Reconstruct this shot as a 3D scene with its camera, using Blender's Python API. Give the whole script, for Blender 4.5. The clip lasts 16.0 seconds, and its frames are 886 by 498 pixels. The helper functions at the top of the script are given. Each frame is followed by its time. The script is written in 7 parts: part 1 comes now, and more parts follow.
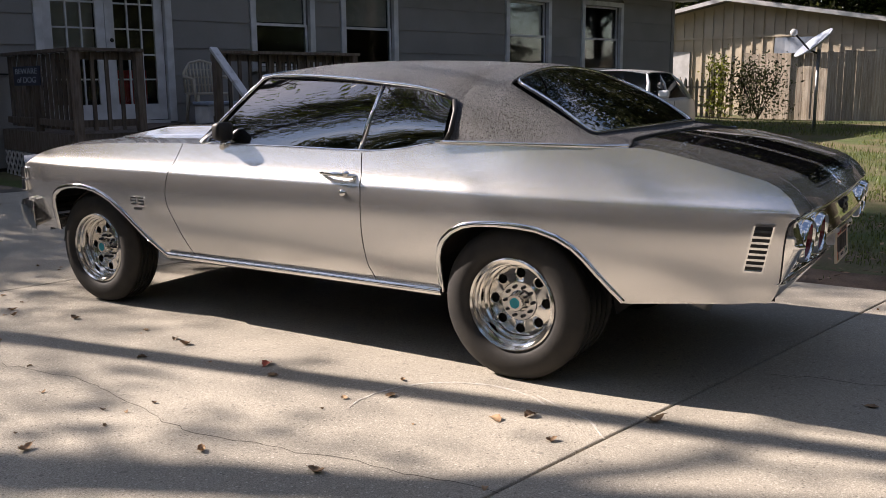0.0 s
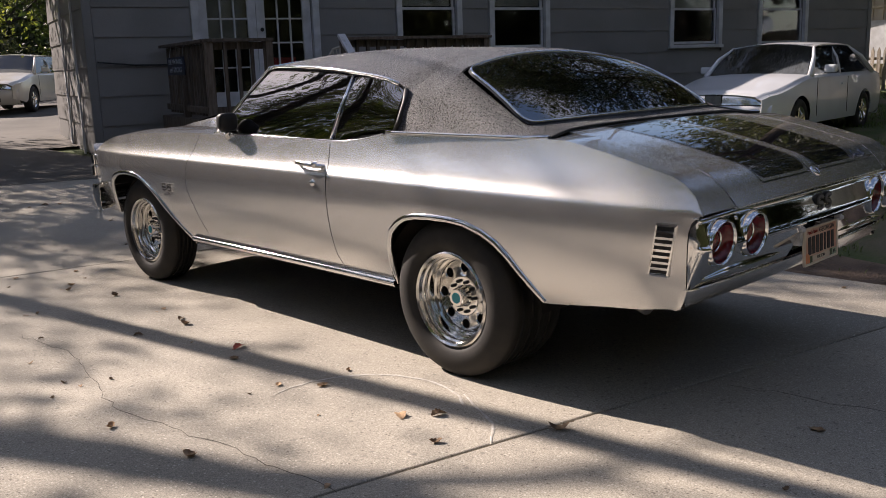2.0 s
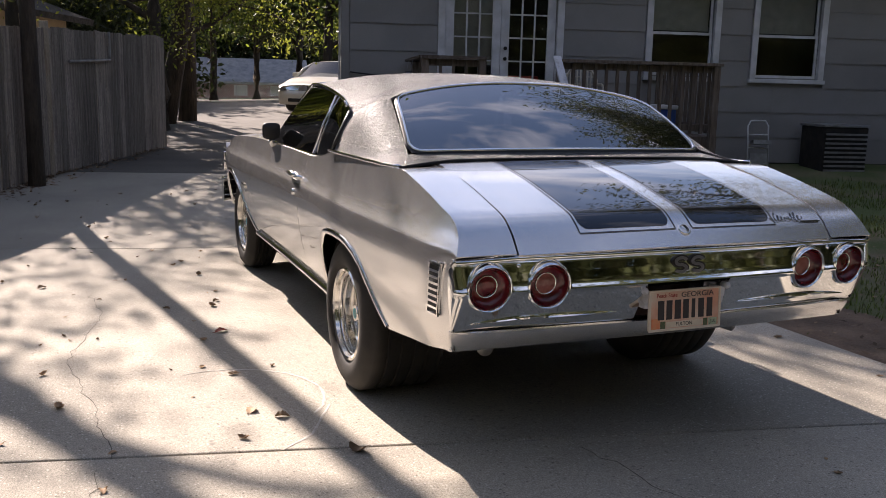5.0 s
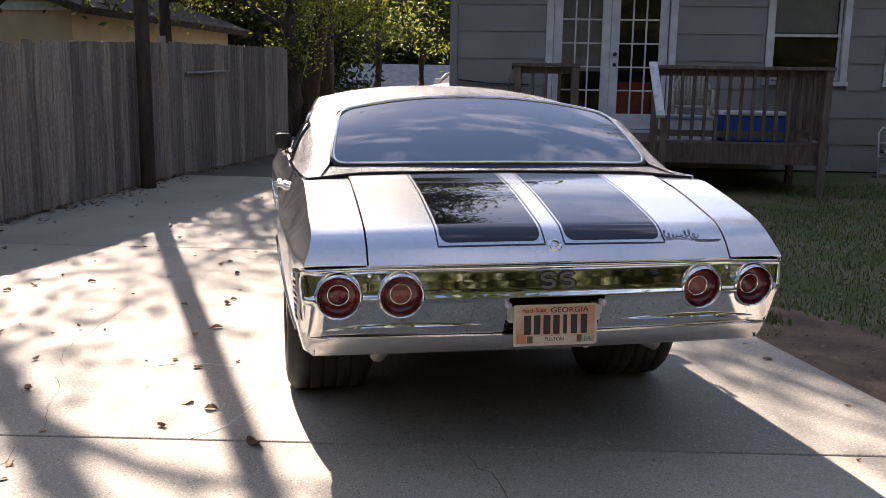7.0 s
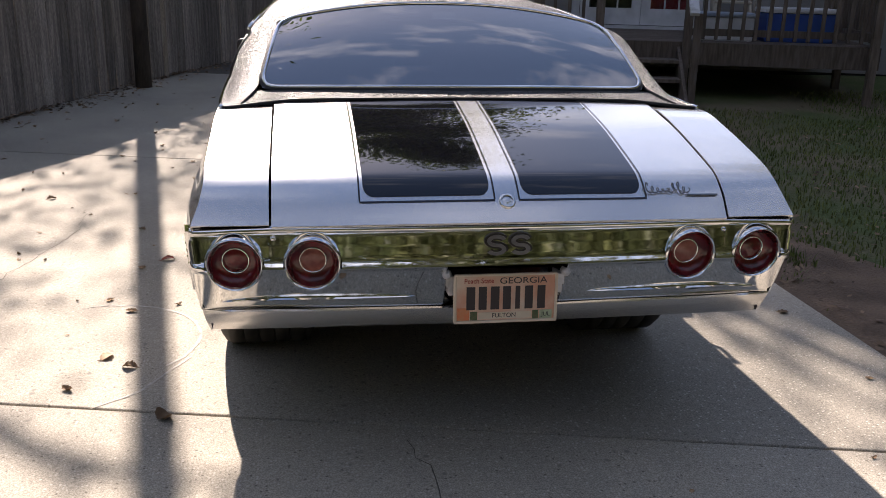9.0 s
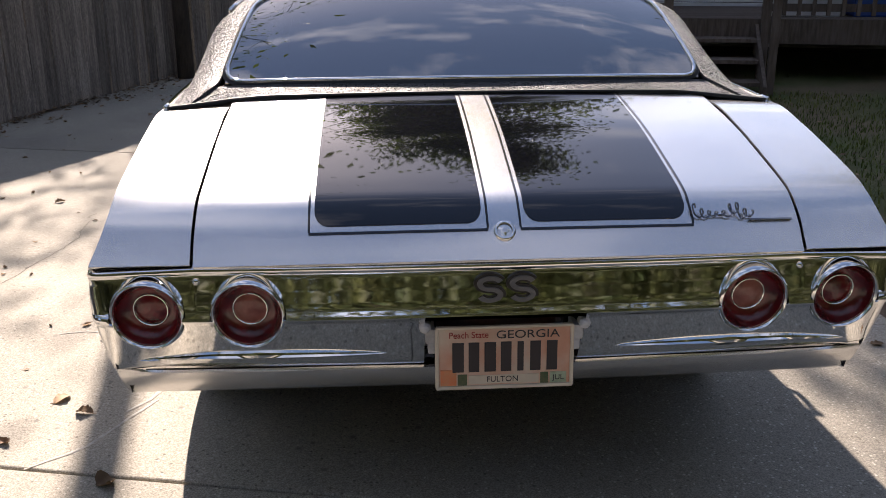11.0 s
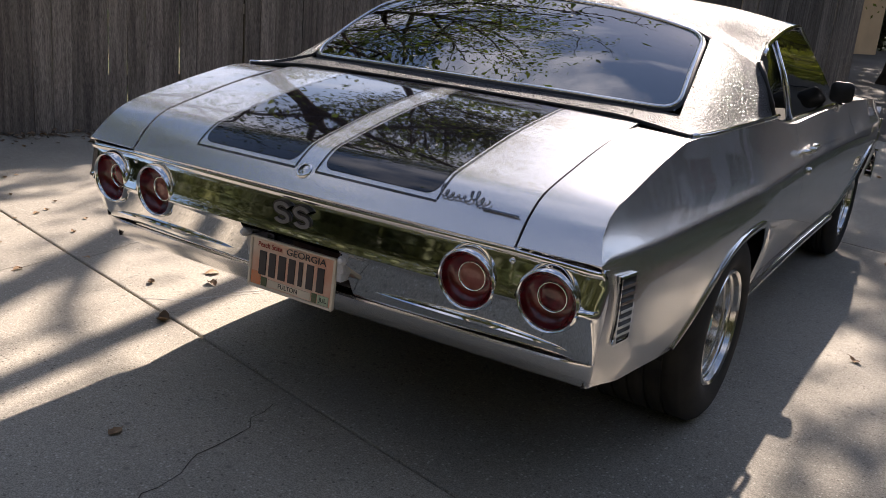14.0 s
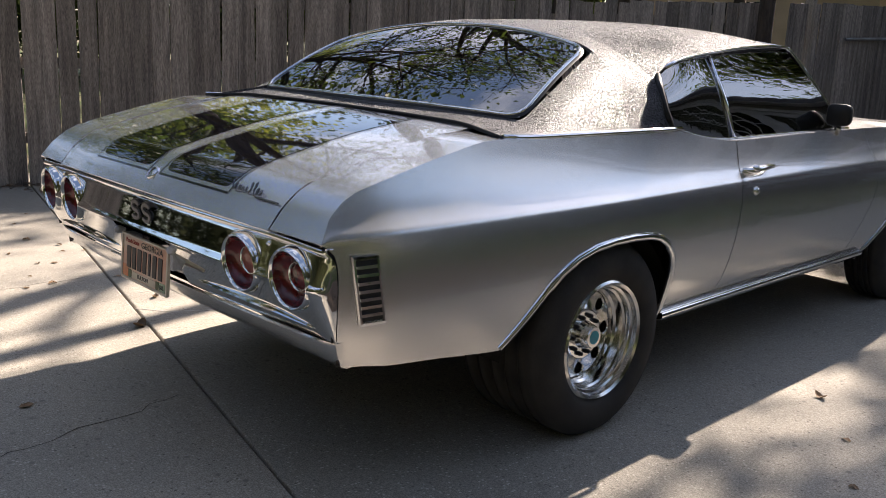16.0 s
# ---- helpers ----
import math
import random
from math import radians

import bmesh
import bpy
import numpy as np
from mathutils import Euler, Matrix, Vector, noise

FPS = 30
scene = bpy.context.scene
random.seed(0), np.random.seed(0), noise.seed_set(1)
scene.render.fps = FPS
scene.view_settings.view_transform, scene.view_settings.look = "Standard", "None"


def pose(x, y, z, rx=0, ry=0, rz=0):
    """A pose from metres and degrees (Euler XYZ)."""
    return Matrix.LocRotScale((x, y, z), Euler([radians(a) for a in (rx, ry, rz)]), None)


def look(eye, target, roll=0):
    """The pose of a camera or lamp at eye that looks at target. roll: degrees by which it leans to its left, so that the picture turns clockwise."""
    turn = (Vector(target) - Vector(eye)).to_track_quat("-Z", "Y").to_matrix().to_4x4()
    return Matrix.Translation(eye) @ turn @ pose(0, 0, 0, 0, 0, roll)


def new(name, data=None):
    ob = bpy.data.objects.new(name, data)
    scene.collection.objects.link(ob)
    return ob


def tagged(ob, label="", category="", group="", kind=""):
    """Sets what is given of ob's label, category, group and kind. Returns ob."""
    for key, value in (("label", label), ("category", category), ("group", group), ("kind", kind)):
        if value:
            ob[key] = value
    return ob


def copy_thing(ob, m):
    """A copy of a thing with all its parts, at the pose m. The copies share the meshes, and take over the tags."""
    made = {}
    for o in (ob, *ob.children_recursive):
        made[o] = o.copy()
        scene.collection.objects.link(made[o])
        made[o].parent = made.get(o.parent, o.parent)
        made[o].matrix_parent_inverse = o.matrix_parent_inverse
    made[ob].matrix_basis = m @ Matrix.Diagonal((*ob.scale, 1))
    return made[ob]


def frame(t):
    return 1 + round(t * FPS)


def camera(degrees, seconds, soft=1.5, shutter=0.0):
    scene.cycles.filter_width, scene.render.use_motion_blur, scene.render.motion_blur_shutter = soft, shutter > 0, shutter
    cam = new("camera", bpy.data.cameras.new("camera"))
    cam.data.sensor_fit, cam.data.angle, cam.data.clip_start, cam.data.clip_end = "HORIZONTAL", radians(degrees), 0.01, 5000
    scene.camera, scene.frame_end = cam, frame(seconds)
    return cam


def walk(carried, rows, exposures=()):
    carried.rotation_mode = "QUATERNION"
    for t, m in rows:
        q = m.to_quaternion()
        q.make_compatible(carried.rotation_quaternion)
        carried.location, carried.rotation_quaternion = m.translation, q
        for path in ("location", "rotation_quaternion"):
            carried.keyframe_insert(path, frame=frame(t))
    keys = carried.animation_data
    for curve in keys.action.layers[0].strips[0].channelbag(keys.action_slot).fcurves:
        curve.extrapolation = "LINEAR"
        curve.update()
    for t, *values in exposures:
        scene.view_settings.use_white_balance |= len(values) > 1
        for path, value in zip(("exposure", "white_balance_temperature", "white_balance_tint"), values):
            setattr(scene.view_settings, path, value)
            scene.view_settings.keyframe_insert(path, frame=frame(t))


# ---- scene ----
cam = camera(52.3, 16.0, soft=0.7)
PATH = [
    (0, (-4.361, -1.783, 1.306), (-2.688, -0.748, 0.945), -0.4),
    (0.5, (-4.211, -2.036, 1.341), (-2.559, -0.981, 0.944), -1.0),
    (1, (-4.041, -2.293, 1.348), (-2.512, -1.061, 0.971), 1.4),
    (1.5, (-3.777, -2.441, 1.332), (-2.372, -1.067, 0.961), 1.0),
    (2, (-3.572, -2.67, 1.334), (-2.198, -1.272, 0.935), -1.8),
    (2.5, (-3.412, -3.002, 1.368), (-2.112, -1.532, 0.979), 0.1),
    (3, (-3.144, -3.189, 1.359), (-1.875, -1.69, 0.981), 2.2),
    (3.5, (-2.892, -3.412, 1.362), (-1.659, -1.88, 0.997), -0.0),
    (4, (-2.605, -3.624, 1.38), (-1.599, -1.939, 0.996), 1.2),
    (4.2, (-2.487, -3.645, 1.36), (-1.547, -1.922, 0.979), 0.6),
    (6.3, (-1.399, -4.097, 1.408), (-0.885, -2.199, 1.042), 2.5),
    (6.5, (-1.296, -4.115, 1.413), (-0.816, -2.209, 1.046), 0.7),
    (7, (-1.045, -4.228, 1.441), (-0.648, -2.301, 1.082), 1.0),
    (7.5, (-0.884, -4.303, 1.457), (-0.595, -2.367, 1.051), 2.0),
    (8, (-0.803, -4.183, 1.491), (-0.573, -2.253, 1.021), 0.9),
    (8.5, (-0.726, -3.921, 1.533), (-0.424, -2.02, 0.994), 2.5),
    (9, (-0.59, -3.659, 1.52), (-0.285, -1.774, 0.927), 1.4),
    (9.5, (-0.457, -3.394, 1.53), (-0.206, -1.515, 0.894), 1.4),
    (10, (-0.419, -3.109, 1.504), (-0.187, -1.231, 0.856), 0.4),
    (10.2, (-0.404, -3.05, 1.496), (-0.151, -1.176, 0.845), 1.0),
    (12.3, (0.5, -3.071, 1.426), (0.089, -1.201, 0.849), 1.9),
    (12.5, (0.698, -3.084, 1.456), (0.184, -1.25, 0.846), 3.3),
    (13, (0.969, -3.118, 1.457), (0.252, -1.36, 0.826), 4.0),
    (13.5, (1.275, -3.04, 1.454), (0.447, -1.336, 0.811), 3.3),
    (14, (1.605, -3.042, 1.412), (0.612, -1.402, 0.843), 5.3),
    (14.5, (1.948, -3.029, 1.34), (0.792, -1.474, 0.845), 3.1),
    (14.6, (2.019, -2.935, 1.326), (0.814, -1.416, 0.832), 3.8),
    (15, (2.233, -2.784, 1.323), (1.125, -1.181, 0.875), 3.4),
    (15.5, (2.469, -2.643, 1.31), (1.172, -1.189, 0.86), 4.3),
    (16, (2.632, -2.449, 1.32), (1.235, -1.092, 0.868), 2.6),
]
EXPOSURES = [(0.0, 1.1, 6700, 19), (2.0, 0.86, 6700, 20), (4.0, 1.08, 6800, 21), (6.5, 1.75, 6800, 22), (7.0, 1.8, 6800, 22), (8.5, 1.42, 6800, 20), (10.0, 1.52, 6800, 20), (12.5, 1.25, 6800, 19), (14.0, 1.3, 6800, 19), (16.0, 1.5, 6800, 18)]
walk(cam, [(t, look(eye, target, roll)) for t, eye, target, roll in PATH], EXPOSURES)

# ---- world, sun ----
SUN_AZ, SUN_EL = radians(9.0), radians(33.0)      # azimuth from +y towards -x, elevation
world = bpy.data.worlds.new("world")
scene.world = world
world.use_nodes = True
wn, wl = world.node_tree.nodes, world.node_tree.links
wn.clear()
w_out, w_bg, w_sky = wn.new("ShaderNodeOutputWorld"), wn.new("ShaderNodeBackground"), wn.new("ShaderNodeTexSky")
w_sky.sky_type, w_sky.sun_disc = "NISHITA", False
w_sky.sun_elevation, w_sky.sun_rotation = SUN_EL, -SUN_AZ
w_sky.air_density, w_sky.dust_density, w_sky.ozone_density = 1.0, 0.6, 1.3
w_bg.inputs["Strength"].default_value = 0.076
# thin broken cloud all over the sky
w_co, w_map, w_noise, w_range, w_mix = wn.new("ShaderNodeTexCoord"), wn.new("ShaderNodeMapping"), wn.new("ShaderNodeTexNoise"), wn.new("ShaderNodeMapRange"), wn.new("ShaderNodeMix")
w_map.inputs["Scale"].default_value = (1.0, 1.0, 2.4)
w_noise.inputs["Scale"].default_value, w_noise.inputs["Detail"].default_value, w_noise.inputs["Roughness"].default_value = 3.2, 8.0, 0.55
w_range.inputs["From Min"].default_value, w_range.inputs["From Max"].default_value = 0.50, 0.70
w_range.inputs["To Min"].default_value, w_range.inputs["To Max"].default_value = 0.0, 0.6
w_mix.data_type = "RGBA"
w_mix.inputs["B"].default_value = (10.0, 10.2, 10.6, 1)
wl.new(w_co.outputs["Generated"], w_map.inputs["Vector"])
wl.new(w_map.outputs[0], w_noise.inputs["Vector"])
wl.new(w_noise.outputs[0], w_range.inputs["Value"])
wl.new(w_range.outputs[0], w_mix.inputs["Factor"])
wl.new(w_sky.outputs[0], w_mix.inputs["A"])
wl.new(w_mix.outputs["Result"], w_bg.inputs[0])
wl.new(w_bg.outputs[0], w_out.inputs[0])
sun_dir = Vector((-math.sin(SUN_AZ) * math.cos(SUN_EL), math.cos(SUN_AZ) * math.cos(SUN_EL), math.sin(SUN_EL)))
sun = new("sun", bpy.data.lights.new("sun", "SUN"))
sun.data.energy, sun.data.angle, sun.data.color = 5.2, radians(0.55), (1.0, 0.925, 0.82)
sun.matrix_world = look(sun_dir * 60, (0, 0, 0))


# ---- materials ----
def material(name, base=(0.5, 0.5, 0.5), rough=0.6, metal=0.0, second=None, scale=4.0, detail=6.0, fine=0.0, fine_scale=120.0,
             bump=0.0, bump_scale=60.0, coat=0.0, spec=0.5, ior=1.45, rough_var=0.0, stretch=(1, 1, 1), per_object=0.0, trans=0.0,
             contrast=(0.35, 0.65), bump_dist=0.01, per_island=0.0, bump_detail=5.0, fine_range=(0.0, 1.0), pebble=False):
    """A Principled material: two colours mixed by a broad noise, a fine grain, bump and roughness that vary with them."""
    m = bpy.data.materials.new(name)
    m.use_nodes = True
    n, l = m.node_tree.nodes, m.node_tree.links
    p = n["Principled BSDF"]
    p.inputs["Roughness"].default_value, p.inputs["Metallic"].default_value = rough, metal
    p.inputs["Coat Weight"].default_value, p.inputs["Coat Roughness"].default_value = coat, 0.03
    p.inputs["IOR"].default_value, p.inputs["Specular IOR Level"].default_value = ior, spec
    p.inputs["Transmission Weight"].default_value = trans
    co = n.new("ShaderNodeTexCoord")
    mp = n.new("ShaderNodeMapping")
    mp.inputs["Scale"].default_value = stretch
    l.new(co.outputs["Object"], mp.inputs["Vector"])
    if per_object:
        oi = n.new("ShaderNodeObjectInfo")
        sh = n.new("ShaderNodeVectorMath")
        sh.operation = "SCALE"
        sh.inputs[0].default_value = (31.0, 17.0, 23.0)
        l.new(oi.outputs["Random"], sh.inputs["Scale"])
        l.new(sh.outputs[0], mp.inputs["Location"])
    big = n.new("ShaderNodeTexNoise")
    big.inputs["Scale"].default_value, big.inputs["Detail"].default_value = scale, detail
    l.new(mp.outputs[0], big.inputs["Vector"])
    ramp = n.new("ShaderNodeMapRange")
    ramp.inputs["From Min"].default_value, ramp.inputs["From Max"].default_value = contrast
    l.new(big.outputs[0], ramp.inputs["Value"])
    mix = n.new("ShaderNodeMix")
    mix.data_type = "RGBA"
    mix.inputs["A"].default_value = (*base, 1)
    mix.inputs["B"].default_value = (*(second or base), 1)
    l.new(ramp.outputs[0], mix.inputs["Factor"])
    colour = mix.outputs["Result"]

    def scaled(colour, value, low, high, source=(0.0, 1.0)):
        r = n.new("ShaderNodeMapRange")
        r.inputs["From Min"].default_value, r.inputs["From Max"].default_value = source
        r.inputs["To Min"].default_value, r.inputs["To Max"].default_value = low, high
        l.new(value, r.inputs["Value"])
        mul = n.new("ShaderNodeVectorMath")
        mul.operation = "SCALE"
        l.new(colour, mul.inputs[0])
        l.new(r.outputs[0], mul.inputs["Scale"])
        return mul.outputs[0]

    small = n.new("ShaderNodeTexNoise")
    small.inputs["Scale"].default_value, small.inputs["Detail"].default_value = fine_scale, 4.0
    l.new(mp.outputs[0], small.inputs["Vector"])
    if fine:
        colour = scaled(colour, small.outputs[0], 1 - fine, 1 + fine, fine_range)
    if per_object:
        colour = scaled(colour, oi.outputs["Random"], 1 - per_object, 1 + per_object)
    if per_island:
        ge = n.new("ShaderNodeNewGeometry")
        colour = scaled(colour, ge.outputs["Random Per Island"], 1 - per_island, 1 + per_island)
    l.new(colour, p.inputs["Base Color"])
    if rough_var:
        rr = n.new("ShaderNodeMapRange")
        rr.inputs["To Min"].default_value, rr.inputs["To Max"].default_value = max(0, rough - rough_var), min(1, rough + rough_var)
        l.new(big.outputs[0], rr.inputs["Value"])
        l.new(rr.outputs[0], p.inputs["Roughness"])
    if bump:
        bn = n.new("ShaderNodeTexVoronoi" if pebble else "ShaderNodeTexNoise")
        bn.inputs["Scale"].default_value, bn.inputs["Detail"].default_value = bump_scale, bump_detail
        l.new(mp.outputs[0], bn.inputs["Vector"])
        b = n.new("ShaderNodeBump")
        b.inputs["Strength"].default_value, b.inputs["Distance"].default_value = bump, bump_dist
        l.new(bn.outputs[0], b.inputs["Height"])
        l.new(b.outputs[0], p.inputs["Normal"])
    return m


def leaf_material(name, base, second, back=0.5, per_island=0.45):
    m = material(name, base, 0.5, second=second, scale=0.8, fine=0.25, fine_scale=20, per_island=per_island)
    n, l = m.node_tree.nodes, m.node_tree.links
    p, out = n["Principled BSDF"], n["Material Output"]
    tr, mx = n.new("ShaderNodeBsdfTranslucent"), n.new("ShaderNodeMixShader")
    l.new(p.inputs["Base Color"].links[0].from_socket, tr.inputs["Color"])
    mx.inputs[0].default_value = back
    l.new(p.outputs[0], mx.inputs[1])
    l.new(tr.outputs[0], mx.inputs[2])
    l.new(mx.outputs[0], out.inputs["Surface"])
    return m


SILVER = material("silver_metallic_paint", (0.78, 0.77, 0.76), 0.27, 0.90, second=(0.73, 0.72, 0.71), scale=0.6, detail=2, coat=1.0)
STRIPE = material("black_stripe_paint", (0.004, 0.004, 0.006), 0.03, second=(0.007, 0.007, 0.010), scale=2, coat=0.6, rough_var=0.01, ior=1.5)
PINLINE = material("stripe_edge_paint", (0.02, 0.02, 0.025), 0.2, coat=1.0)
VINYL = material("black_grained_vinyl", (0.030, 0.031, 0.037), 0.40, second=(0.046, 0.047, 0.055), scale=3, fine=0.9, fine_scale=170, fine_range=(0.38, 0.60), bump=1.0, bump_scale=185, bump_dist=0.0085, bump_detail=1.0, ior=1.7, pebble=True)


def grained_gloss(m, scale, low, high):
    """Gloss that breaks up from grain to grain."""
    n, l = m.node_tree.nodes, m.node_tree.links
    co, no, mr = n.new("ShaderNodeTexCoord"), n.new("ShaderNodeTexNoise"), n.new("ShaderNodeMapRange")
    no.inputs["Scale"].default_value, no.inputs["Detail"].default_value = scale, 2.0
    mr.inputs["From Min"].default_value, mr.inputs["From Max"].default_value = 0.40, 0.60
    mr.inputs["To Min"].default_value, mr.inputs["To Max"].default_value = low, high
    l.new(co.outputs["Object"], no.inputs["Vector"])
    l.new(no.outputs[0], mr.inputs["Value"])
    l.new(mr.outputs[0], n["Principled BSDF"].inputs["Roughness"])


grained_gloss(VINYL, 140, 0.16, 0.85)
CHROME = material("chrome", (0.86, 0.86, 0.85), 0.04, 1.0, second=(0.80, 0.80, 0.79), scale=6, rough_var=0.02)
# darker copy of the chrome: shade on badge and plate pocket as colour
DARKCHROME = material("shaded_chrome", (0.16, 0.17, 0.20), 0.12, 1.0, second=(0.22, 0.23, 0.26), scale=40)
POLISH = material("polished_aluminium", (0.82, 0.80, 0.76), 0.15, 1.0, second=(0.72, 0.70, 0.66), scale=14, rough_var=0.05)
TINT = material("dark_tinted_glass", (0.035, 0.04, 0.045), 0.0, second=(0.03, 0.034, 0.04), scale=1, ior=3.4, trans=1.0, bump=0.06, bump_scale=2.2, bump_dist=0.02)
SIDEGLASS = material("dark_side_glass", (0.03, 0.034, 0.04), 0.0, second=(0.026, 0.03, 0.035), scale=1, ior=2.9, trans=1.0, bump=0.06, bump_scale=2.2, bump_dist=0.02)
CARGLASS = material("plain_car_glass", (0.03, 0.035, 0.04), 0.02, second=(0.025, 0.03, 0.035), scale=1, ior=1.45, trans=1.0)
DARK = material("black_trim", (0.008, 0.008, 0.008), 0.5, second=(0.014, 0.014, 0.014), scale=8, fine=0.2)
UNDER = material("underbody_black", (0.012, 0.011, 0.010), 0.85, second=(0.03, 0.024, 0.02), scale=7, fine=0.3)
RUBBER = material("tyre_rubber", (0.018, 0.017, 0.016), 0.72, second=(0.035, 0.031, 0.027), scale=9, fine=0.25, fine_scale=220, bump=0.3, bump_scale=180, bump_dist=0.002)
RED = material("red_lens", (0.13, 0.005, 0.009), 0.16, second=(0.06, 0.003, 0.005), scale=25, coat=0.5, bump=0.4, bump_scale=240, bump_dist=0.002)
REDIN = material("pale_red_lens", (0.30, 0.11, 0.09), 0.2, second=(0.20, 0.06, 0.05), scale=25, coat=0.25, bump=0.3, bump_scale=300, bump_dist=0.002)
TURQ = material("turquoise_decal", (0.02, 0.30, 0.36), 0.3, fine=0.1)
PLATE = material("pale_peach_plate", (0.60, 0.30, 0.20), 0.35, second=(0.64, 0.53, 0.42), scale=9, fine=0.06)
GREYPLASTIC = material("dull_grey_plastic", (0.13, 0.13, 0.135), 0.45, second=(0.10, 0.10, 0.105), scale=30)
PLATEFRAME = material("cream_plastic", (0.66, 0.58, 0.46), 0.4, second=(0.58, 0.50, 0.40), scale=20)
MOSS = material("dark_green_print", (0.05, 0.09, 0.04), 0.5, second=(0.12, 0.12, 0.06), scale=60)
PALEGREEN = material("pale_green_print", (0.40, 0.48, 0.34), 0.5, second=(0.28, 0.36, 0.24), scale=60)
PEACH = material("orange_print", (0.70, 0.20, 0.08), 0.5, second=(0.60, 0.28, 0.14), scale=50)
INK = material("dark_ink", (0.03, 0.025, 0.03), 0.5)
SEAT = material("dark_upholstery", (0.03, 0.03, 0.032), 0.7, second=(0.045, 0.045, 0.045), scale=8)
CONCRETE = material("broom_concrete", (0.420, 0.380, 0.312), 0.88, second=(0.270, 0.246, 0.205), scale=0.9, detail=14, fine=0.30, fine_scale=210, fine_range=(0.36, 0.64), bump=0.5, bump_scale=230, bump_dist=0.0010, per_object=0.05, contrast=(0.3, 0.72))


def speckle(m, scale, chance, size, tone):
    """Sparse small spots of another tone, each of its own size, laid over a material's colour."""
    n, l = m.node_tree.nodes, m.node_tree.links
    p = n["Principled BSDF"]
    old = p.inputs["Base Color"].links[0].from_socket
    co, vo, sep, near, rare, both, mix = n.new("ShaderNodeTexCoord"), n.new("ShaderNodeTexVoronoi"), n.new("ShaderNodeSeparateColor"), n.new("ShaderNodeMapRange"), n.new("ShaderNodeMapRange"), n.new("ShaderNodeMath"), n.new("ShaderNodeMix")
    vo.inputs["Scale"].default_value = scale
    l.new(co.outputs["Object"], vo.inputs["Vector"])
    l.new(vo.outputs["Color"], sep.inputs[0])
    near.inputs["From Min"].default_value, near.inputs["From Max"].default_value = size, size * 0.5
    l.new(vo.outputs["Distance"], near.inputs["Value"])
    rare.inputs["From Min"].default_value, rare.inputs["From Max"].default_value = 1 - chance, 1 - chance * 0.6
    l.new(sep.outputs[0], rare.inputs["Value"])
    both.operation = "MULTIPLY"
    l.new(near.outputs[0], both.inputs[0])
    l.new(rare.outputs[0], both.inputs[1])
    mix.data_type = "RGBA"
    mix.inputs["B"].default_value = (*tone, 1)
    l.new(both.outputs[0], mix.inputs["Factor"])
    l.new(old, mix.inputs["A"])
    l.new(mix.outputs["Result"], p.inputs["Base Color"])


speckle(CONCRETE, 75, 0.30, 0.38, (0.56, 0.52, 0.45))
speckle(CONCRETE, 60, 0.22, 0.34, (0.17, 0.15, 0.12))
speckle(CONCRETE, 24, 0.10, 0.30, (0.24, 0.22, 0.185))
CRACK = material("crack_dirt", (0.07, 0.06, 0.048), 0.95, second=(0.16, 0.14, 0.11), scale=30)
SCUFF = material("pale_scuff", (0.62, 0.59, 0.54), 0.9, second=(0.45, 0.41, 0.35), scale=40)
SOIL = material("lawn_soil", (0.075, 0.10, 0.03), 0.95, second=(0.15, 0.12, 0.07), scale=0.9, detail=9, fine=0.4, fine_scale=60, bump=0.8, bump_scale=40, bump_dist=0.02, contrast=(0.42, 0.62))
DIRT = material("bare_clay", (0.20, 0.135, 0.09), 0.95, second=(0.11, 0.075, 0.05), scale=3, fine=0.4, fine_scale=70, bump=0.8, bump_scale=60, bump_dist=0.02)
GRASS = leaf_material("grass_blades", (0.095, 0.145, 0.028), (0.16, 0.17, 0.05), 0.4, 0.5)
SIDING = material("slate_grey_siding", (0.240, 0.230, 0.224), 0.5, second=(0.205, 0.197, 0.192), scale=1.3, fine=0.12, fine_scale=60, bump=0.15, bump_scale=30, per_object=0.05)
WHITE = material("white_trim_paint", (0.62, 0.62, 0.63), 0.45, second=(0.48, 0.48, 0.48), scale=5, fine=0.1, fine_scale=40, bump=0.1)
WOOD = material("weathered_deck_wood", (0.085, 0.062, 0.047), 0.85, second=(0.15, 0.12, 0.10), scale=5, fine=0.3, fine_scale=60, stretch=(6, 6, 0.8), bump=0.4, bump_scale=30, per_object=0.25)
PALEWOOD = material("worn_white_board", (0.55, 0.55, 0.57), 0.8, second=(0.28, 0.27, 0.26), scale=9, fine=0.2, contrast=(0.5, 0.7), bump=0.3)
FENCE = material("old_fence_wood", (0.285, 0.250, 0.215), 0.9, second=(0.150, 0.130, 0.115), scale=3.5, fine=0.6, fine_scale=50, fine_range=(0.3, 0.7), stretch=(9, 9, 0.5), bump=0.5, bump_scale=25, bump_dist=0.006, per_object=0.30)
# paler copy of the fence wood, with sunlight put into its colour
SUNLITWOOD = material("sunlit_fence_wood", (0.43, 0.385, 0.32), 0.9, second=(0.29, 0.235, 0.18), scale=3.5, fine=0.45, fine_scale=50, fine_range=(0.3, 0.7), stretch=(9, 9, 0.6), bump=0.4, bump_dist=0.005, per_object=0.22)
GLASSW = material("window_glass", (0.9, 0.95, 0.95), 0.0, ior=1.5, trans=1.0, bump=0.03, bump_scale=3, bump_dist=0.02)
# near black: the shade inside the rooms is put into this colour
ROOM = material("dim_room_shade", (0.04, 0.038, 0.036), 0.9, second=(0.025, 0.025, 0.025), scale=2)
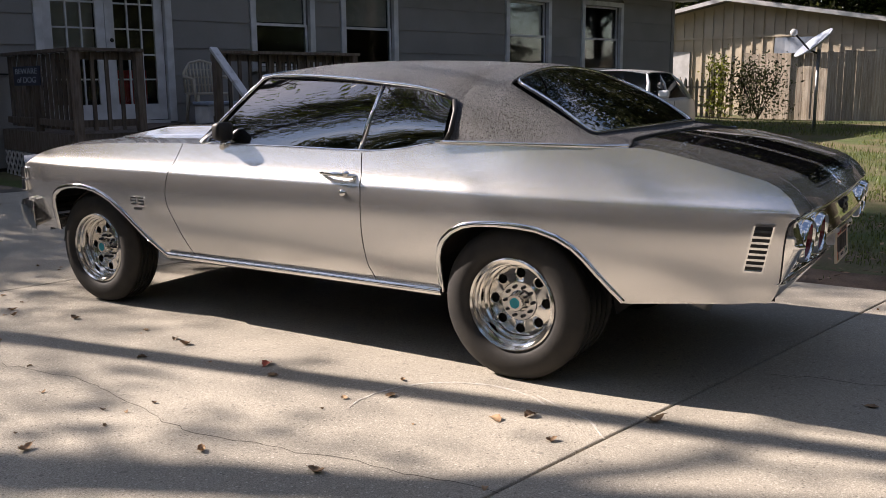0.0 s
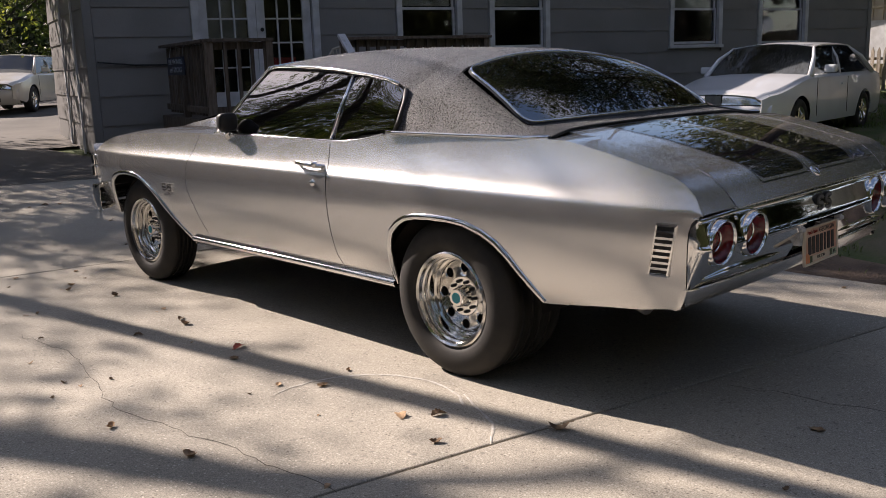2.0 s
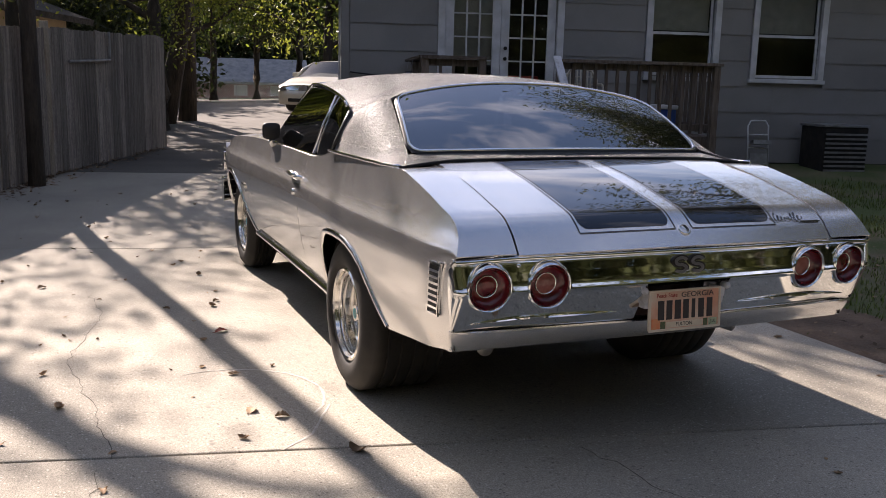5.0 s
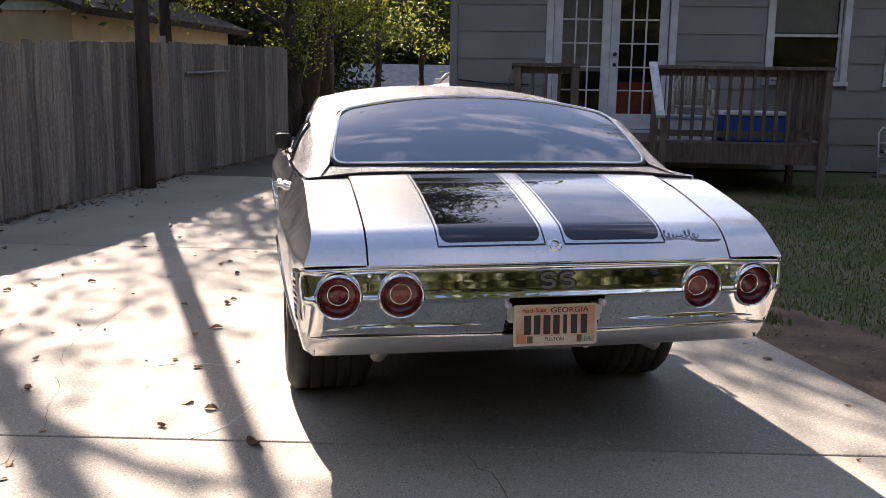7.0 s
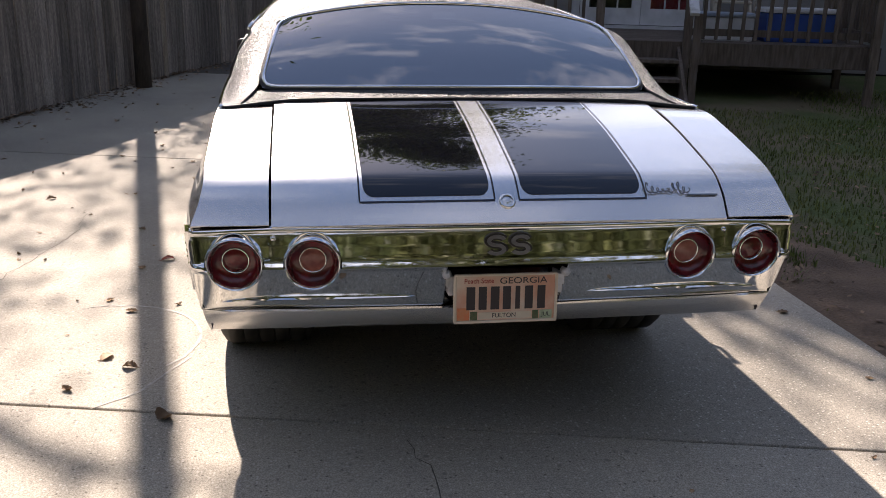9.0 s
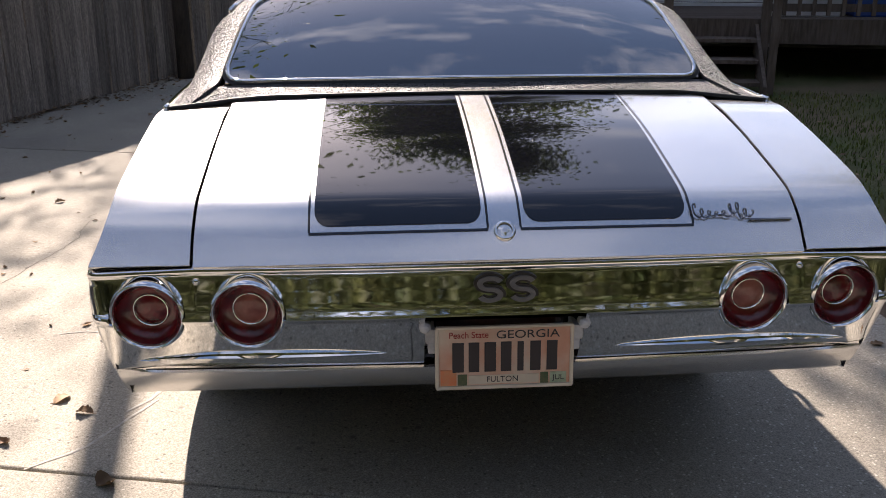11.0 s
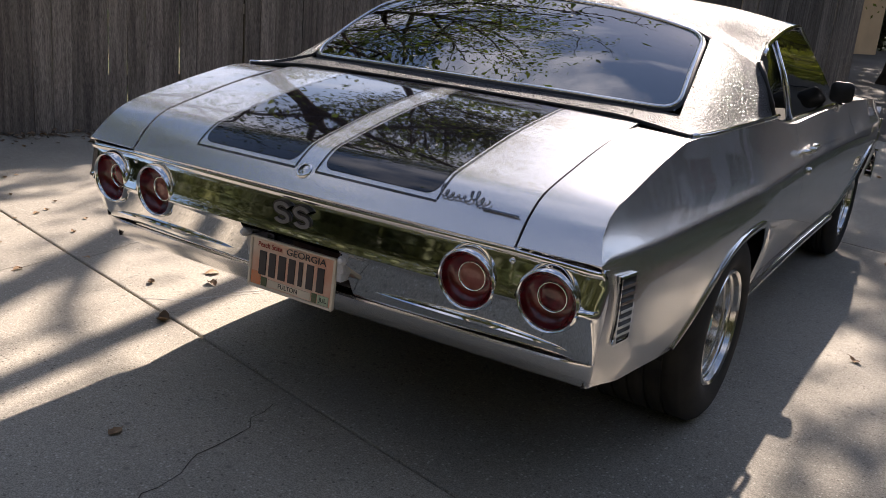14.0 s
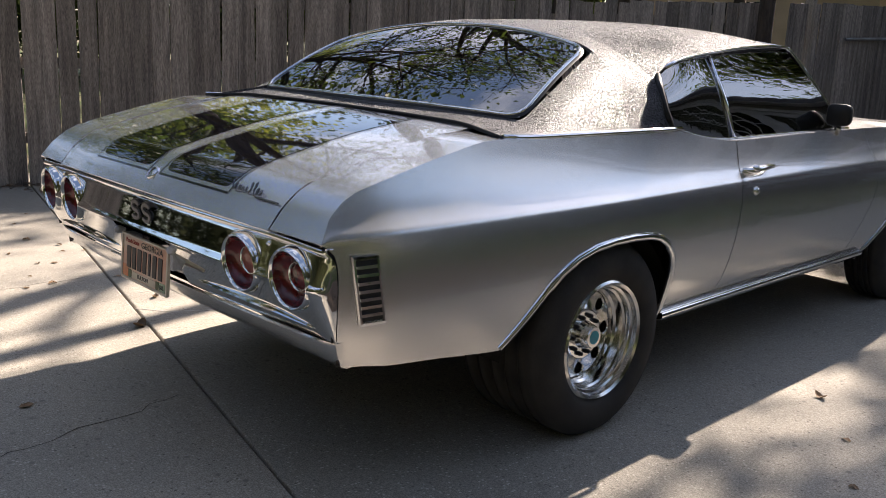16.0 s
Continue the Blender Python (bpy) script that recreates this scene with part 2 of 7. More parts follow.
BLIND = material("beige_blind", (0.30, 0.28, 0.24), 0.7, second=(0.24, 0.22, 0.19), scale=8)
SHINGLE = material("grey_shingles", (0.10, 0.10, 0.105), 0.9, second=(0.15, 0.14, 0.14), scale=4, fine=0.3, bump=0.4, per_object=0.1)
PLASTIC = material("beige_plastic", (0.42, 0.37, 0.30), 0.4, second=(0.36, 0.32, 0.26), scale=6)
CARWHITE = material("white_car_paint", (0.72, 0.73, 0.75), 0.3, 0.0, second=(0.66, 0.67, 0.69), scale=2, coat=0.8)
CARSILVER = material("champagne_car_paint", (0.66, 0.62, 0.54), 0.3, 0.1, second=(0.62, 0.58, 0.50), scale=2, coat=0.8)
BRICKISH = material("dusty_red_wall", (0.30, 0.15, 0.13), 0.9, second=(0.24, 0.12, 0.11), scale=3, fine=0.2)
TAN = material("cream_board_wall", (0.56, 0.49, 0.38), 0.8, second=(0.44, 0.38, 0.29), scale=1.2, fine=0.2)
BARK = material("bark", (0.075, 0.058, 0.045), 0.95, second=(0.035, 0.028, 0.022), scale=6, fine=0.4, fine_scale=40, stretch=(1.5, 1.5, 0.35), bump=1.0, bump_scale=14, bump_dist=0.03)
LEAVES = leaf_material("green_leaves", (0.05, 0.085, 0.016), (0.10, 0.125, 0.022))
LEAVESY = leaf_material("yellowing_leaves", (0.13, 0.17, 0.024), (0.26, 0.26, 0.04), 0.5)
LEAVESD = leaf_material("dark_leaves", (0.032, 0.045, 0.017), (0.07, 0.075, 0.026))
DRYLEAF = material("dry_leaf", (0.38, 0.25, 0.14), 0.75, second=(0.20, 0.12, 0.065), scale=30, fine=0.3, per_object=0.5)
LITTER = material("leaf_litter", (0.24, 0.16, 0.10), 0.9, second=(0.12, 0.08, 0.05), scale=3, fine=0.3, per_island=0.6)
REDLEAF = material("red_leaf", (0.28, 0.04, 0.02), 0.7, second=(0.2, 0.05, 0.03), scale=30, fine=0.3)
STEEL = material("galvanised_steel", (0.35, 0.36, 0.37), 0.5, 0.8, second=(0.25, 0.25, 0.25), scale=10)
ASPHALT = material("worn_shaded_drive", (0.14, 0.125, 0.108), 0.95, second=(0.085, 0.077, 0.066), scale=0.7, detail=9, fine=0.4, fine_scale=40, bump=0.5, bump_scale=50, bump_dist=0.004)
NEIGHBOUR = material("warm_tan_wall", (0.62, 0.45, 0.27), 0.8, second=(0.5, 0.36, 0.22), scale=1.2, fine=0.2)
ROOFGREY = material("dull_grey_roof", (0.30, 0.29, 0.29), 0.9, second=(0.20, 0.20, 0.21), scale=2, fine=0.2)
BLUEISH = material("weathered_blue_grey", (0.22, 0.27, 0.36), 0.45, second=(0.42, 0.45, 0.50), scale=3)
BLUE = material("blue_plastic", (0.02, 0.06, 0.30), 0.5, second=(0.03, 0.08, 0.25), scale=4)
REDCLOTH = material("red_cloth", (0.35, 0.03, 0.025), 0.8, second=(0.25, 0.02, 0.02), scale=4)
NAVY = material("navy_sign", (0.012, 0.016, 0.035), 0.5, second=(0.02, 0.025, 0.05), scale=8)


# ---- mesh helpers ----
def empty(name, m=None, label="", category="", group="", kind=""):
    ob = new(name)
    ob.matrix_world = m or Matrix()
    return tagged(ob, label, category, group, kind)


def mesh_object(name, me, mat, parent=None, label="", smooth=False):
    me.materials.append(mat)
    if smooth:
        me.polygons.foreach_set("use_smooth", [True] * len(me.polygons))
    ob = new(name, me)
    if parent:
        ob.parent = parent
    return tagged(ob, label)


def part(name, bm, mat, parent=None, label="", smooth=False, normals=True):
    """Links a bmesh as one mesh object."""
    me = bpy.data.meshes.new(name)
    if normals:
        bmesh.ops.recalc_face_normals(bm, faces=bm.faces)
    bm.to_mesh(me)
    bm.free()
    return mesh_object(name, me, mat, parent, label, smooth)


def raw(name, verts, faces, mat, parent=None, label="", smooth=False):
    me = bpy.data.meshes.new(name)
    me.from_pydata(verts, [], faces)
    return mesh_object(name, me, mat, parent, label, smooth)


def box(bm, x0, x1, y0, y1, z0, z1, m=None, bevel=0.0):
    vs = [bm.verts.new((x, y, z)) for x in (x0, x1) for y in (y0, y1) for z in (z0, z1)]
    fs = [bm.faces.new([vs[i] for i in q]) for q in ((0, 1, 3, 2), (4, 6, 7, 5), (0, 4, 5, 1), (2, 3, 7, 6), (0, 2, 6, 4), (1, 5, 7, 3))]
    if bevel:
        es = list({e for f in fs for e in f.edges})
        out = bmesh.ops.bevel(bm, geom=es, offset=bevel, segments=2, affect="EDGES", profile=0.6)
        vs = list({v for f in out["faces"] for v in f.verts} | {v for v in vs if v.is_valid})
    if m is not None:
        bmesh.ops.transform(bm, matrix=m, verts=vs)
    return bm


def boxes(*specs, bevel=0.0, m=None):
    bm = bmesh.new()
    for s in specs:
        box(bm, *s, bevel=bevel, m=m)
    return bm


def sheet(bm, rows, close=False):
    """Quads between rows of points."""
    vs = [[bm.verts.new(p) for p in r] for r in rows]
    for a, b in zip(vs, vs[1:]):
        n = len(a)
        for i in range(n if close else n - 1):
            j = (i + 1) % n
            try:
                bm.faces.new((a[i], a[j], b[j], b[i]))
            except ValueError:
                pass
    return vs


def lathe(bm, profile, n=40, m=None):
    """Turns (r, x) points round the x axis."""
    rows = [[(x, r * math.cos(2 * math.pi * k / n), r * math.sin(2 * math.pi * k / n)) for k in range(n)] for r, x in profile]
    vs = sheet(bm, rows, close=True)
    if m is not None:
        bmesh.ops.transform(bm, matrix=m, verts=[v for r in vs for v in r])
    return vs


def tube(bm, pts, r, n=8, caps=True):
    """A tube along points; r is one radius or one for each point."""
    rows = []
    for i, p in enumerate(pts):
        a, b = Vector(pts[max(i - 1, 0)]), Vector(pts[min(i + 1, len(pts) - 1)])
        d = (b - a).normalized()
        side = d.cross(Vector((0, 0, 1)))
        side = side.normalized() if side.length > 1e-3 else Vector((1, 0, 0))
        up = side.cross(d).normalized()
        rr = r[i] if hasattr(r, "__len__") else r
        rows.append([Vector(p) + rr * (math.cos(2 * math.pi * k / n) * side + math.sin(2 * math.pi * k / n) * up) for k in range(n)])
    vs = sheet(bm, rows, close=True)
    if caps:
        bm.faces.new(vs[0])
        bm.faces.new(vs[-1][::-1])
    return vs


def solid(ob, thick, offset=-1.0):
    s = ob.modifiers.new("thickness", "SOLIDIFY")
    s.thickness, s.offset = thick, offset
    e = ob.modifiers.new("sharp_rim", "EDGE_SPLIT")
    e.split_angle = radians(40)
    return ob


def curve(points):
    """Linear interpolation through (x, y) points sorted by x."""
    xs, ys = zip(*sorted(points))
    return lambda x: float(np.interp(x, xs, ys))


def smooth_curve(points):
    """A monotone-ish cubic through (x, y) points."""
    pts = sorted(points)
    xs, ys = np.array([p[0] for p in pts]), np.array([p[1] for p in pts])
    d = np.diff(ys) / np.diff(xs)
    s = np.r_[d[0], [0 if a * b <= 0 else 2 * a * b / (a + b) for a, b in zip(d, d[1:])], d[-1]]

    def f(x):
        x = min(max(x, xs[0]), xs[-1])
        i = min(int(np.searchsorted(xs, x, "right")) - 1, len(xs) - 2)
        h = xs[i + 1] - xs[i]
        t = (x - xs[i]) / h
        return float(ys[i] * (1 + 2 * t) * (1 - t) ** 2 + h * s[i] * t * (1 - t) ** 2 + ys[i + 1] * t * t * (3 - 2 * t) + h * s[i + 1] * t * t * (t - 1))
    return f


def text(body, size, mat, m, parent, name="lettering", depth=0.002):
    cu = bpy.data.curves.new(name, "FONT")
    cu.body, cu.size, cu.align_x, cu.align_y, cu.extrude = body, size, "CENTER", "CENTER", depth
    ob = new(name, cu)
    cu.materials.append(mat)
    ob.parent = parent
    ob.matrix_local = m
    return ob


def rise(y, x=0.0):
    """Height of the ground: flat round the car, gently up to the back yard and the side lawn, falling off far behind."""
    up = 0.045 * min(max(y - 4.0, 0.0), 4.0) + 0.026 * min(max(y - 8.0, 0.0), 13.0)
    return up - 0.018 * min(max(y - 26.0, 0.0), 60.0) + 0.02 * min(max(x - 5.0, 0.0), 15.0)


# ---- house frame: u along the wall, v into the house ----
HOUSE = Matrix.Translation((0, 10.3, 0)) @ Matrix.Rotation(math.atan(-0.28), 4, "Z")

# ---- ground ----
gx = sorted({*np.linspace(-60, 60, 25), *np.linspace(-12, 24, 37), -400, -150, 150, 400})
gy = sorted({*np.linspace(-60, 100, 33), *np.linspace(-8, 16, 49), -400, -150, 200, 400})
rows = [[(x, y, rise(y, x) - 0.035 + (0.02 * noise.noise((x * 0.6, y * 0.6, 0)) if x > 1.9 else 0)) for x in gx] for y in gy]
bm = bmesh.new()
sheet(bm, rows)
ground = part("ground", bm, SOIL, smooth=True)
tagged(ground, "lawn soil with thin grass and bare clay patches", "ground", kind="structure")

# fence line on the driver's side, in three straight runs
FENCE_PTS = [(-6.2, -4.0), (-4.95, 0.3), (-3.55, 5.0), (-2.45, 7.45), (-0.55, 11.4)]
fence_x = curve([(y, x) for x, y in FENCE_PTS])

driveway = empty("driveway", label="pale brushed concrete driveway with joints, cracks and fallen leaves", category="driveway", kind="structure")
JOINTS = [-14.0, -9.6, -5.25, -0.92, 3.44, 7.85, 12.2]
for j0, j1 in zip(JOINTS, JOINTS[1:]):
    bm = bmesh.new()
    top, low = [], []
    for b in range(7):
        yc = j0 + 0.006 + (j1 - j0 - 0.012) * b / 6
        left = fence_x(max(yc, -4)) - 0.35 - 0.25 * max(0, -4 - yc)
        right = 1.83
        top.append([(x, yc - 0.225 * x, rise(yc - 0.225 * x)) for x in np.linspace(left, right, 9)])
    vs = sheet(bm, top)
    out = bmesh.ops.extrude_face_region(bm, geom=list(bm.faces))
    bmesh.ops.translate(bm, vec=(0, 0, -0.09), verts=[g for g in out["geom"] if isinstance(g, bmesh.types.BMVert)])
    # the last slab takes the dark drive colour, partly for the shade over it
    ob = part("slab", bm, CONCRETE if j1 < 12 else ASPHALT, driveway)
    bv = ob.modifiers.new("edge", "BEVEL")
    bv.width, bv.segments, bv.limit_method, bv.angle_limit = 0.006, 2, "ANGLE", radians(50)


def ribbon(name, pts, width, mat, parent, z=0.0015, seed=1, wobble=0.02):
    """A thin uneven strip on the slab: a crack or scuff."""
    rnd = random.Random(seed)
    fine = []
    for (x0, y0), (x1, y1) in zip(pts, pts[1:]):
        n = max(2, int(math.hypot(x1 - x0, y1 - y0) / 0.06))
        for k in range(n):
            s = k / n
            fine.append((x0 + (x1 - x0) * s + rnd.uniform(-wobble, wobble), y0 + (y1 - y0) * s + rnd.uniform(-wobble, wobble)))
    fine.append(pts[-1])
    bm = bmesh.new()
    rows = []
    for i, (x, y) in enumerate(fine):
        a, b = fine[max(i - 1, 0)], fine[min(i + 1, len(fine) - 1)]
        d = Vector((b[0] - a[0], b[1] - a[1], 0)).normalized()
        nrm = Vector((-d.y, d.x, 0)) * width * rnd.uniform(0.4, 1.0) / 2
        p = Vector((x, y, rise(y) + z))
        rows.append([p - nrm, p + Vector((0, 0, 0.001)), p + nrm])
    sheet(bm, rows)
    return part(name, bm, mat, parent)


ribbon("crack", [(-1.95, 2.2), (-1.90, 1.6), (-2.1, 0.8), (-2.0, 0.1), (-1.95, -0.5)], 0.0035, CRACK, driveway, seed=2)
ribbon("crack", [(-2.0, -0.6), (-2.05, -1.4), (-2.2, -2.6), (-2.5, -4.5)], 0.0035, CRACK, driveway, seed=3)
ribbon("crack", [(-0.25, -0.95), (-0.15, -1.6), (0.0, -2.2), (-0.1, -3.2)], 0.0045, CRACK, driveway, seed=4)
arc = [(-1.45 + 0.42 * math.sin(a), 0.0 + 0.42 * math.cos(a)) for a in np.linspace(-0.3, 2.3, 12)]
ribbon("scuff", arc, 0.018, SCUFF, driveway, seed=5, wobble=0.004)
ribbon("scuff", [(-1.05, -0.2), (-1.2, -0.5), (-1.35, -0.62)], 0.014, SCUFF, driveway, seed=6, wobble=0.004)

# worn back drive that goes on past the house
bm = bmesh.new()
sheet(bm, [[(x, y, rise(y, x) + 0.004) for x in (-3.2 + 0.02 * y, 0.5, 4.0, 8.0, 12.0)] for y in np.linspace(11.4, 56.0, 34)])
tagged(part("back_drive", bm, ASPHALT, smooth=True), "worn grey drive going on behind the house", "road", kind="structure")

# ---- board fence on the driver's side ----
fence = empty("board_fence", label="weathered grey-brown board privacy fence beside the driveway", category="fence", kind="structure")
board_mesh = []
for k in range(5):
    rnd = random.Random(40 + k)
    w, h = 0.143, 1.775 + rnd.uniform(-0.03, 0.03)
    bm = bmesh.new()
    box(bm, -w / 2, w / 2, -0.01, 0.01, 0, h)
    for v in bm.verts:
        if v.co.z > 1:
            v.co.z -= 0.02 * abs(v.co.x) / w + rnd.uniform(0, 0.012)
        v.co.x += rnd.uniform(-0.004, 0.004)
    me = bpy.data.meshes.new("board")
    bm.to_mesh(me)
    bm.free()
    me.materials.append(FENCE)
    board_mesh.append(me)
rnd = random.Random(7)
for (xa, ya), (xb, yb) in zip(FENCE_PTS, FENCE_PTS[1:]):
    a, b = Vector((xa, ya, 0)), Vector((xb, yb, 0))
    d = (b - a)
    length, ang = d.length, math.atan2(d.y, d.x)
    d.normalize()
    after_gap = ya > 7
    s = 0.32 if after_gap else 0.075
    while s < length + 0.03:
        p = a + d * s
        ob = new("board", board_mesh[rnd.randrange(5)])
        ob.parent = fence
        ob.matrix_local = pose(p.x, p.y, rise(p.y) - 0.03, 0, rnd.uniform(-0.5, 0.5), math.degrees(ang) + rnd.uniform(-0.8, 0.8))
        s += 0.1435 + rnd.choice((0, 0.001, 0.003, 0.005)) + (0.013 if rnd.random() < 0.16 else 0)
    side = Vector((-d.y, d.x, 0)) * 0.045
    for zr in (0.35, 0.95, 1.5):
        bm = bmesh.new()
        q0, q1 = a + d * (0.3 if after_gap else 0), b
        m = Matrix.Translation((q0 + side)) @ Matrix.Rotation(ang, 4, "Z")
        box(bm, 0, (q1 - q0).length, -0.02, 0.02, zr + rise(q0.y), zr + rise(q0.y) + 0.085, m)
        for v in bm.verts:
            if (v.co - q1).to_2d().length < 0.3:
                v.co.z += rise(q1.y) - rise(q0.y)
        part("rail", bm, FENCE, fence)
    for s in np.arange(0.4, length, 2.4):
        p = a + d * s + side * 1.9
        part("post", boxes((-0.045, 0.045, -0.045, 0.045, rise(p.y) - 0.04, rise(p.y) + 1.65), m=Matrix.Translation((p.x, p.y, 0)) @ Matrix.Rotation(ang, 4, "Z")), FENCE, fence)
part("gap_post", boxes((-0.05, 0.05, -0.05, 0.05, 0.1, 1.98), m=Matrix.Translation((-2.22, 7.95, 0)), bevel=0.005), SUNLITWOOD, fence, "sunlit tan gate post in the fence gap")
# pale conduit bracket on the fence
bm = bmesh.new()
dd = (Vector((-0.55, 11.4, 0)) - Vector((-2.45, 7.45, 0))).normalized()
nn = Vector((dd.y, -dd.x, 0)) * 0.04
p0 = Vector((-2.45, 7.45, 0)) + nn
tube(bm, [p0 + dd * 1.05 + Vector((0, 0, 1.53)), p0 + dd * 2.25 + Vector((0, 0, 1.58)), p0 + dd * 2.25 + Vector((0, 0, 1.95))], 0.018)
part("conduit", bm, STEEL, fence, "pale metal conduit on the fence")

# ---- house ----
house = empty("house", HOUSE, "single-storey house with slate grey lap siding and white window trim", "house", kind="structure")
U0, U1, DEPTH, EAVE = 2.0, 18.5, 4.1, 3.25
DOOR = (3.55, 5.30, 0.78, 2.95)
WINDOWS = [(6.84, 7.86, 1.60, 2.95), (8.60, 9.66, 1.60, 2.95), (12.68, 13.86, 1.60, 2.95), (15.08, 16.36, 1.58, 2.97)]
OPEN = [DOOR] + WINDOWS


def spans(z0, z1, openings, a, b):
    """Stretches of a..b that no opening crosses between z0 and z1."""
    cuts = sorted((o[0], o[1]) for o in openings if o[2] < z1 - 1e-6 and o[3] > z0 + 1e-6)
    at, got = a, []
    for c0, c1 in cuts:
        if c0 > at:
            got.append((at, c0))
        at = max(at, c1)
    if at < b:
        got.append((at, b))
    return got


levels = sorted({-0.1, EAVE, *(o[2] for o in OPEN), *(o[3] for o in OPEN)})
bm = bmesh.new()
for z0, z1 in zip(levels, levels[1:]):
    for a, b in spans(z0, z1, OPEN, U0 + 0.02, U1 - 0.02):
        box(bm, a, b, 0.03, 0.16, z0, z1)
front = part("wall", bm, SIDING, house)
bm = boxes((U0 + 0.02, U0 + 0.14, 0.163, DEPTH, -0.1, EAVE))
side_wall = part("wall", bm, SIDING, house)
part("wall", boxes((U1 - 0.14, U1 - 0.02, 0.163, DEPTH, -0.1, EAVE), (U0 + 0.143, U1 - 0.143, DEPTH - 0.13, DEPTH - 0.01, -0.1, EAVE)), SIDING, house)
part("foundation", boxes((U0 + 0.04, U1 - 0.04, 0.0, 0.028, -0.15, 0.42)), UNDER, house, "dark foundation course")


def plank(a, b, z0, z1, parent, along_v=False):
    """One lap board: thicker at its lower edge."""
    ys = (0.0, 0.026)
    prof = [(-0.022, z0), (-0.004, z1), (0.026, z1), (0.026, z0)]
    vs = [(x, y, z) for x in (a, b) for y, z in prof]
    fs = [(0, 1, 2, 3), (7, 6, 5, 4), (0, 4, 5, 1), (1, 5, 6, 2), (2, 6, 7, 3), (3, 7, 4, 0)]
    if along_v:
        vs = [(U0 + y - 0.004, x, z) for x, y, z in vs]
    return raw("lap_board", vs, fs, SIDING, parent)


rnd = random.Random(3)
for i in range(8):
    z0, z1 = 0.245 + 0.405 * i - 0.01, 0.245 + 0.405 * (i + 1) - 0.004
    for a, b in spans(z0, z1, [(o[0] - 0.11, o[1] + 0.11, o[2] - 0.10, o[3] + 0.11) for o in OPEN], U0 + 0.09, U1 - 0.09):
        at = a
        while at < b - 0.01:
            end = min(b, at + rnd.uniform(2.6, 3.7))
            if b - end < 0.5:
                end = b
            plank(at + 0.001, end - 0.001, z0, z1, front)
            at = end
    at = 0.12
    while at < DEPTH - 0.1:
        end = min(DEPTH, at + 3.6)
        plank(at, end - 0.003, z0, z1, side_wall, True)
        at = end
part("corner_board", boxes((U0 - 0.03, U0 + 0.085, -0.032, -0.004, -0.05, EAVE), (U0 - 0.034, U0 - 0.006, -0.004, 0.115, -0.05, EAVE)), SIDING, house)
part("corner_board", boxes((U1 - 0.085, U1 + 0.03, -0.032, -0.004, -0.05, EAVE)), SIDING, house)
# roof with overhang; ridge along u
RIDGE = EAVE + 0.7
bm = bmesh.new()
prof = [(-0.45, EAVE - 0.02), (DEPTH / 2, RIDGE), (DEPTH + 0.45, EAVE - 0.02)]
rows = [[(u, v, z) for v, z in prof] + [(u, v, z + 0.14) for v, z in reversed(prof)] for u in (U0 - 0.4, U1 + 0.4)]
vs = sheet(bm, rows, close=True)
bm.faces.new(vs[0])
bm.faces.new(vs[1][::-1])
part("roof", bm, SHINGLE, house, "grey shingled gable roof")
part("soffit", boxes((U0 - 0.38, U1 + 0.38, -0.44, 0.0, EAVE - 0.035, EAVE - 0.012)), WHITE, house)
for u in (U0 + 0.03, U1 - 0.13):
    bm = bmesh.new()
    vs = sheet(bm, [[(x, 0.1, EAVE), (x, DEPTH - 0.1, EAVE), (x, DEPTH / 2, RIDGE - 0.03)] for x in (u, u + 0.1)], close=True)
    bm.faces.new(vs[0])
    bm.faces.new(vs[1][::-1])
    part("gable", bm, SIDING, house)
part("room", boxes((U0 + 0.2, U1 - 0.2, 3.0, 3.1, 0.0, EAVE), (U0 + 0.2, U1 - 0.2, 0.17, 3.0, 0.68, 0.74), (U0 + 0.2, U1 - 0.2, 0.17, 3.0, EAVE - 0.06, EAVE - 0.02)), ROOM, house, "interior room with its dimness put into the colour")


def window(o, blind=0.0):
    a, b, z0, z1 = o
    mid = 2.26
    w = part("window", boxes((a - 0.10, a, -0.045, 0.03, z0 - 0.02, z1), (b, b + 0.10, -0.045, 0.03, z0 - 0.02, z1), (a - 0.10, b + 0.10, -0.045, 0.03, z1, z1 + 0.10), bevel=0.006), WHITE, house, "white double-hung window")
    part("sill", boxes((a - 0.12, b + 0.12, -0.07, 0.03, z0 - 0.085, z0 - 0.021), bevel=0.008), WHITE, w)
    t = 0.042
    for lo, hi, v in ((z0, mid + 0.02, 0.045), (mid - 0.02, z1, 0.075)):
        part("sash", boxes((a + 0.002, a + t, v, v + 0.028, lo, hi), (b - t, b - 0.002, v, v + 0.028, lo, hi), (a + t, b - t, v, v + 0.028, lo, lo + t), (a + t, b - t, v, v + 0.028, hi - t, hi)), WHITE, w)
        pane = part("pane", boxes((a + t, b - t, v + 0.011, v + 0.016, lo + t, hi - t)), GLASSW, w)
        pane.visible_shadow = False
    if blind:
        bm = bmesh.new()
        zb = z1 - (z1 - z0) * blind
        box(bm, a + 0.05, b - 0.05, 0.13, 0.134, zb, z1)
        part("blind", bm, BLIND, w, "beige roller blind partly drawn")
    return w


window(WINDOWS[0], 0.48)
window(WINDOWS[1], 0.48)
window(WINDOWS[2], 0.5)
window(WINDOWS[3], 0.0)

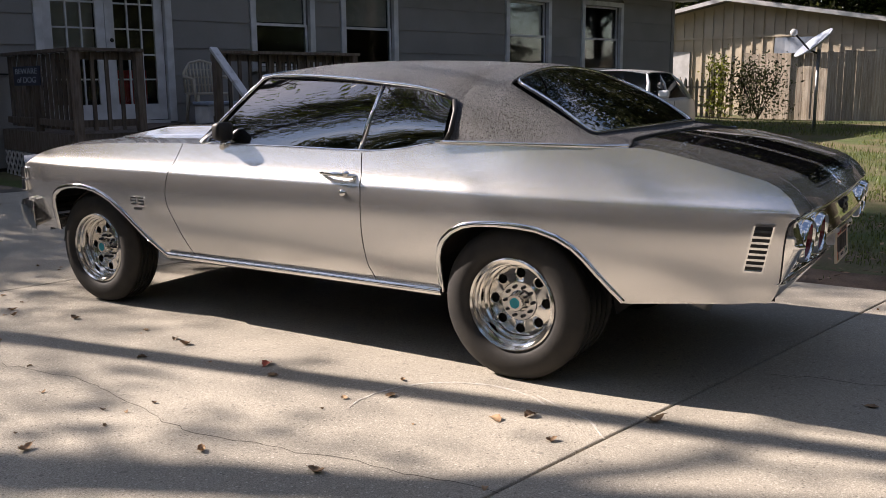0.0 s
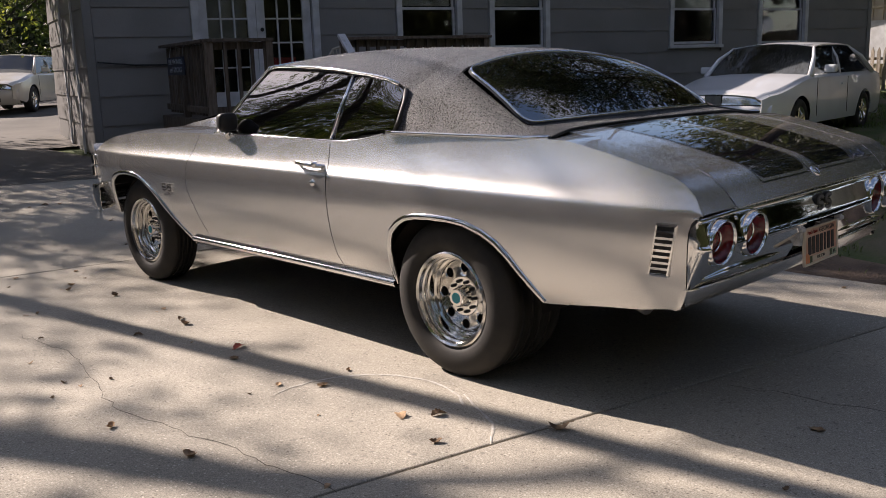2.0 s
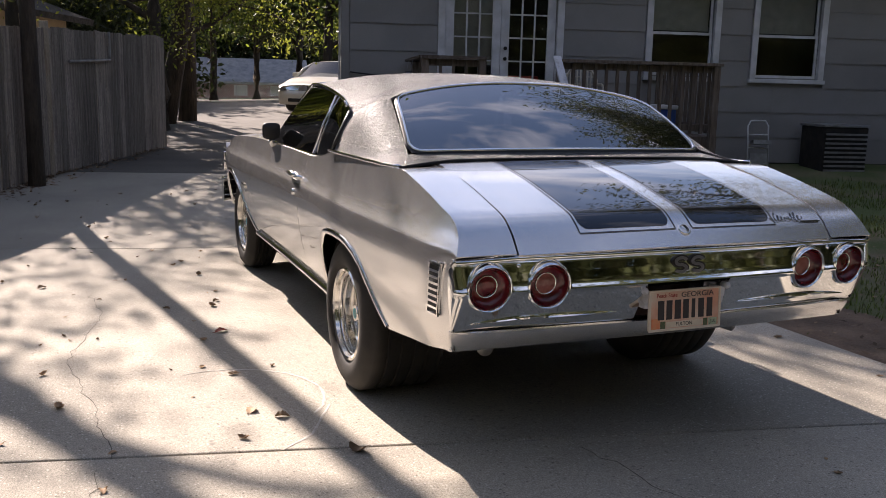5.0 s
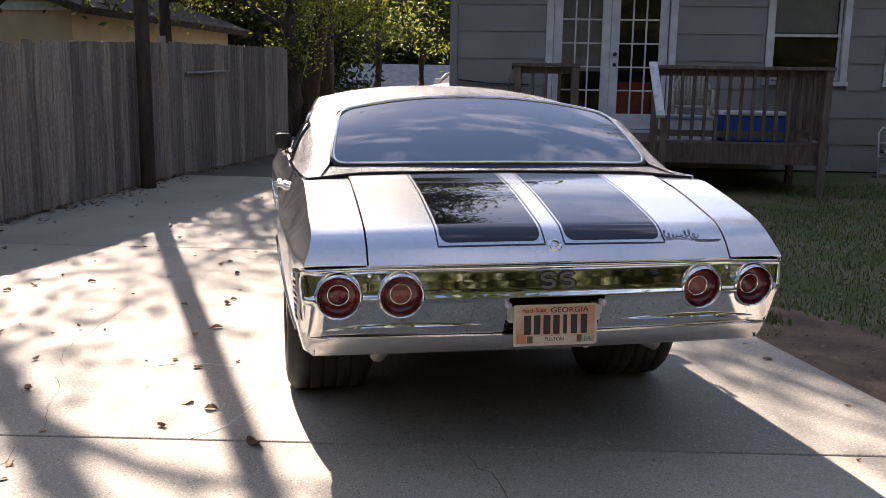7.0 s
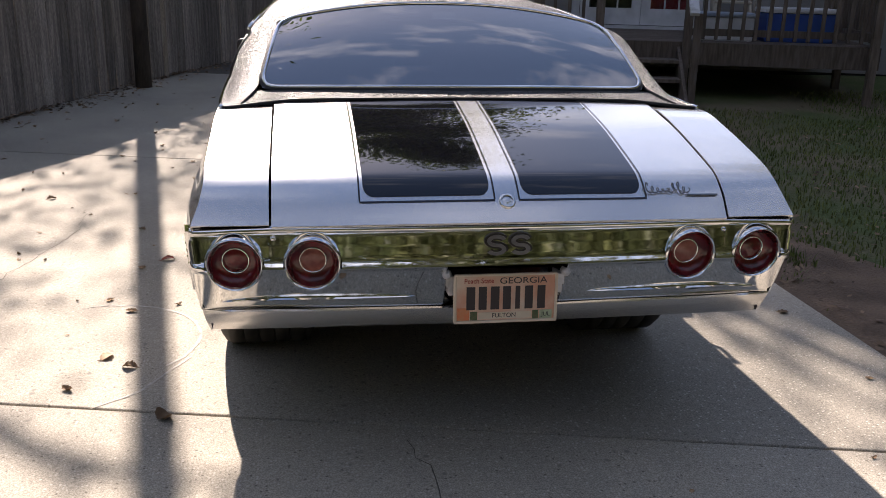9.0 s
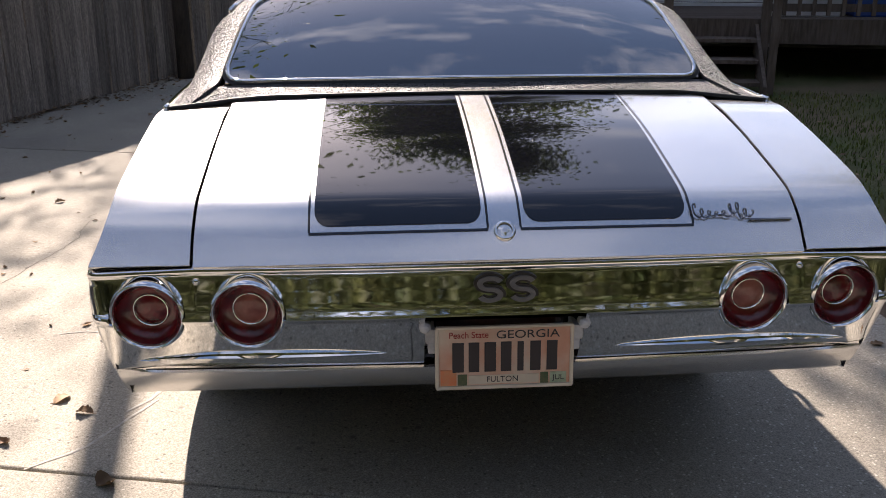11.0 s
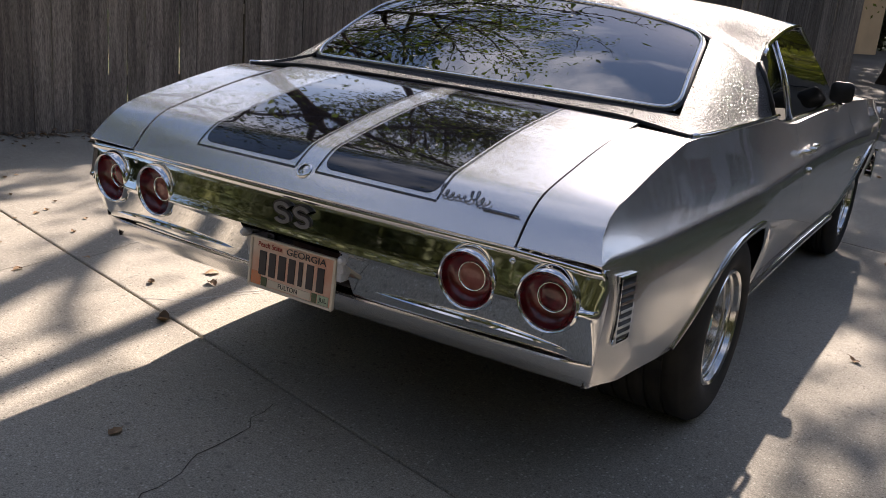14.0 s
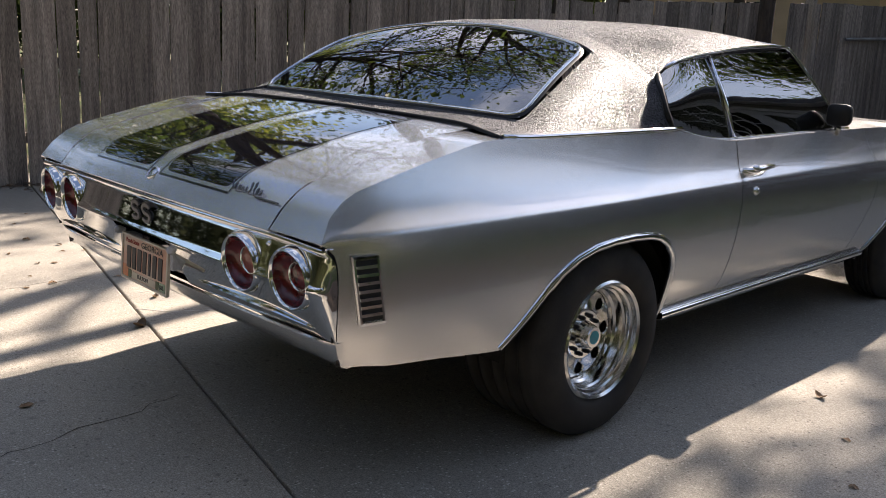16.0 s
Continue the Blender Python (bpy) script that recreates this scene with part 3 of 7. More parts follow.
# french door
a, b, z0, z1 = DOOR
door = part("french_door", boxes((a - 0.11, a, -0.045, 0.05, z0, z1), (b, b + 0.11, -0.045, 0.05, z0, z1), (a - 0.11, b + 0.11, -0.045, 0.05, z1, z1 + 0.11), (a, b, -0.03, 0.12, z0 - 0.03, z0 + 0.02), bevel=0.006), WHITE, house, "white double french door with many panes")
midu = (a + b) / 2
for la, lb in ((a + 0.01, midu - 0.003), (midu + 0.003, b - 0.01)):
    st, top, bot = 0.13, 0.14, 0.26
    leaf = part("door_leaf", boxes((la, la + st, 0.03, 0.075, z0 + 0.03, z1 - 0.005), (lb - st, lb, 0.03, 0.075, z0 + 0.03, z1 - 0.005), (la + st, lb - st, 0.03, 0.075, z0 + 0.03, z0 + bot), (la + st, lb - st, 0.03, 0.075, z1 - top, z1 - 0.005)), WHITE, door)
    ga, gb, gz0, gz1 = la + st, lb - st, z0 + bot, z1 - top
    specs = [(ga + (gb - ga) * k / 3 - 0.011, ga + (gb - ga) * k / 3 + 0.011, 0.034, 0.071, gz0, gz1) for k in (1, 2)]
    specs += [(ga, gb, 0.036, 0.069, gz0 + (gz1 - gz0) * k / 5 - 0.011, gz0 + (gz1 - gz0) * k / 5 + 0.011) for k in range(1, 5)]
    part("muntin", boxes(*specs), WHITE, door)
    pane = part("pane", boxes((ga, gb, 0.05, 0.055, gz0, gz1)), GLASSW, door)
    pane.visible_shadow = False
bm = bmesh.new()
for z in (z0 + 1.0, z0 + 1.16):
    lathe(bm, [(0.0, -0.06), (0.022, -0.058), (0.03, -0.045), (0.022, -0.03), (0.012, -0.02), (0.012, 0.0)], 16, Matrix.Translation((midu + 0.07, 0.03, z)) @ Matrix.Rotation(radians(90), 4, "Z"))
part("knob", bm, DARK, door, "dark round door knob and deadbolt")
part("curtain", boxes((a + 0.1, midu - 0.1, 0.20, 0.21, z0 + 0.9, z1)), BLIND, house, "pale half curtain behind the door")
part("red_cloth", boxes((midu + 0.15, b - 0.2, 0.25, 0.3, z0 + 0.25, z0 + 0.75), bevel=0.02), REDCLOTH, house, "red cloth behind the door glass")

# downpipe-like pale trim on the side wall
part("side_trim", boxes((U0 - 0.06, U0 - 0.036, 0.9, 1.0, 0.1, EAVE), (U0 - 0.06, U0 - 0.036, 2.2, 2.32, 0.1, EAVE)), WHITE, house, "pale vertical trim on the side wall")
bm = bmesh.new()
tube(bm, [(U0 + 0.1, -0.06, 1.52), (U0 + 0.6, -0.06, 1.47), (U0 + 1.2, -0.06, 1.46)], 0.012, 6)
part("cable", bm, DARK, house, "dark cable along the siding")

# ---- deck ----
FLOOR, V0 = 0.76, -2.40
deck = empty("wooden_deck", HOUSE, "weathered brown wooden deck with railing and steps at the back door", "deck", kind="structure")
n = 18
for k in range(n):
    v = V0 + (-0.06 - V0) * k / n
    part("deck_board", boxes((2.95, 6.95, v + 0.003, v + 0.127, FLOOR - 0.035, FLOOR)), WOOD, deck)
part("skirt_board", boxes((2.95, 6.95, V0 - 0.035, V0 - 0.003, FLOOR - 0.26, FLOOR - 0.002)), WOOD, deck)
part("skirt_board", boxes((2.92, 2.948, V0, -0.05, FLOOR - 0.26, FLOOR - 0.002)), WOOD, deck)
part("skirt_board", boxes((6.952, 6.985, V0, -0.05, FLOOR - 0.26, FLOOR - 0.002)), WOOD, deck)
for u in (3.0, 3.74, 4.76, 6.88):
    part("post", boxes((u - 0.045, u + 0.045, V0 - 0.125, V0 - 0.037, -0.05 if u != 3.0 else 0.0, 1.69), bevel=0.004), WOOD, deck)
for u in (3.0, 6.88):
    for v in (-1.2,):
        part("post", boxes((u - 0.045, u + 0.045, v - 0.045, v + 0.045, 0.0, 1.66), bevel=0.004), WOOD, deck)


def railing(a, b, axis):
    """Top rail, lower rail and balusters from a to b along u or v."""
    if axis == "u":
        part("top_rail", boxes((a, b, V0 - 0.15, V0 - 0.01, 1.69, 1.728), bevel=0.004), WOOD, deck)
        part("side_rail", boxes((a, b, V0 - 0.035, V0 - 0.0, 1.60, 1.687)), WOOD, deck)
        part("bottom_rail", boxes((a, b, V0 - 0.035, V0 - 0.0, 0.84, 0.92)), WOOD, deck)
        k = int((b - a) / 0.14)
        for i in range(k):
            u = a + (b - a) * (i + 0.5) / k
            part("baluster", boxes((u - 0.019, u + 0.019, V0 - 0.075, V0 - 0.037, 0.80, 1.685)), WOOD, deck)
    else:
        part("top_rail", boxes((axis - 0.07, axis + 0.07, a, b, 1.69, 1.728), bevel=0.004), WOOD, deck)
        part("bottom_rail", boxes((axis - 0.018, axis + 0.018, a, b, 0.84, 0.92)), WOOD, deck)
        k = int((b - a) / 0.15)
        for i in range(k):
            v = a + (b - a) * (i + 0.5) / k
            part("baluster", boxes((axis + 0.02, axis + 0.058, v - 0.019, v + 0.019, 0.80, 1.685)), WOOD, deck)


railing(2.95, 3.79, "u")
railing(4.72, 6.95, "u")
railing(V0, -0.1, 3.0)
railing(V0, -0.1, 6.88)
for k in range(3):
    v, z = V0 - 0.04 - 0.29 * (k + 1), FLOOR - 0.19 * (k + 1)
    part("step", boxes((3.80, 4.70, v, v + 0.30, z - 0.04, z), bevel=0.004), WOOD, deck)
for u in (3.80, 4.66):
    bm = bmesh.new()
    vs = sheet(bm, [[(u, V0 - 0.04, FLOOR - 0.05), (u, V0 - 0.04, FLOOR - 0.33), (u, V0 - 1.15, -0.0), (u, V0 - 1.15, 0.18)],
                    [(u + 0.035, V0 - 0.04, FLOOR - 0.05), (u + 0.035, V0 - 0.04, FLOOR - 0.33), (u + 0.035, V0 - 1.15, -0.0), (u + 0.035, V0 - 1.15, 0.18)]], close=True)
    bm.faces.new(vs[0])
    bm.faces.new(vs[1][::-1])
    part("stringer", bm, WOOD, deck)
bm = bmesh.new()
box(bm, -0.05, 0.05, -0.02, 1.02, -0.02, 0.02, Matrix.Translation((4.70, V0 - 0.13, 1.74)) @ Matrix.Rotation(radians(180), 4, "Z") @ Matrix.Rotation(radians(-38), 4, "X"), bevel=0.004)
part("stair_handrail", bm, PALEWOOD, deck, "worn white-painted sloping handrail board")
part("handrail_post", boxes((4.72, 4.80, V0 - 0.86, V0 - 0.78, 0.0, 1.12), bevel=0.004), WOOD, deck)
# pale lattice below the deck: one panel at the front, one along the side
def lattice_panel(m, length, z0, z1):
    """A panel of crossed slats from 0 to length along its own x axis."""
    p = empty("lattice_panel", m, "white diagonal lattice panel below the deck", "lattice", "lattice panels of the deck")
    for k in range(int((length + (z1 - z0)) / 0.15) + 1):
        for sg in (1, -1):
            bm = bmesh.new()
            c = 0.15 * k - (z1 - z0) / 2
            box(bm, -0.018, 0.018, -0.008 if sg > 0 else 0.0, 0.0 if sg > 0 else 0.008, -0.6, 0.6, Matrix.Translation((c, 0, (z0 + z1) / 2)) @ Matrix.Rotation(radians(45 * sg), 4, "Y"))
            for co, no in (((0, 0, z1), (0, 0, 1)), ((0, 0, z0), (0, 0, -1)), ((0, 0, 0), (-1, 0, 0)), ((length, 0, 0), (1, 0, 0))):
                bmesh.ops.bisect_plane(bm, geom=list(bm.verts) + list(bm.edges) + list(bm.faces), plane_co=co, plane_no=no, clear_outer=True)
            if len(bm.faces):
                part("slat", bm, WHITE, p)
            else:
                bm.free()
    return p


lattice_panel(HOUSE @ Matrix.Translation((2.90, V0 - 0.015, 0)), 0.88, -0.02, 0.49)
lattice_panel(HOUSE @ Matrix.Translation((2.90, -0.15, 0)) @ Matrix.Rotation(radians(-90), 4, "Z"), 2.2, 0.05, 0.49)
# warning sign
sign = empty("warning_sign", HOUSE @ pose(2.895, -1.22, 1.43, 0, 0, -90), "dark blue dog warning sign with pale letters", "sign")
part("board", boxes((-0.46, 0.46, -0.006, 0.006, -0.115, 0.115), bevel=0.004), NAVY, sign)
for body, z, s in (("BEWARE", 0.052, 0.095), ("of DOG", -0.052, 0.095)):
    text(body, s, BLUEISH, pose(0, -0.008, z, 90, 0, 0) @ Matrix.Diagonal((2.1, 1, 1, 1)), sign)
bm = bmesh.new()
for x in (-0.35, 0.35):
    bm = bmesh.new()
    tube(bm, [(x, 0, 0.10), (x, 0.03, 0.26)], 0.004, 5)
    part("hanger", bm, STEEL, sign)

# ---- the silver muscle car: rear axle at the origin, nose towards +y ----
car = empty("muscle_car", label="silver two-door muscle car with black vinyl roof and black deck stripes", category="car")

HALF = smooth_curve([(-1.20, 0.905), (-0.95, 0.938), (-0.45, 0.958), (0.0, 0.966), (0.4, 0.958), (0.9, 0.950), (1.5, 0.945), (2.1, 0.945), (2.6, 0.948), (2.9, 0.945), (3.2, 0.920), (3.45, 0.885), (3.62, 0.850)])
INSET = smooth_curve([(0.30, 0.105), (0.40, 0.062), (0.50, 0.034), (0.62, 0.012), (0.70, 0.003), (0.755, 0.0), (0.80, 0.004), (0.826, 0.008), (0.834, 0.010), (0.860, 0.027), (0.90, 0.046), (0.96, 0.066), (1.0, 0.077), (1.06, 0.090)])
TOPZ = smooth_curve([(-1.20, 0.808), (-1.185, 0.822), (-1.149, 0.868), (-1.09, 0.917), (-1.065, 0.931), (-1.03, 0.942), (-0.94, 0.966), (-0.72, 1.018), (-0.55, 1.046), (-0.40, 1.045), (0.0, 1.043), (0.34, 1.046), (0.46, 1.030), (0.60, 1.003), (0.80, 0.986), (1.3, 0.990), (1.76, 0.992), (2.1, 0.992), (2.6, 0.978), (3.05, 0.950), (3.30, 0.908), (3.43, 0.860), (3.50, 0.82)])
INNER = smooth_curve([(-1.20, 0.685), (-0.56, 0.685), (-0.43, 0.685), (-0.36, 0.735), (-0.28, 0.80), (0.0, 0.835), (1.0, 0.830), (1.85, 0.815), (2.0, 0.72), (2.1, 0.64), (3.5, 0.62)])
CROWN = smooth_curve([(-1.20, 0.001), (-0.6, 0.003), (-0.4, 0.004), (0, 0.0), (1.9, 0.004), (2.1, 0.012), (3.5, 0.03)])
LOW = curve([(-1.20, 0.475), (-1.1, 0.472), (-0.8, 0.445), (-0.510, 0.408), (-0.505, 0.410), (-0.4, 0.522), (-0.345, 0.584), (-0.297, 0.626), (-0.23, 0.662), (-0.141, 0.688), (-0.05, 0.697), (0.049, 0.698), (0.15, 0.692), (0.219, 0.678), (0.28, 0.648), (0.323, 0.609), (0.345, 0.570), (0.358, 0.52), (0.361, 0.45), (0.364, 0.37), (0.368, 0.352),
             (1.2, 0.352), (2.215, 0.340), (2.222, 0.320), (2.31, 0.395), (2.46, 0.527), (2.53, 0.590), (2.6, 0.640), (2.67, 0.674), (2.74, 0.697), (2.82, 0.709), (2.9, 0.712), (3.0, 0.703), (3.09, 0.682), (3.14, 0.655), (3.168, 0.62), (3.180, 0.57), (3.184, 0.46), (3.188, 0.425), (3.5, 0.43)])


def side_x(y, z):
    return HALF(y) - INSET(z)


def body_section(yn, shift, nv=18, nt=6):
    """Points of one half section, from the sill up and in to the hood, glass or deck edge."""
    zl, zt = LOW(yn), TOPZ(yn)
    pts = []
    lev = [zl + (0.79 - zl) * k / 10 for k in range(11)] + [0.81, 0.824, 0.831, 0.837, 0.845, 0.865, 0.89] + [0.89 + (max(zt, 0.9) - 0.89) * k / 4 for k in (1, 2, 3, 4)]
    for z in lev:
        z = min(z, zt)
        y = yn + shift(z)
        pts.append((side_x(yn, z), y, z))
    xe, ys, zs = pts[-1]
    xi = min(INNER(yn), xe - 0.012)
    for k in range(1, nt + 1):
        s = k / nt
        pts.append((xe + (xi - xe) * s, yn + shift(zt) * (1 - s), zt + CROWN(yn) * math.sin(s * math.pi / 2)))
    return pts


SEAM_F = smooth_curve([(0.30, -0.12), (0.39, -0.065), (0.57, 0.020), (0.68, 0.062), (0.76, 0.052), (0.85, 0.030), (0.90, 0.010), (1.0, -0.03)])   # front door seam
SEAM_R = smooth_curve([(0.30, -0.04), (0.39, -0.020), (0.45, 0.006), (0.59, 0.014), (0.78, 0.008), (0.95, 0.040), (1.05, 0.050)])       # rear door seam
TAIL = smooth_curve([(0.45, 0.110), (0.48, 0.098), (0.55, 0.072), (0.78, 0.050), (0.805, 0.030), (0.825, 0.006), (0.9, 0.0), (1.0, 0.0)])                           # rear edge of the quarter
Y_F, Y_R, Y_T = 2.08, 0.78, -1.185


def body_panel(name, y0, y1, seam0, seam1, n, side, extra=()):
    stations = sorted({*np.linspace(y0, y1, n), *[e for e in extra if y0 < e < y1]})
    rows = []
    for yn in stations:
        w0, w1 = max(0.0, 1 - (yn - y0) / 0.25), max(0.0, 1 - (y1 - yn) / 0.25)

        def shift(z):
            return (seam0(z) * w0 if seam0 else 0) + (seam1(z) * w1 if seam1 else 0)
        rows.append([(side * x, y, z) for x, y, z in body_section(yn, shift)])
    bm = bmesh.new()
    sheet(bm, rows)
    ob = part(name, bm, SILVER, car, smooth=True)
    return solid(ob, 0.006, -1.0 if side > 0 else -1.0)


ARCH_R = [-0.505, -0.45, -0.4, -0.37, -0.345, -0.32, -0.297, -0.26, -0.23, -0.18, -0.141, -0.09, -0.05, 0.0, 0.049, 0.1, 0.15, 0.19, 0.219, 0.25, 0.28, 0.30, 0.323, 0.335, 0.345, 0.352, 0.358, 0.361, 0.364, 0.368]
ARCH_F = [2.215, 2.222, 2.26, 2.31, 2.36, 2.41, 2.46, 2.5, 2.53, 2.57, 2.6, 2.64, 2.67, 2.7, 2.74, 2.78, 2.82, 2.86, 2.9, 2.95, 3.0, 3.05, 3.09, 3.12, 3.14, 3.155, 3.168, 3.175, 3.18, 3.182, 3.184, 3.188]
for side in (-1, 1):
    body_panel("quarter_panel", Y_T, Y_R - 0.003, TAIL, SEAM_R, 44, side, ARCH_R)
    body_panel("door", Y_R + 0.003, Y_F - 0.003, SEAM_R, SEAM_F, 24, side)
    body_panel("front_fender", Y_F + 0.003, 3.50, SEAM_F, None, 26, side, ARCH_F)
    # chrome lips round the wheel openings
    for name, pts in (("rear_arch_trim", ARCH_R), ("front_arch_trim", ARCH_F)):
        bm = bmesh.new()
        ps = [(side * (side_x(y, LOW(y)) + 0.004), y, LOW(y)) for y in pts]
        rows = []
        for i, p in enumerate(ps):
            a, b = Vector(ps[max(i - 1, 0)]), Vector(ps[min(i + 1, len(ps) - 1)])
            d = (b - a)
            d.x = 0
            d.normalize()
            nrm = Vector((0, -d.z, d.y))
            c = Vector(p)
            o = Vector((side, 0, 0))
            rows.append([c - nrm * 0.004 - o * 0.012, c - nrm * 0.004 + o * 0.004, c + nrm * 0.008 + o * 0.006, c + nrm * 0.020 + o * 0.003, c + nrm * 0.022 - o * 0.006])
        sheet(bm, rows)
        part(name, bm, CHROME, car, "bright wheel-opening moulding", smooth=True)
    # rocker moulding
    bm = bmesh.new()
    rows = []
    for y in np.linspace(0.372, 2.21, 24):
        x = HALF(y) - 0.062
        rows.append([(side * (x - 0.02), y, 0.372), (side * (x + 0.008), y, 0.370), (side * (x + 0.010), y, 0.352), (side * (x - 0.002), y, 0.335), (side * (x - 0.03), y, 0.325)])
    sheet(bm, rows)
    part("rocker_moulding", bm, CHROME, car, "bright scuffed sill moulding", smooth=True)
    # inner wheel wells
    for yc, r, x0 in ((0.0, 0.44, 0.50), (2.72, 0.42, 0.48)):
        bm = bmesh.new()
        rows = [[(side * x, yc + r * 1.08 * math.cos(a), 0.30 + r * math.sin(a)) for a in np.linspace(0.12, math.pi - 0.12, 17)] for x in (x0, 0.868)]
        vs = sheet(bm, rows)
        bm.faces.new(vs[0])
        part("wheel_well", bm, UNDER, car, smooth=True)

# inner shell behind the panel seams, and the floor pan
for side in (-1, 1):
    for ya, yb in ((-1.10, -0.53), (0.39, 2.18), (3.22, 3.42)):
        bm = bmesh.new()
        rows = [[(side * (side_x(y, z) - 0.02), y, z) for z in np.linspace(LOW(y) + 0.01, min(TOPZ(y) - 0.02, 0.97), 8)] for y in np.linspace(ya, yb, 10)]
        sheet(bm, rows)
        part("inner_shell", bm, UNDER, car)
part("floor_pan", boxes((-0.50, 0.50, 0.40, 3.40, 0.33, 0.37), (-0.498, 0.498, -1.05, 0.398, 0.505, 0.53), (-0.872, 0.872, 0.402, 2.18, 0.332, 0.368), (-0.84, 0.84, -1.05, -0.52, 0.507, 0.528)), UNDER, car)
bm = bmesh.new()
lathe(bm, [(0.0, -0.55), (0.045, -0.55), (0.045, -0.16), (0.11, -0.12), (0.12, 0.0), (0.11, 0.12), (0.045, 0.16), (0.045, 0.55), (0.0, 0.55)], 20, Matrix.Translation((0, 0, 0.335)))
part("rear_axle", bm, UNDER, car, smooth=True)
for sx in (-0.42, 0.42):
    bm = bmesh.new()
    tube(bm, [(sx, 1.5, 0.27), (sx, 0.4, 0.27), (sx * 1.02, 0.2, 0.40), (sx * 1.05, -0.3, 0.42), (sx * 1.20, -0.58, 0.40), (sx * 1.42, -0.78, 0.375)], 0.032, 12)
    part("exhaust_pipe", bm, STEEL, car, "dull steel tailpipe", smooth=True)
part("fuel_tank", boxes((-0.40, 0.40, -0.90, -0.40, 0.42, 0.50), bevel=0.03), UNDER, car)

# hood with a raised centre
HOODZ = smooth_curve([(2.05, 1.004), (2.6, 0.992), (3.05, 0.972), (3.35, 0.93), (3.52, 0.87)])
bm = bmesh.new()
rows = []
for y in np.linspace(2.05, 3.52, 22):
    dome = 0.055 * min(1, (3.30 - y) / 0.5) if y < 3.30 else 0
    row = []
    for x in np.linspace(-0.612, 0.612, 33):
        b = max(0.0, min(1.0, (0.36 - abs(x)) / 0.08))
        row.append((x, y + 0.10 * (1 - (x / 0.62) ** 2) * (1 if y < 2.3 else 0) * (2.3 - y) / 0.25 + 0.10 * (1 - (x / 0.62) ** 2) * max(0, (y - 3.0) / 0.52), HOODZ(y) + 0.012 * (1 - (x / 0.62) ** 2) + dome * b * b * (3 - 2 * b)))
    rows.append(row)
sheet(bm, rows)
solid(part("hood", bm, SILVER, car, smooth=True), 0.006)
for x0, x1 in ((-0.30, -0.07), (0.07, 0.30)):
    bm = bmesh.new()
    rows = [[(x, y, HOODZ(y) + 0.0125 + 0.004 + 0.055 * min(1, (3.30 - y) / 0.5) * 1.0) for x in np.linspace(x0 * 0.9, x1 * 0.9, 5)] for y in np.linspace(2.2, 3.28, 12)]
    sheet(bm, rows)
    solid(part("hood_stripe", bm, STRIPE, car, "black hood stripe", smooth=True), 0.002, 1)
part("cowl", boxes((-0.80, 0.80, 1.98, 2.10, 0.95, 0.975)), DARK, car)

# trunk lid
LIDZ = smooth_curve([(-1.20, 0.808), (-1.185, 0.822), (-1.149, 0.868), (-1.09, 0.917), (-1.065, 0.931), (-1.03, 0.942), (-0.94, 0.966), (-0.72, 1.018), (-0.55, 1.046), (-0.42, 1.064), (-0.36, 1.070)])


def lid_point(x, s):
    """Lid surface: s runs 0..1 from the rear edge to the front edge."""
    front = -0.428 - 0.018 * (x / 0.68) ** 2
    y = -1.188 + (front + 1.188) * s
    return (x, y - 0.020 * (1 - (x / 0.68) ** 2) * (1 - s), LIDZ(y) + 0.006 * (1 - (x / 0.68) ** 2))


STATIONS = [0, 0.02, 0.045, 0.07, 0.095, 0.115, 0.13, 0.145, 0.16, 0.175, 0.19, 0.205, 0.22, 0.25, 0.28, 0.32, 0.38, 0.46, 0.55, 0.65, 0.75, 0.85, 0.93, 1.0]
bm = bmesh.new()
sheet(bm, [[lid_point(x, s) for x in np.linspace(-0.678, 0.678, 29)] for s in STATIONS])
solid(part("trunk_lid", bm, SILVER, car, smooth=True), 0.012)


def lid_patch(name, x0, x1, s0, s1, lift, mat, label="", corner=0.0):
    bm = bmesh.new()
    rows = []
    for s in sorted({s0, s1, *[q for q in STATIONS if s0 < q < s1], *([s0 + corner * q for q in (0.1, 0.3, 0.6, 1.0)] if corner else [])}):
        c = 0.0
        if corner and s < s0 + corner:
            q = 1 - (s - s0) / corner
            c = 0.030 * (1 - math.sqrt(max(0, 1 - q * q)))
        row = []
        for k in range(7):
            x = x0 + c + (x1 - c - x0 - c) * k / 6
            p = lid_point(x, s)
            row.append((p[0], p[1] - lift * 0.3, p[2] + lift))
        rows.append(row)
    sheet(bm, rows)
    return part(name, bm, mat, car, label, smooth=True)


for sg in (-1, 1):
    a, b = sorted((sg * 0.048, sg * 0.418))
    lid_patch("deck_stripe", a, b, 0.075, 0.995, 0.0016, STRIPE, "glossy black deck stripe", 0.045)
    for e0, e1 in ((a - 0.014, a - 0.009), (b + 0.009, b + 0.014)):
        lid_patch("pinstripe", e0, e1, 0.062, 0.995, 0.0016, PINLINE, "thin dark pinstripe")
    lid_patch("pinstripe", a - 0.012, b + 0.012, 0.055, 0.061, 0.0016, PINLINE, "thin dark pinstripe")
px, py, pz = lid_point(0.0, 0.055)
lid_n = Vector((1, 0, 0)).cross(Vector(lid_point(0.0, 0.065)) - Vector(lid_point(0.0, 0.045))).normalized()
LOCK = Matrix.Translation((px, py, pz)) @ lid_n.to_track_quat("X", "Z").to_matrix().to_4x4()
bm = bmesh.new()
lathe(bm, [(0.017, 0.004), (0.019, 0.006), (0.023, 0.005), (0.025, 0.001), (0.025, -0.006)], 24, LOCK)
lock = part("trunk_lock", bm, CHROME, car, "round bright trunk lock", smooth=True)
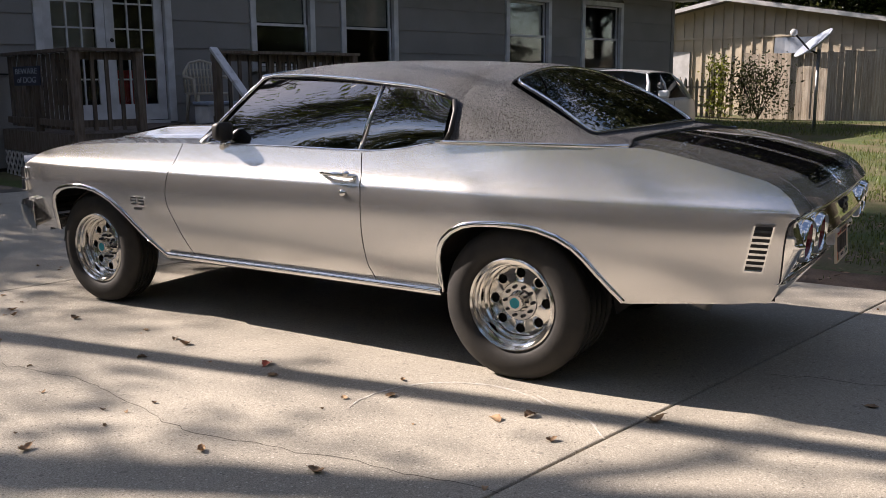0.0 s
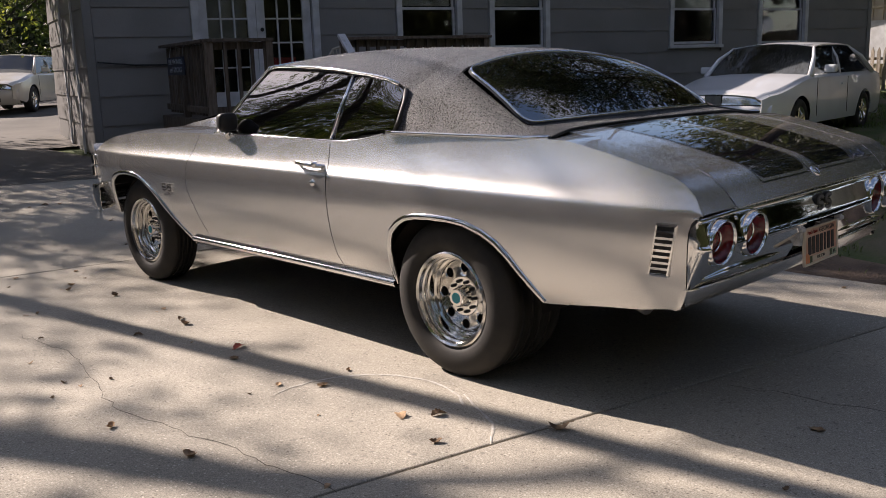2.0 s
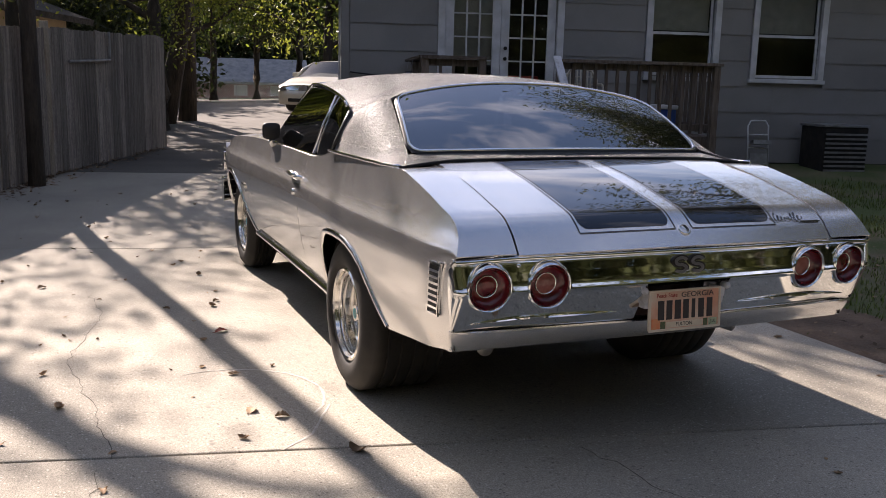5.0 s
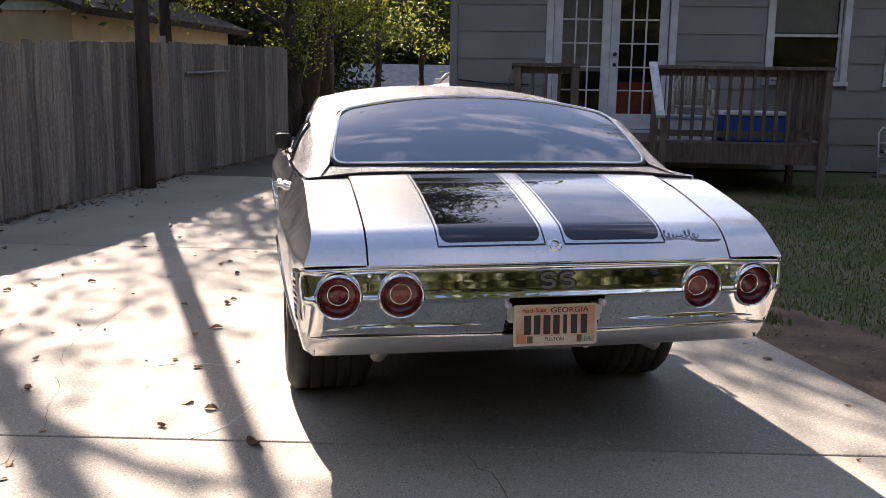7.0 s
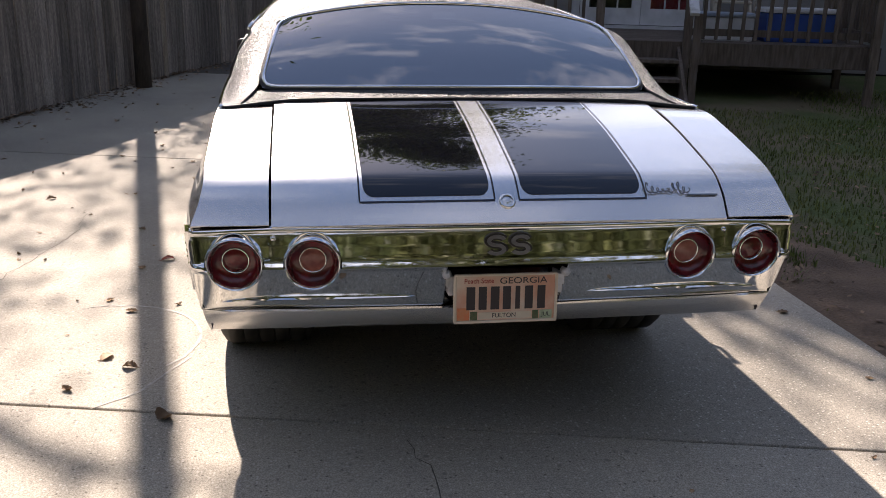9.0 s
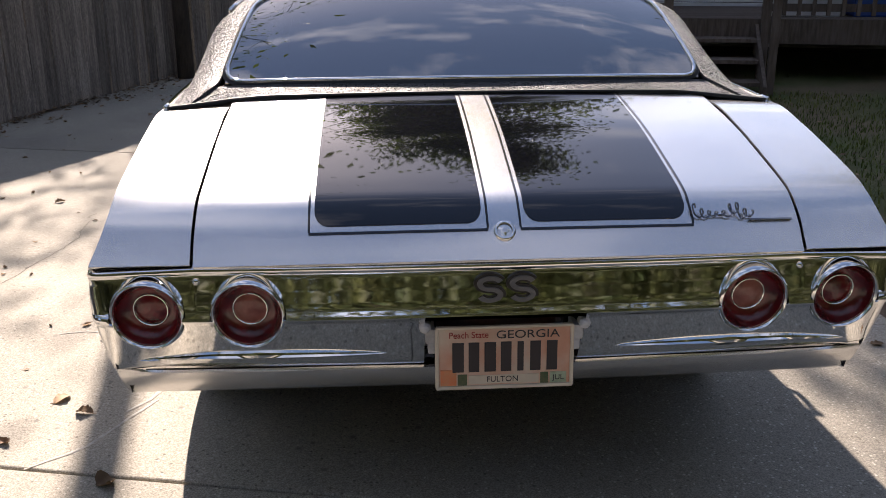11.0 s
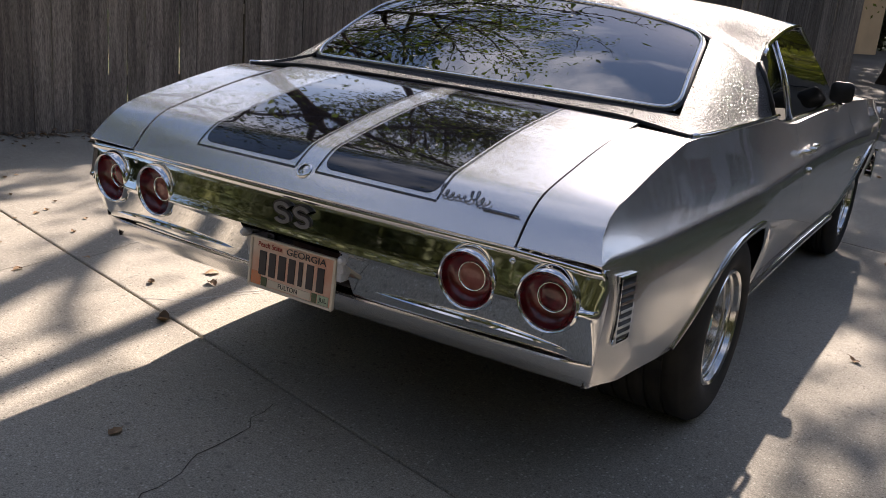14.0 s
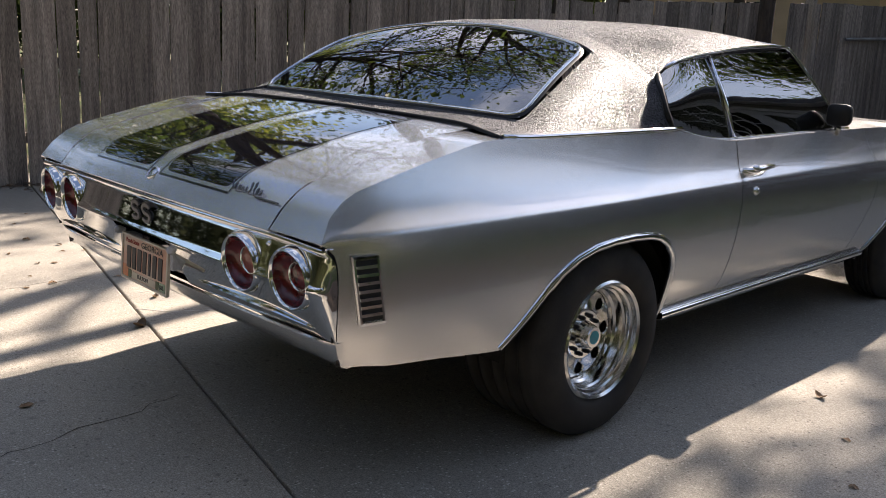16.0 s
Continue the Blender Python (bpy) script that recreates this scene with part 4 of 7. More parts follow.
bm = bmesh.new()
lathe(bm, [(0.0, 0.004), (0.006, 0.005), (0.008, 0.003), (0.017, 0.002)], 20, LOCK)
part("lock_cylinder", bm, POLISH, lock, "dull key cylinder", smooth=True)
# script badge on the lid: a plain wavy shape and a thin bar, in dark-coloured chrome
bm = bmesh.new()
pts = []
for k in range(90):
    s = k / 89
    x = 0.43 + 0.140 * s
    p = lid_point(x, 0.085)
    h = (0.0085 + 0.005 * math.sin(9 * s + 1)) * math.sin(s * 52) + (0.014 * (1 - s / 0.14) if s < 0.14 else 0) + (0.012 if 0.62 < s < 0.80 else 0)
    pts.append((x + 0.007 * math.cos(s * 52), p[1] - 0.007 + 0.55 * h, p[2] + 0.004 + 0.83 * h))
tube(bm, pts, 0.0022, 5)
q = [lid_point(x, 0.068) for x in (0.56, 0.66)]
tube(bm, [(q[0][0], q[0][1] - 0.004, q[0][2] + 0.003), (q[1][0], q[1][1] - 0.004, q[1][2] + 0.003)], 0.0032, 5)
part("script_badge", bm, DARKCHROME, car, "thin chrome script badge, coloured dark as if shaded")

# ---- roof: a superellipse section over the belt, narrowing to the rear window ----
ROOFC = smooth_curve([(-0.60, 1.10), (0.10, 1.380), (0.36, 1.408), (0.7, 1.425), (1.1, 1.432), (1.4, 1.425), (1.62, 1.395), (1.70, 1.372)])
BELTX = smooth_curve([(-0.60, 0.845), (-0.3, 0.868), (0.0, 0.878), (0.4, 0.885), (0.8, 0.875), (1.4, 0.85), (1.7, 0.83)])
BELTZ = 1.046
EDGEX = smooth_curve([(0.34, 0.800), (0.40, 0.790), (0.55, 0.765), (0.8, 0.735), (1.2, 0.690), (1.55, 0.655), (1.68, 0.640)])


EDGEZ = smooth_curve([(0.335, 1.215), (0.36, 1.240), (0.42, 1.262), (0.55, 1.287), (0.8, 1.312), (1.0, 1.330), (1.2, 1.342), (1.45, 1.350), (1.68, 1.348)])


def roof_z(x, y):
    """Roof surface ahead of the sail panels: edge height at the drip rail, crown at the centre."""
    e = EDGEX(y)
    q = min(1.0, abs(x) / e)
    return EDGEZ(y) + (ROOFC(y) - EDGEZ(y)) * (1 - q ** 2.6)


bm = bmesh.new()
rows = []
for y in np.linspace(0.335, 1.66, 22):
    e = EDGEX(y)
    bow = 0.05
    rows.append([(e * q, y + bow * (1 - q * q) * max(0, (y - 1.2) / 0.46), roof_z(e * q, y)) for q in np.linspace(-1, 1, 31)])
sheet(bm, rows)
solid(part("vinyl_roof", bm, VINYL, car, "black grained vinyl roof skin", smooth=True), 0.012)

# glass corners of the rear window
RG_TOP = lambda x: Vector((x, 0.105 + 0.05 * (1 - (x / 0.66) ** 2), 1.305 + 0.072 * (1 - (abs(x) / 0.66) ** 2.2)))
RG_BOT = lambda x: Vector((x, -0.285 - 0.055 * (1 - (x / 0.73) ** 2), 1.088 + 0.010 * (1 - (x / 0.73) ** 2)))

# sail panels and the rear roof edge in one skin


def sail_head(s):
    """Upper edge of the sail panel: roof edge, rear glass corner, glass side, then the deck."""
    a, b, c, d = Vector((EDGEX(0.335), 0.335, EDGEZ(0.335))), Vector((0.676, 0.128, 1.303)), Vector((0.744, -0.282, 1.092)), Vector((0.80, -0.492, 1.056))
    if s < 0.30:
        return a.lerp(b, s / 0.30)
    return b.lerp(c, (s - 0.30) / 0.5) if s < 0.80 else c.lerp(d, (s - 0.80) / 0.2)


bm = bmesh.new()
roof_back = [Vector((EDGEX(0.335) * q, 0.335, roof_z(EDGEX(0.335) * q, 0.335))) for q in np.linspace(-1, 1, 31)]
glass_top = [RG_TOP(0.676 * q) + Vector((0, 0.028, 0.010)) for q in np.linspace(-1, 1, 31)]
rows = []
for s in np.linspace(0, 0.30, 7):
    q = s / 0.30
    row = [a.lerp(b, q) + Vector((0, 0, 0.008 * math.sin(math.pi * q))) for a, b in zip(roof_back, glass_top)]
    h = sail_head(s)
    row[0], row[-1] = Vector((-h.x, h.y, h.z)), h
    rows.append(row)
sheet(bm, rows)
for side in (-1, 1):
    rows = []
    for s in [0.05 * k for k in range(21)]:
        fy = 0.345 - 0.850 * s
        foot = Vector((BELTX(fy), fy, 1.044 + 0.012 * max(0, (s - 0.8) / 0.2)))
        head = sail_head(s)
        bulge = 0.014 + 0.032 * (s / 0.3) ** 2 if s < 0.3 else 0.046 * max(0.0, (0.9 - s) / 0.6)
        row = []
        for j in range(13):
            w = j / 12
            p = foot.lerp(head, w)
            k = math.sin(math.pi * w ** 1.25)
            row.append((side * (p.x + bulge * k * 0.85), p.y, p.z + bulge * k * 0.75))
        rows.append(row)
    sheet(bm, rows)
bmesh.ops.remove_doubles(bm, verts=bm.verts, dist=0.0005)
solid(part("sail_panel", bm, VINYL, car, "black vinyl rear roof and sail panels", smooth=True), 0.010)
for side in (-1, 1):
    # bright belt moulding under the vinyl
    bm = bmesh.new()
    pts = [(side * (BELTX(y) + 0.004), y, 1.048 + 0.006 * max(0, (-y - 0.40) / 0.15)) for y in np.linspace(0.40, -0.50, 18)]
    tube(bm, pts, 0.0085, 8)
    part("belt_moulding", bm, CHROME, car, "bright moulding along the vinyl edge", smooth=True)
bm = bmesh.new()
tube(bm, [(x, -0.427 - 0.018 * min(1, abs(x) / 0.68) ** 2 - 0.055 * max(0, (abs(x) - 0.66) / 0.17), 1.066 + 0.006 * (1 - (x / 0.8) ** 2) - 0.012 * max(0, (abs(x) - 0.6) / 0.2)) for x in np.linspace(-0.845, 0.845, 41)], 0.0065, 6)
part("lid_seal", bm, DARK, car, "black seal between the vinyl and the trunk lid", smooth=True)
# tulip panel in vinyl between the glass and the lid
bm = bmesh.new()
rows = []
for s in np.linspace(0, 1, 5):
    row = []
    for x in np.linspace(-0.84, 0.84, 33):
        xa = max(-0.73, min(0.73, x))
        a = RG_BOT(xa) + Vector((x - xa, -0.012, -0.004 - 0.02 * max(0, abs(x) - 0.73) / 0.07))
        b = Vector((x, -0.422 - 0.018 * min(1, abs(x) / 0.68) ** 2 - 0.055 * max(0, (abs(x) - 0.66) / 0.17), 1.066 + 0.006 * (1 - (x / 0.8) ** 2) - 0.012 * max(0, (abs(x) - 0.6) / 0.2)))
        row.append(a.lerp(b, s))
    rows.append(row)
sheet(bm, rows)
part("tulip_panel", bm, VINYL, car, "black vinyl panel below the rear glass", smooth=True)


def pane_sheet(name, top, bottom, nx, x0t, x1t, x0b, x1b, bulge, nz=9, label="", mat=TINT):
    bm = bmesh.new()
    rows = []
    for j in range(nz + 1):
        s = j / nz
        row = []
        for k in range(nx + 1):
            q = k / nx
            p = bottom(x0b + (x1b - x0b) * q).lerp(top(x0t + (x1t - x0t) * q), s)
            row.append(p + bulge * math.sin(math.pi * s))
        rows.append(row)
    sheet(bm, rows)
    return solid(part(name, bm, mat, car, label, smooth=True), 0.005, 0)


rear_glass = pane_sheet("rear_window", RG_TOP, RG_BOT, 26, -0.655, 0.655, -0.725, 0.725, Vector((0, -0.010, 0.016)), label="dark tinted rear window reflecting sky and trees")
bm = bmesh.new()
def bend(a, c, b):
    return [a.lerp(c, s).lerp(c.lerp(b, s), s) for s in (0.2, 0.4, 0.6, 0.8)]


def glass_side(sg, s):
    return RG_BOT(0.727 * sg).lerp(RG_TOP(0.657 * sg), s) + Vector((0.004 * sg, 0, 0.008 + 0.014 * math.sin(math.pi * s)))


foot = [RG_BOT(x) + Vector((0, -0.004, 0.006)) for x in np.linspace(-0.672, 0.672, 25)]
head = [RG_TOP(x) + Vector((0, 0.006, 0.006)) for x in np.linspace(0.60, -0.60, 25)]
right, left = [glass_side(1, s) for s in np.linspace(0.14, 0.84, 14)], [glass_side(-1, s) for s in np.linspace(0.84, 0.14, 14)]
loop = foot + bend(foot[-1], RG_BOT(0.727) + Vector((0, 0, 0.006)), right[0]) + right + bend(right[-1], RG_TOP(0.657) + Vector((0, 0, 0.006)), head[0])
loop += head + bend(head[-1], RG_TOP(-0.657) + Vector((0, 0, 0.006)), left[0]) + left + bend(left[-1], RG_BOT(-0.727) + Vector((0, 0, 0.006)), foot[0])
tube(bm, loop + [loop[0]], 0.0075, 8, caps=False)
part("rear_window_trim", bm, CHROME, car, "bright rear window surround", smooth=True)
bm = bmesh.new()
rows = []
for i, p in enumerate(loop + [loop[0]]):
    c = Vector((0, -0.09, 1.20))
    d = (p - c).normalized()
    rows.append([p + Vector((0, 0, -0.002)), p + d * 0.010 + Vector((0, 0, -0.001)), p + d * 0.016 + Vector((0, 0, -0.008))])
sheet(bm, rows)
part("rear_window_seal", bm, DARK, car, "black gasket round the rear window", smooth=True)

bm = bmesh.new()
sheet(bm, [[RG_BOT(x).lerp(RG_TOP(x), w) + Vector((0, 0.004, -0.002)) for x in np.linspace(-0.055, 0.045, 5)] for w in (0.80, 0.85, 0.90)])
part("window_sticker", bm, WHITE, rear_glass, "small pale sticker inside the glass")

WS_TOP = lambda x: Vector((x, 1.655 + 0.055 * (1 - (x / 0.64) ** 2), 1.342 + 0.045 * (1 - (abs(x) / 0.64) ** 2.2)))
WS_BOT = lambda x: Vector((x, 2.00 + 0.14 * (1 - (x / 0.76) ** 2), 0.985 + 0.02 * (1 - (x / 0.76) ** 2)))
pane_sheet("windshield", WS_TOP, WS_BOT, 20, -0.63, 0.63, -0.745, 0.745, Vector((0, 0.012, 0.012)), label="tinted windshield")
bm = bmesh.new()
wl_loop = [WS_TOP(x) + Vector((0, 0.006, 0.004)) for x in np.linspace(-0.635, 0.635, 21)]
tube(bm, wl_loop, 0.010, 6)
tube(bm, [WS_BOT(x) for x in np.linspace(-0.75, 0.75, 21)], 0.010, 6)
part("windshield_trim", bm, CHROME, car, smooth=True)

for side in (-1, 1):
    def S(x, y, z):
        return Vector((side * x, y, z))
    # door glass and quarter glass
    bm = bmesh.new()
    rows = []
    for s in np.linspace(0, 1, 9):
        rows.append([S(0.838, 1.90, 0.985).lerp(S(0.838, 0.872, 0.980), q).lerp(S(0.650, 1.585, 1.343).lerp(S(0.728, 0.797, 1.306), q), s) + Vector((side * 0.016 * math.sin(math.pi * s), 0, 0)) for q in np.linspace(0, 1, 11)])
    sheet(bm, rows)
    g = solid(part("door_glass", bm, SIDEGLASS, car, "dark tinted door glass", smooth=True), 0.005, 0)
    bm = bmesh.new()
    rows = []
    for s in np.linspace(0, 1, 9):
        row = []
        for q in np.linspace(0, 1, 11):
            low = S(0.838, 0.858, 0.980).lerp(S(0.862, 0.375, 1.046), q)
            low.z += -0.016 * math.sin(math.pi * q)
            up = S(0.728, 0.783, 1.305).lerp(S(0.785, 0.368, 1.238), q)
            up.z += 0.022 * math.sin(math.pi * q)
            row.append(low.lerp(up, s) + Vector((side * 0.014 * math.sin(math.pi * s), 0, 0)))
        rows.append(row)
    sheet(bm, rows)
    g = solid(part("quarter_glass", bm, SIDEGLASS, car, "dark tinted quarter glass", smooth=True), 0.005, 0)
    bm = bmesh.new()
    tube(bm, [S(0.844, 0.865, 0.982), S(0.812, 0.832, 1.12), S(0.735, 0.790, 1.308)], [0.011, 0.010, 0.008], 6)
    part("glass_divider", bm, CHROME, car, "bright upright between the side windows", smooth=True)
    # drip rail from the windshield foot over the doors to the belt
    bm = bmesh.new()
    rail = [S(0.775, 2.02, 0.985), S(0.735, 1.87, 1.12), S(0.69, 1.72, 1.255), S(0.655, 1.63, 1.338)]
    rail += [S(EDGEX(y) + 0.010, y, EDGEZ(y) + 0.002) for y in np.linspace(1.56, 0.40, 16)]
    tube(bm, rail, [0.016, 0.015, 0.014, 0.012] + [0.0085] * 16, 8)
    part("drip_rail", bm, CHROME, car, "bright pillar and drip-rail moulding", smooth=True)
    bm = bmesh.new()
    tube(bm, [S(0.800, 0.352, 1.232), S(0.828, 0.332, 1.18), S(0.870, 0.332, 1.09), S(0.882, 0.352, 1.05)], [0.011, 0.014, 0.014, 0.010], 8)
    tube(bm, [S(EDGEX(y) - 0.012, y, EDGEZ(y) - 0.014) for y in np.linspace(1.55, 0.37, 14)], 0.011, 6)
    part("window_seal", bm, DARK, car, "black rubber window seal", smooth=True)
    bm = bmesh.new()
    tube(bm, [S(0.853, y, TOPZ(y) + 0.004) for y in np.linspace(1.92, 0.40, 24)], 0.007, 6)
    part("sill_strip", bm, CHROME, car, "thin bright strip at the window sill", smooth=True)
    # door handle, lock and fender badge
    bm = bmesh.new()
    hx = side_x(0.93, 0.875)
    tube(bm, [S(hx + 0.006, 1.055, 0.885), S(hx + 0.030, 1.02, 0.884), S(hx + 0.034, 0.93, 0.880), S(hx + 0.026, 0.86, 0.874), S(hx - 0.002, 0.835, 0.872)], [0.006, 0.010, 0.012, 0.012, 0.010], 8)
    tube(bm, [S(hx + 0.004, 1.05, 0.884), S(hx + 0.012, 0.96, 0.850), S(hx + 0.012, 0.87, 0.845), S(hx, 0.82, 0.862)], [0.004, 0.006, 0.007, 0.006], 6)
    lathe(bm, [(0.0, 0.012), (0.012, 0.010), (0.014, -0.01)], 12, Matrix.Translation(S(hx + 0.036, 0.87, 0.884)) @ Matrix.Rotation(0 if side > 0 else math.pi, 4, "Z"))
    part("door_handle", bm, CHROME, car, "chrome door handle with push button", smooth=True)
    bm = bmesh.new()
    lathe(bm, [(0.0, 0.012), (0.008, 0.012), (0.016, 0.006), (0.018, -0.004)], 16, Matrix.Translation(S(side_x(0.895, 0.79), 0.897, 0.792)) @ Matrix.Rotation(0 if side > 0 else math.pi, 4, "Z"))
    part("door_lock", bm, CHROME, car, "round key lock", smooth=True)
    bm = bmesh.new()
    bx = side_x(2.36, 0.66)
    for yc in (2.40, 2.335):
        for z0, z1 in ((0.640, 0.647), (0.658, 0.665), (0.676, 0.683)):
            box(bm, bx + 0.001, bx + 0.008, yc - 0.022, yc + 0.022, z0, z1)
        box(bm, bx + 0.001, bx + 0.008, yc - side * 0.022 - 0.004, yc - side * 0.022 + 0.004, 0.658, 0.680)
        box(bm, bx + 0.001, bx + 0.008, yc + side * 0.022 - 0.004, yc + side * 0.022 + 0.004, 0.643, 0.662)
    box(bm, bx + 0.001, bx + 0.006, 2.335, 2.40, 0.612, 0.624)
    for v in bm.verts:
        v.co.x *= side
    part("fender_badge", bm, CHROME, car, "small bright fender badge")
    # slotted side vent ahead of the bumper
    vz0, vz1 = 0.595, 0.785
    f = lambda z: -1.062 + 0.038 * (0.785 - z) / 0.19

    def skin_box(bm, y0, y1, z0, z1, d0, d1):
        """A small block that follows the panel's skin, from d0 to d1 outside it."""
        vs = [bm.verts.new((side * (side_x(f(z) + y, z) + d), f(z) + y, z)) for d in (d0, d1) for y in (y0, y1) for z in (z0, z1)]
        for q in ((0, 1, 3, 2), (4, 6, 7, 5), (0, 4, 5, 1), (2, 3, 7, 6), (0, 2, 6, 4), (1, 5, 7, 3)):
            bm.faces.new([vs[i] for i in q])

    bm = bmesh.new()
    skin_box(bm, -0.037, 0.037, vz1 - 0.007, vz1, -0.003, 0.006)
    skin_box(bm, -0.037, 0.037, vz0, vz0 + 0.007, -0.003, 0.006)
    skin_box(bm, -0.037, -0.031, vz0 + 0.007, vz1 - 0.007, -0.003, 0.006)
    skin_box(bm, 0.031, 0.037, vz0 + 0.007, vz1 - 0.007, -0.003, 0.006)
    vent = part("side_vent", bm, CHROME, car, "bright slotted marker vent")
    for k in range(8):
        z = vz0 + 0.007 + 0.022 * k
        if k:
            part("slat", (bm := bmesh.new(), skin_box(bm, -0.031, 0.031, z - 0.0045, z + 0.0045, -0.003, 0.005))[0], CHROME, vent)
        part("slot", (bm := bmesh.new(), skin_box(bm, -0.031, 0.031, z + 0.0045, z + 0.0175, -0.003, 0.0015))[0], DARK, vent, "dark recessed slot")
    # door mirror
    bm = bmesh.new()
    mc = S(0.885, 1.735, 1.064)
    rows = []
    for yy, sc in ((-0.030, 0.0), (-0.030, 0.86), (-0.024, 1.0), (0.0, 1.0), (0.03, 0.86), (0.05, 0.5), (0.055, 0.0)):
        rows.append([mc + Vector((0.054 * sc * (abs(math.cos(a)) ** 0.5) * (1 if math.cos(a) > 0 else -1), yy, 0.050 * sc * (abs(math.sin(a)) ** 0.5) * (1 if math.sin(a) > 0 else -1))) for a in np.linspace(0, 2 * math.pi, 25)[:-1]])
    sheet(bm, rows, close=True)
    bmesh.ops.remove_doubles(bm, verts=bm.verts, dist=0.0002)
    mir = part("mirror_housing", bm, DARK, car, "small black squarish door mirror", smooth=True)
    bm = bmesh.new()
    tube(bm, [mc + Vector((-side * 0.02, 0.01, -0.045)), S(0.89, 1.74, 1.00), S(0.87, 1.75, 0.985)], [0.012, 0.014, 0.022], 8)
    part("mirror_stem", bm, CHROME, mir, smooth=True)

# ---- rear bumper, lamps, plate ----
def bow(x):
    """Plan of the tail: a shallow point at the centre, curving forward towards the corners."""
    q = abs(x)
    return -0.006 + 0.016 * min(1.0, q / 0.68) ** 2 + 0.05 * max(0.0, q - 0.68)


def bumper_y(x, off):
    return -1.175 - off + bow(x)


# height and distance behind the tail: a rolled lip, an upright face, a sharp ridge, a lower face tucked well under
PROFILE = [(0.818, -0.006), (0.819, 0.004), (0.814, 0.012), (0.806, 0.016), (0.799, 0.0145), (0.796, 0.011), (0.792, 0.013), (0.76, 0.021), (0.73, 0.029), (0.713, 0.034), (0.706, 0.039), (0.699, 0.041), (0.693, 0.038), (0.688, 0.031), (0.65, 0.012), (0.61, -0.008), (0.570, -0.028), (0.556, -0.036), (0.550, -0.044)]
profile_off = curve(PROFILE[::-1][:-1])
POCKET = 0.180
inner_xs = [*np.arange(-0.80, -0.469, 0.0066), -0.44, -0.36, -0.28, -POCKET, -0.15, -0.10, -0.05, 0.0]
inner_xs += [-x for x in inner_xs[-2::-1]]


def bumper_row(z, off):
    """One level of the bumper from side to side, with a tight corner and a short return along the flank."""
    xs, ye = side_x(Y_T, z) + 0.005, Y_T + TAIL(z) - 0.007
    y8 = bumper_y(0.80, off)
    ye = max(ye, y8 + 0.006)
    corner = [(0.80 + (xs - 0.80) * u, ye - (ye - y8) * (1 - u ** 4.2) ** (1 / 4.2)) for u in (*np.linspace(0.06, 0.84, 14), 0.88, 0.92, 0.95, 0.97, 0.985, 0.995, 0.999, 1.0)]
    drop = lambda x: 0.008 * max(0.0, (abs(x) - 0.68) / 0.22) * (1 if z > 0.72 else 0)
    return [(-x, y, z - drop(x)) for x, y in corner[::-1]] + [(x, bumper_y(x, off), z - drop(x)) for x in inner_xs] + [(x, y, z - drop(x)) for x, y in corner]


bm = bmesh.new()
LAMPS = (-0.784, -0.566, 0.566, 0.784)
levels_b = []
for (z0, o0), (z1, o1) in zip(PROFILE, PROFILE[1:]):
    n = max(1, int(abs(z0 - z1) / 0.006))
    levels_b += [(z0 + (z1 - z0) * k / n, o0 + (o1 - o0) * k / n) for k in range(n)]
levels_b.append(PROFILE[-1])
vs = [[bm.verts.new(p) for p in bumper_row(z, off)] for z, off in levels_b]
for (z0, _), r0, r1 in zip(levels_b, vs, vs[1:]):
    for i in range(len(r0) - 1):
        mid = (r0[i].co + r1[i + 1].co) / 2
        if any(math.hypot(mid.x - x, mid.z - 0.711) < 0.080 for x in LAMPS):
            continue                      # opening for a lamp
        if z0 < 0.70 and abs(r0[i].co.x + r0[i + 1].co.x) / 2 < POCKET - 0.005:
            continue                      # opening for the plate
        bm.faces.new((r0[i], r0[i + 1], r1[i + 1], r1[i]))
bmesh.ops.delete(bm, geom=[v for v in bm.verts if not v.link_faces], context="VERTS")
bumper = solid(part("rear_bumper", bm, CHROME, car, "full-width chrome rear bumper", smooth=True), 0.004)
# pocket behind the plate, its shade put into the colour
bm = bmesh.new()
front = [(z, bumper_y(POCKET, profile_off(z))) for z in np.linspace(0.692, 0.552, 7)]
sheet(bm, [[(-POCKET, y, z) for z, y in front], [(-POCKET + 0.03, -1.11, z) for z, y in front], [(POCKET - 0.03, -1.11, z) for z, y in front], [(POCKET, y, z) for z, y in front]])
sheet(bm, [[(-POCKET, front[0][1], 0.690), (POCKET, front[0][1], 0.690)], [(-POCKET + 0.03, -1.11, 0.690), (POCKET - 0.03, -1.11, 0.690)]])
part("plate_pocket", bm, DARKCHROME, bumper, "recess behind the plate, shade put into its colour")
# silver valance below the bumper
bm = bmesh.new()
rows = []
for z, yc in ((0.553, -1.134), (0.548, -1.142), (0.535, -1.137), (0.512, -1.120), (0.487, -1.096), (0.470, -1.075)):
    ex, ey = HALF(Y_T) - INSET(z) + 0.003, Y_T + TAIL(z) - 0.004
    rows.append([(ex * q, yc + (max(ey, yc + 0.004) - yc) * abs(q) ** 8, z - 0.008 * (1 - abs(q))) for q in np.linspace(-1, 1, 39)] + [(ex + 0.001, ey + 0.03, z)])
    rows[-1].insert(0, (-ex - 0.001, ey + 0.03, z))
sheet(bm, rows)
solid(part("rear_valance", bm, SILVER, car, smooth=True), 0.004)
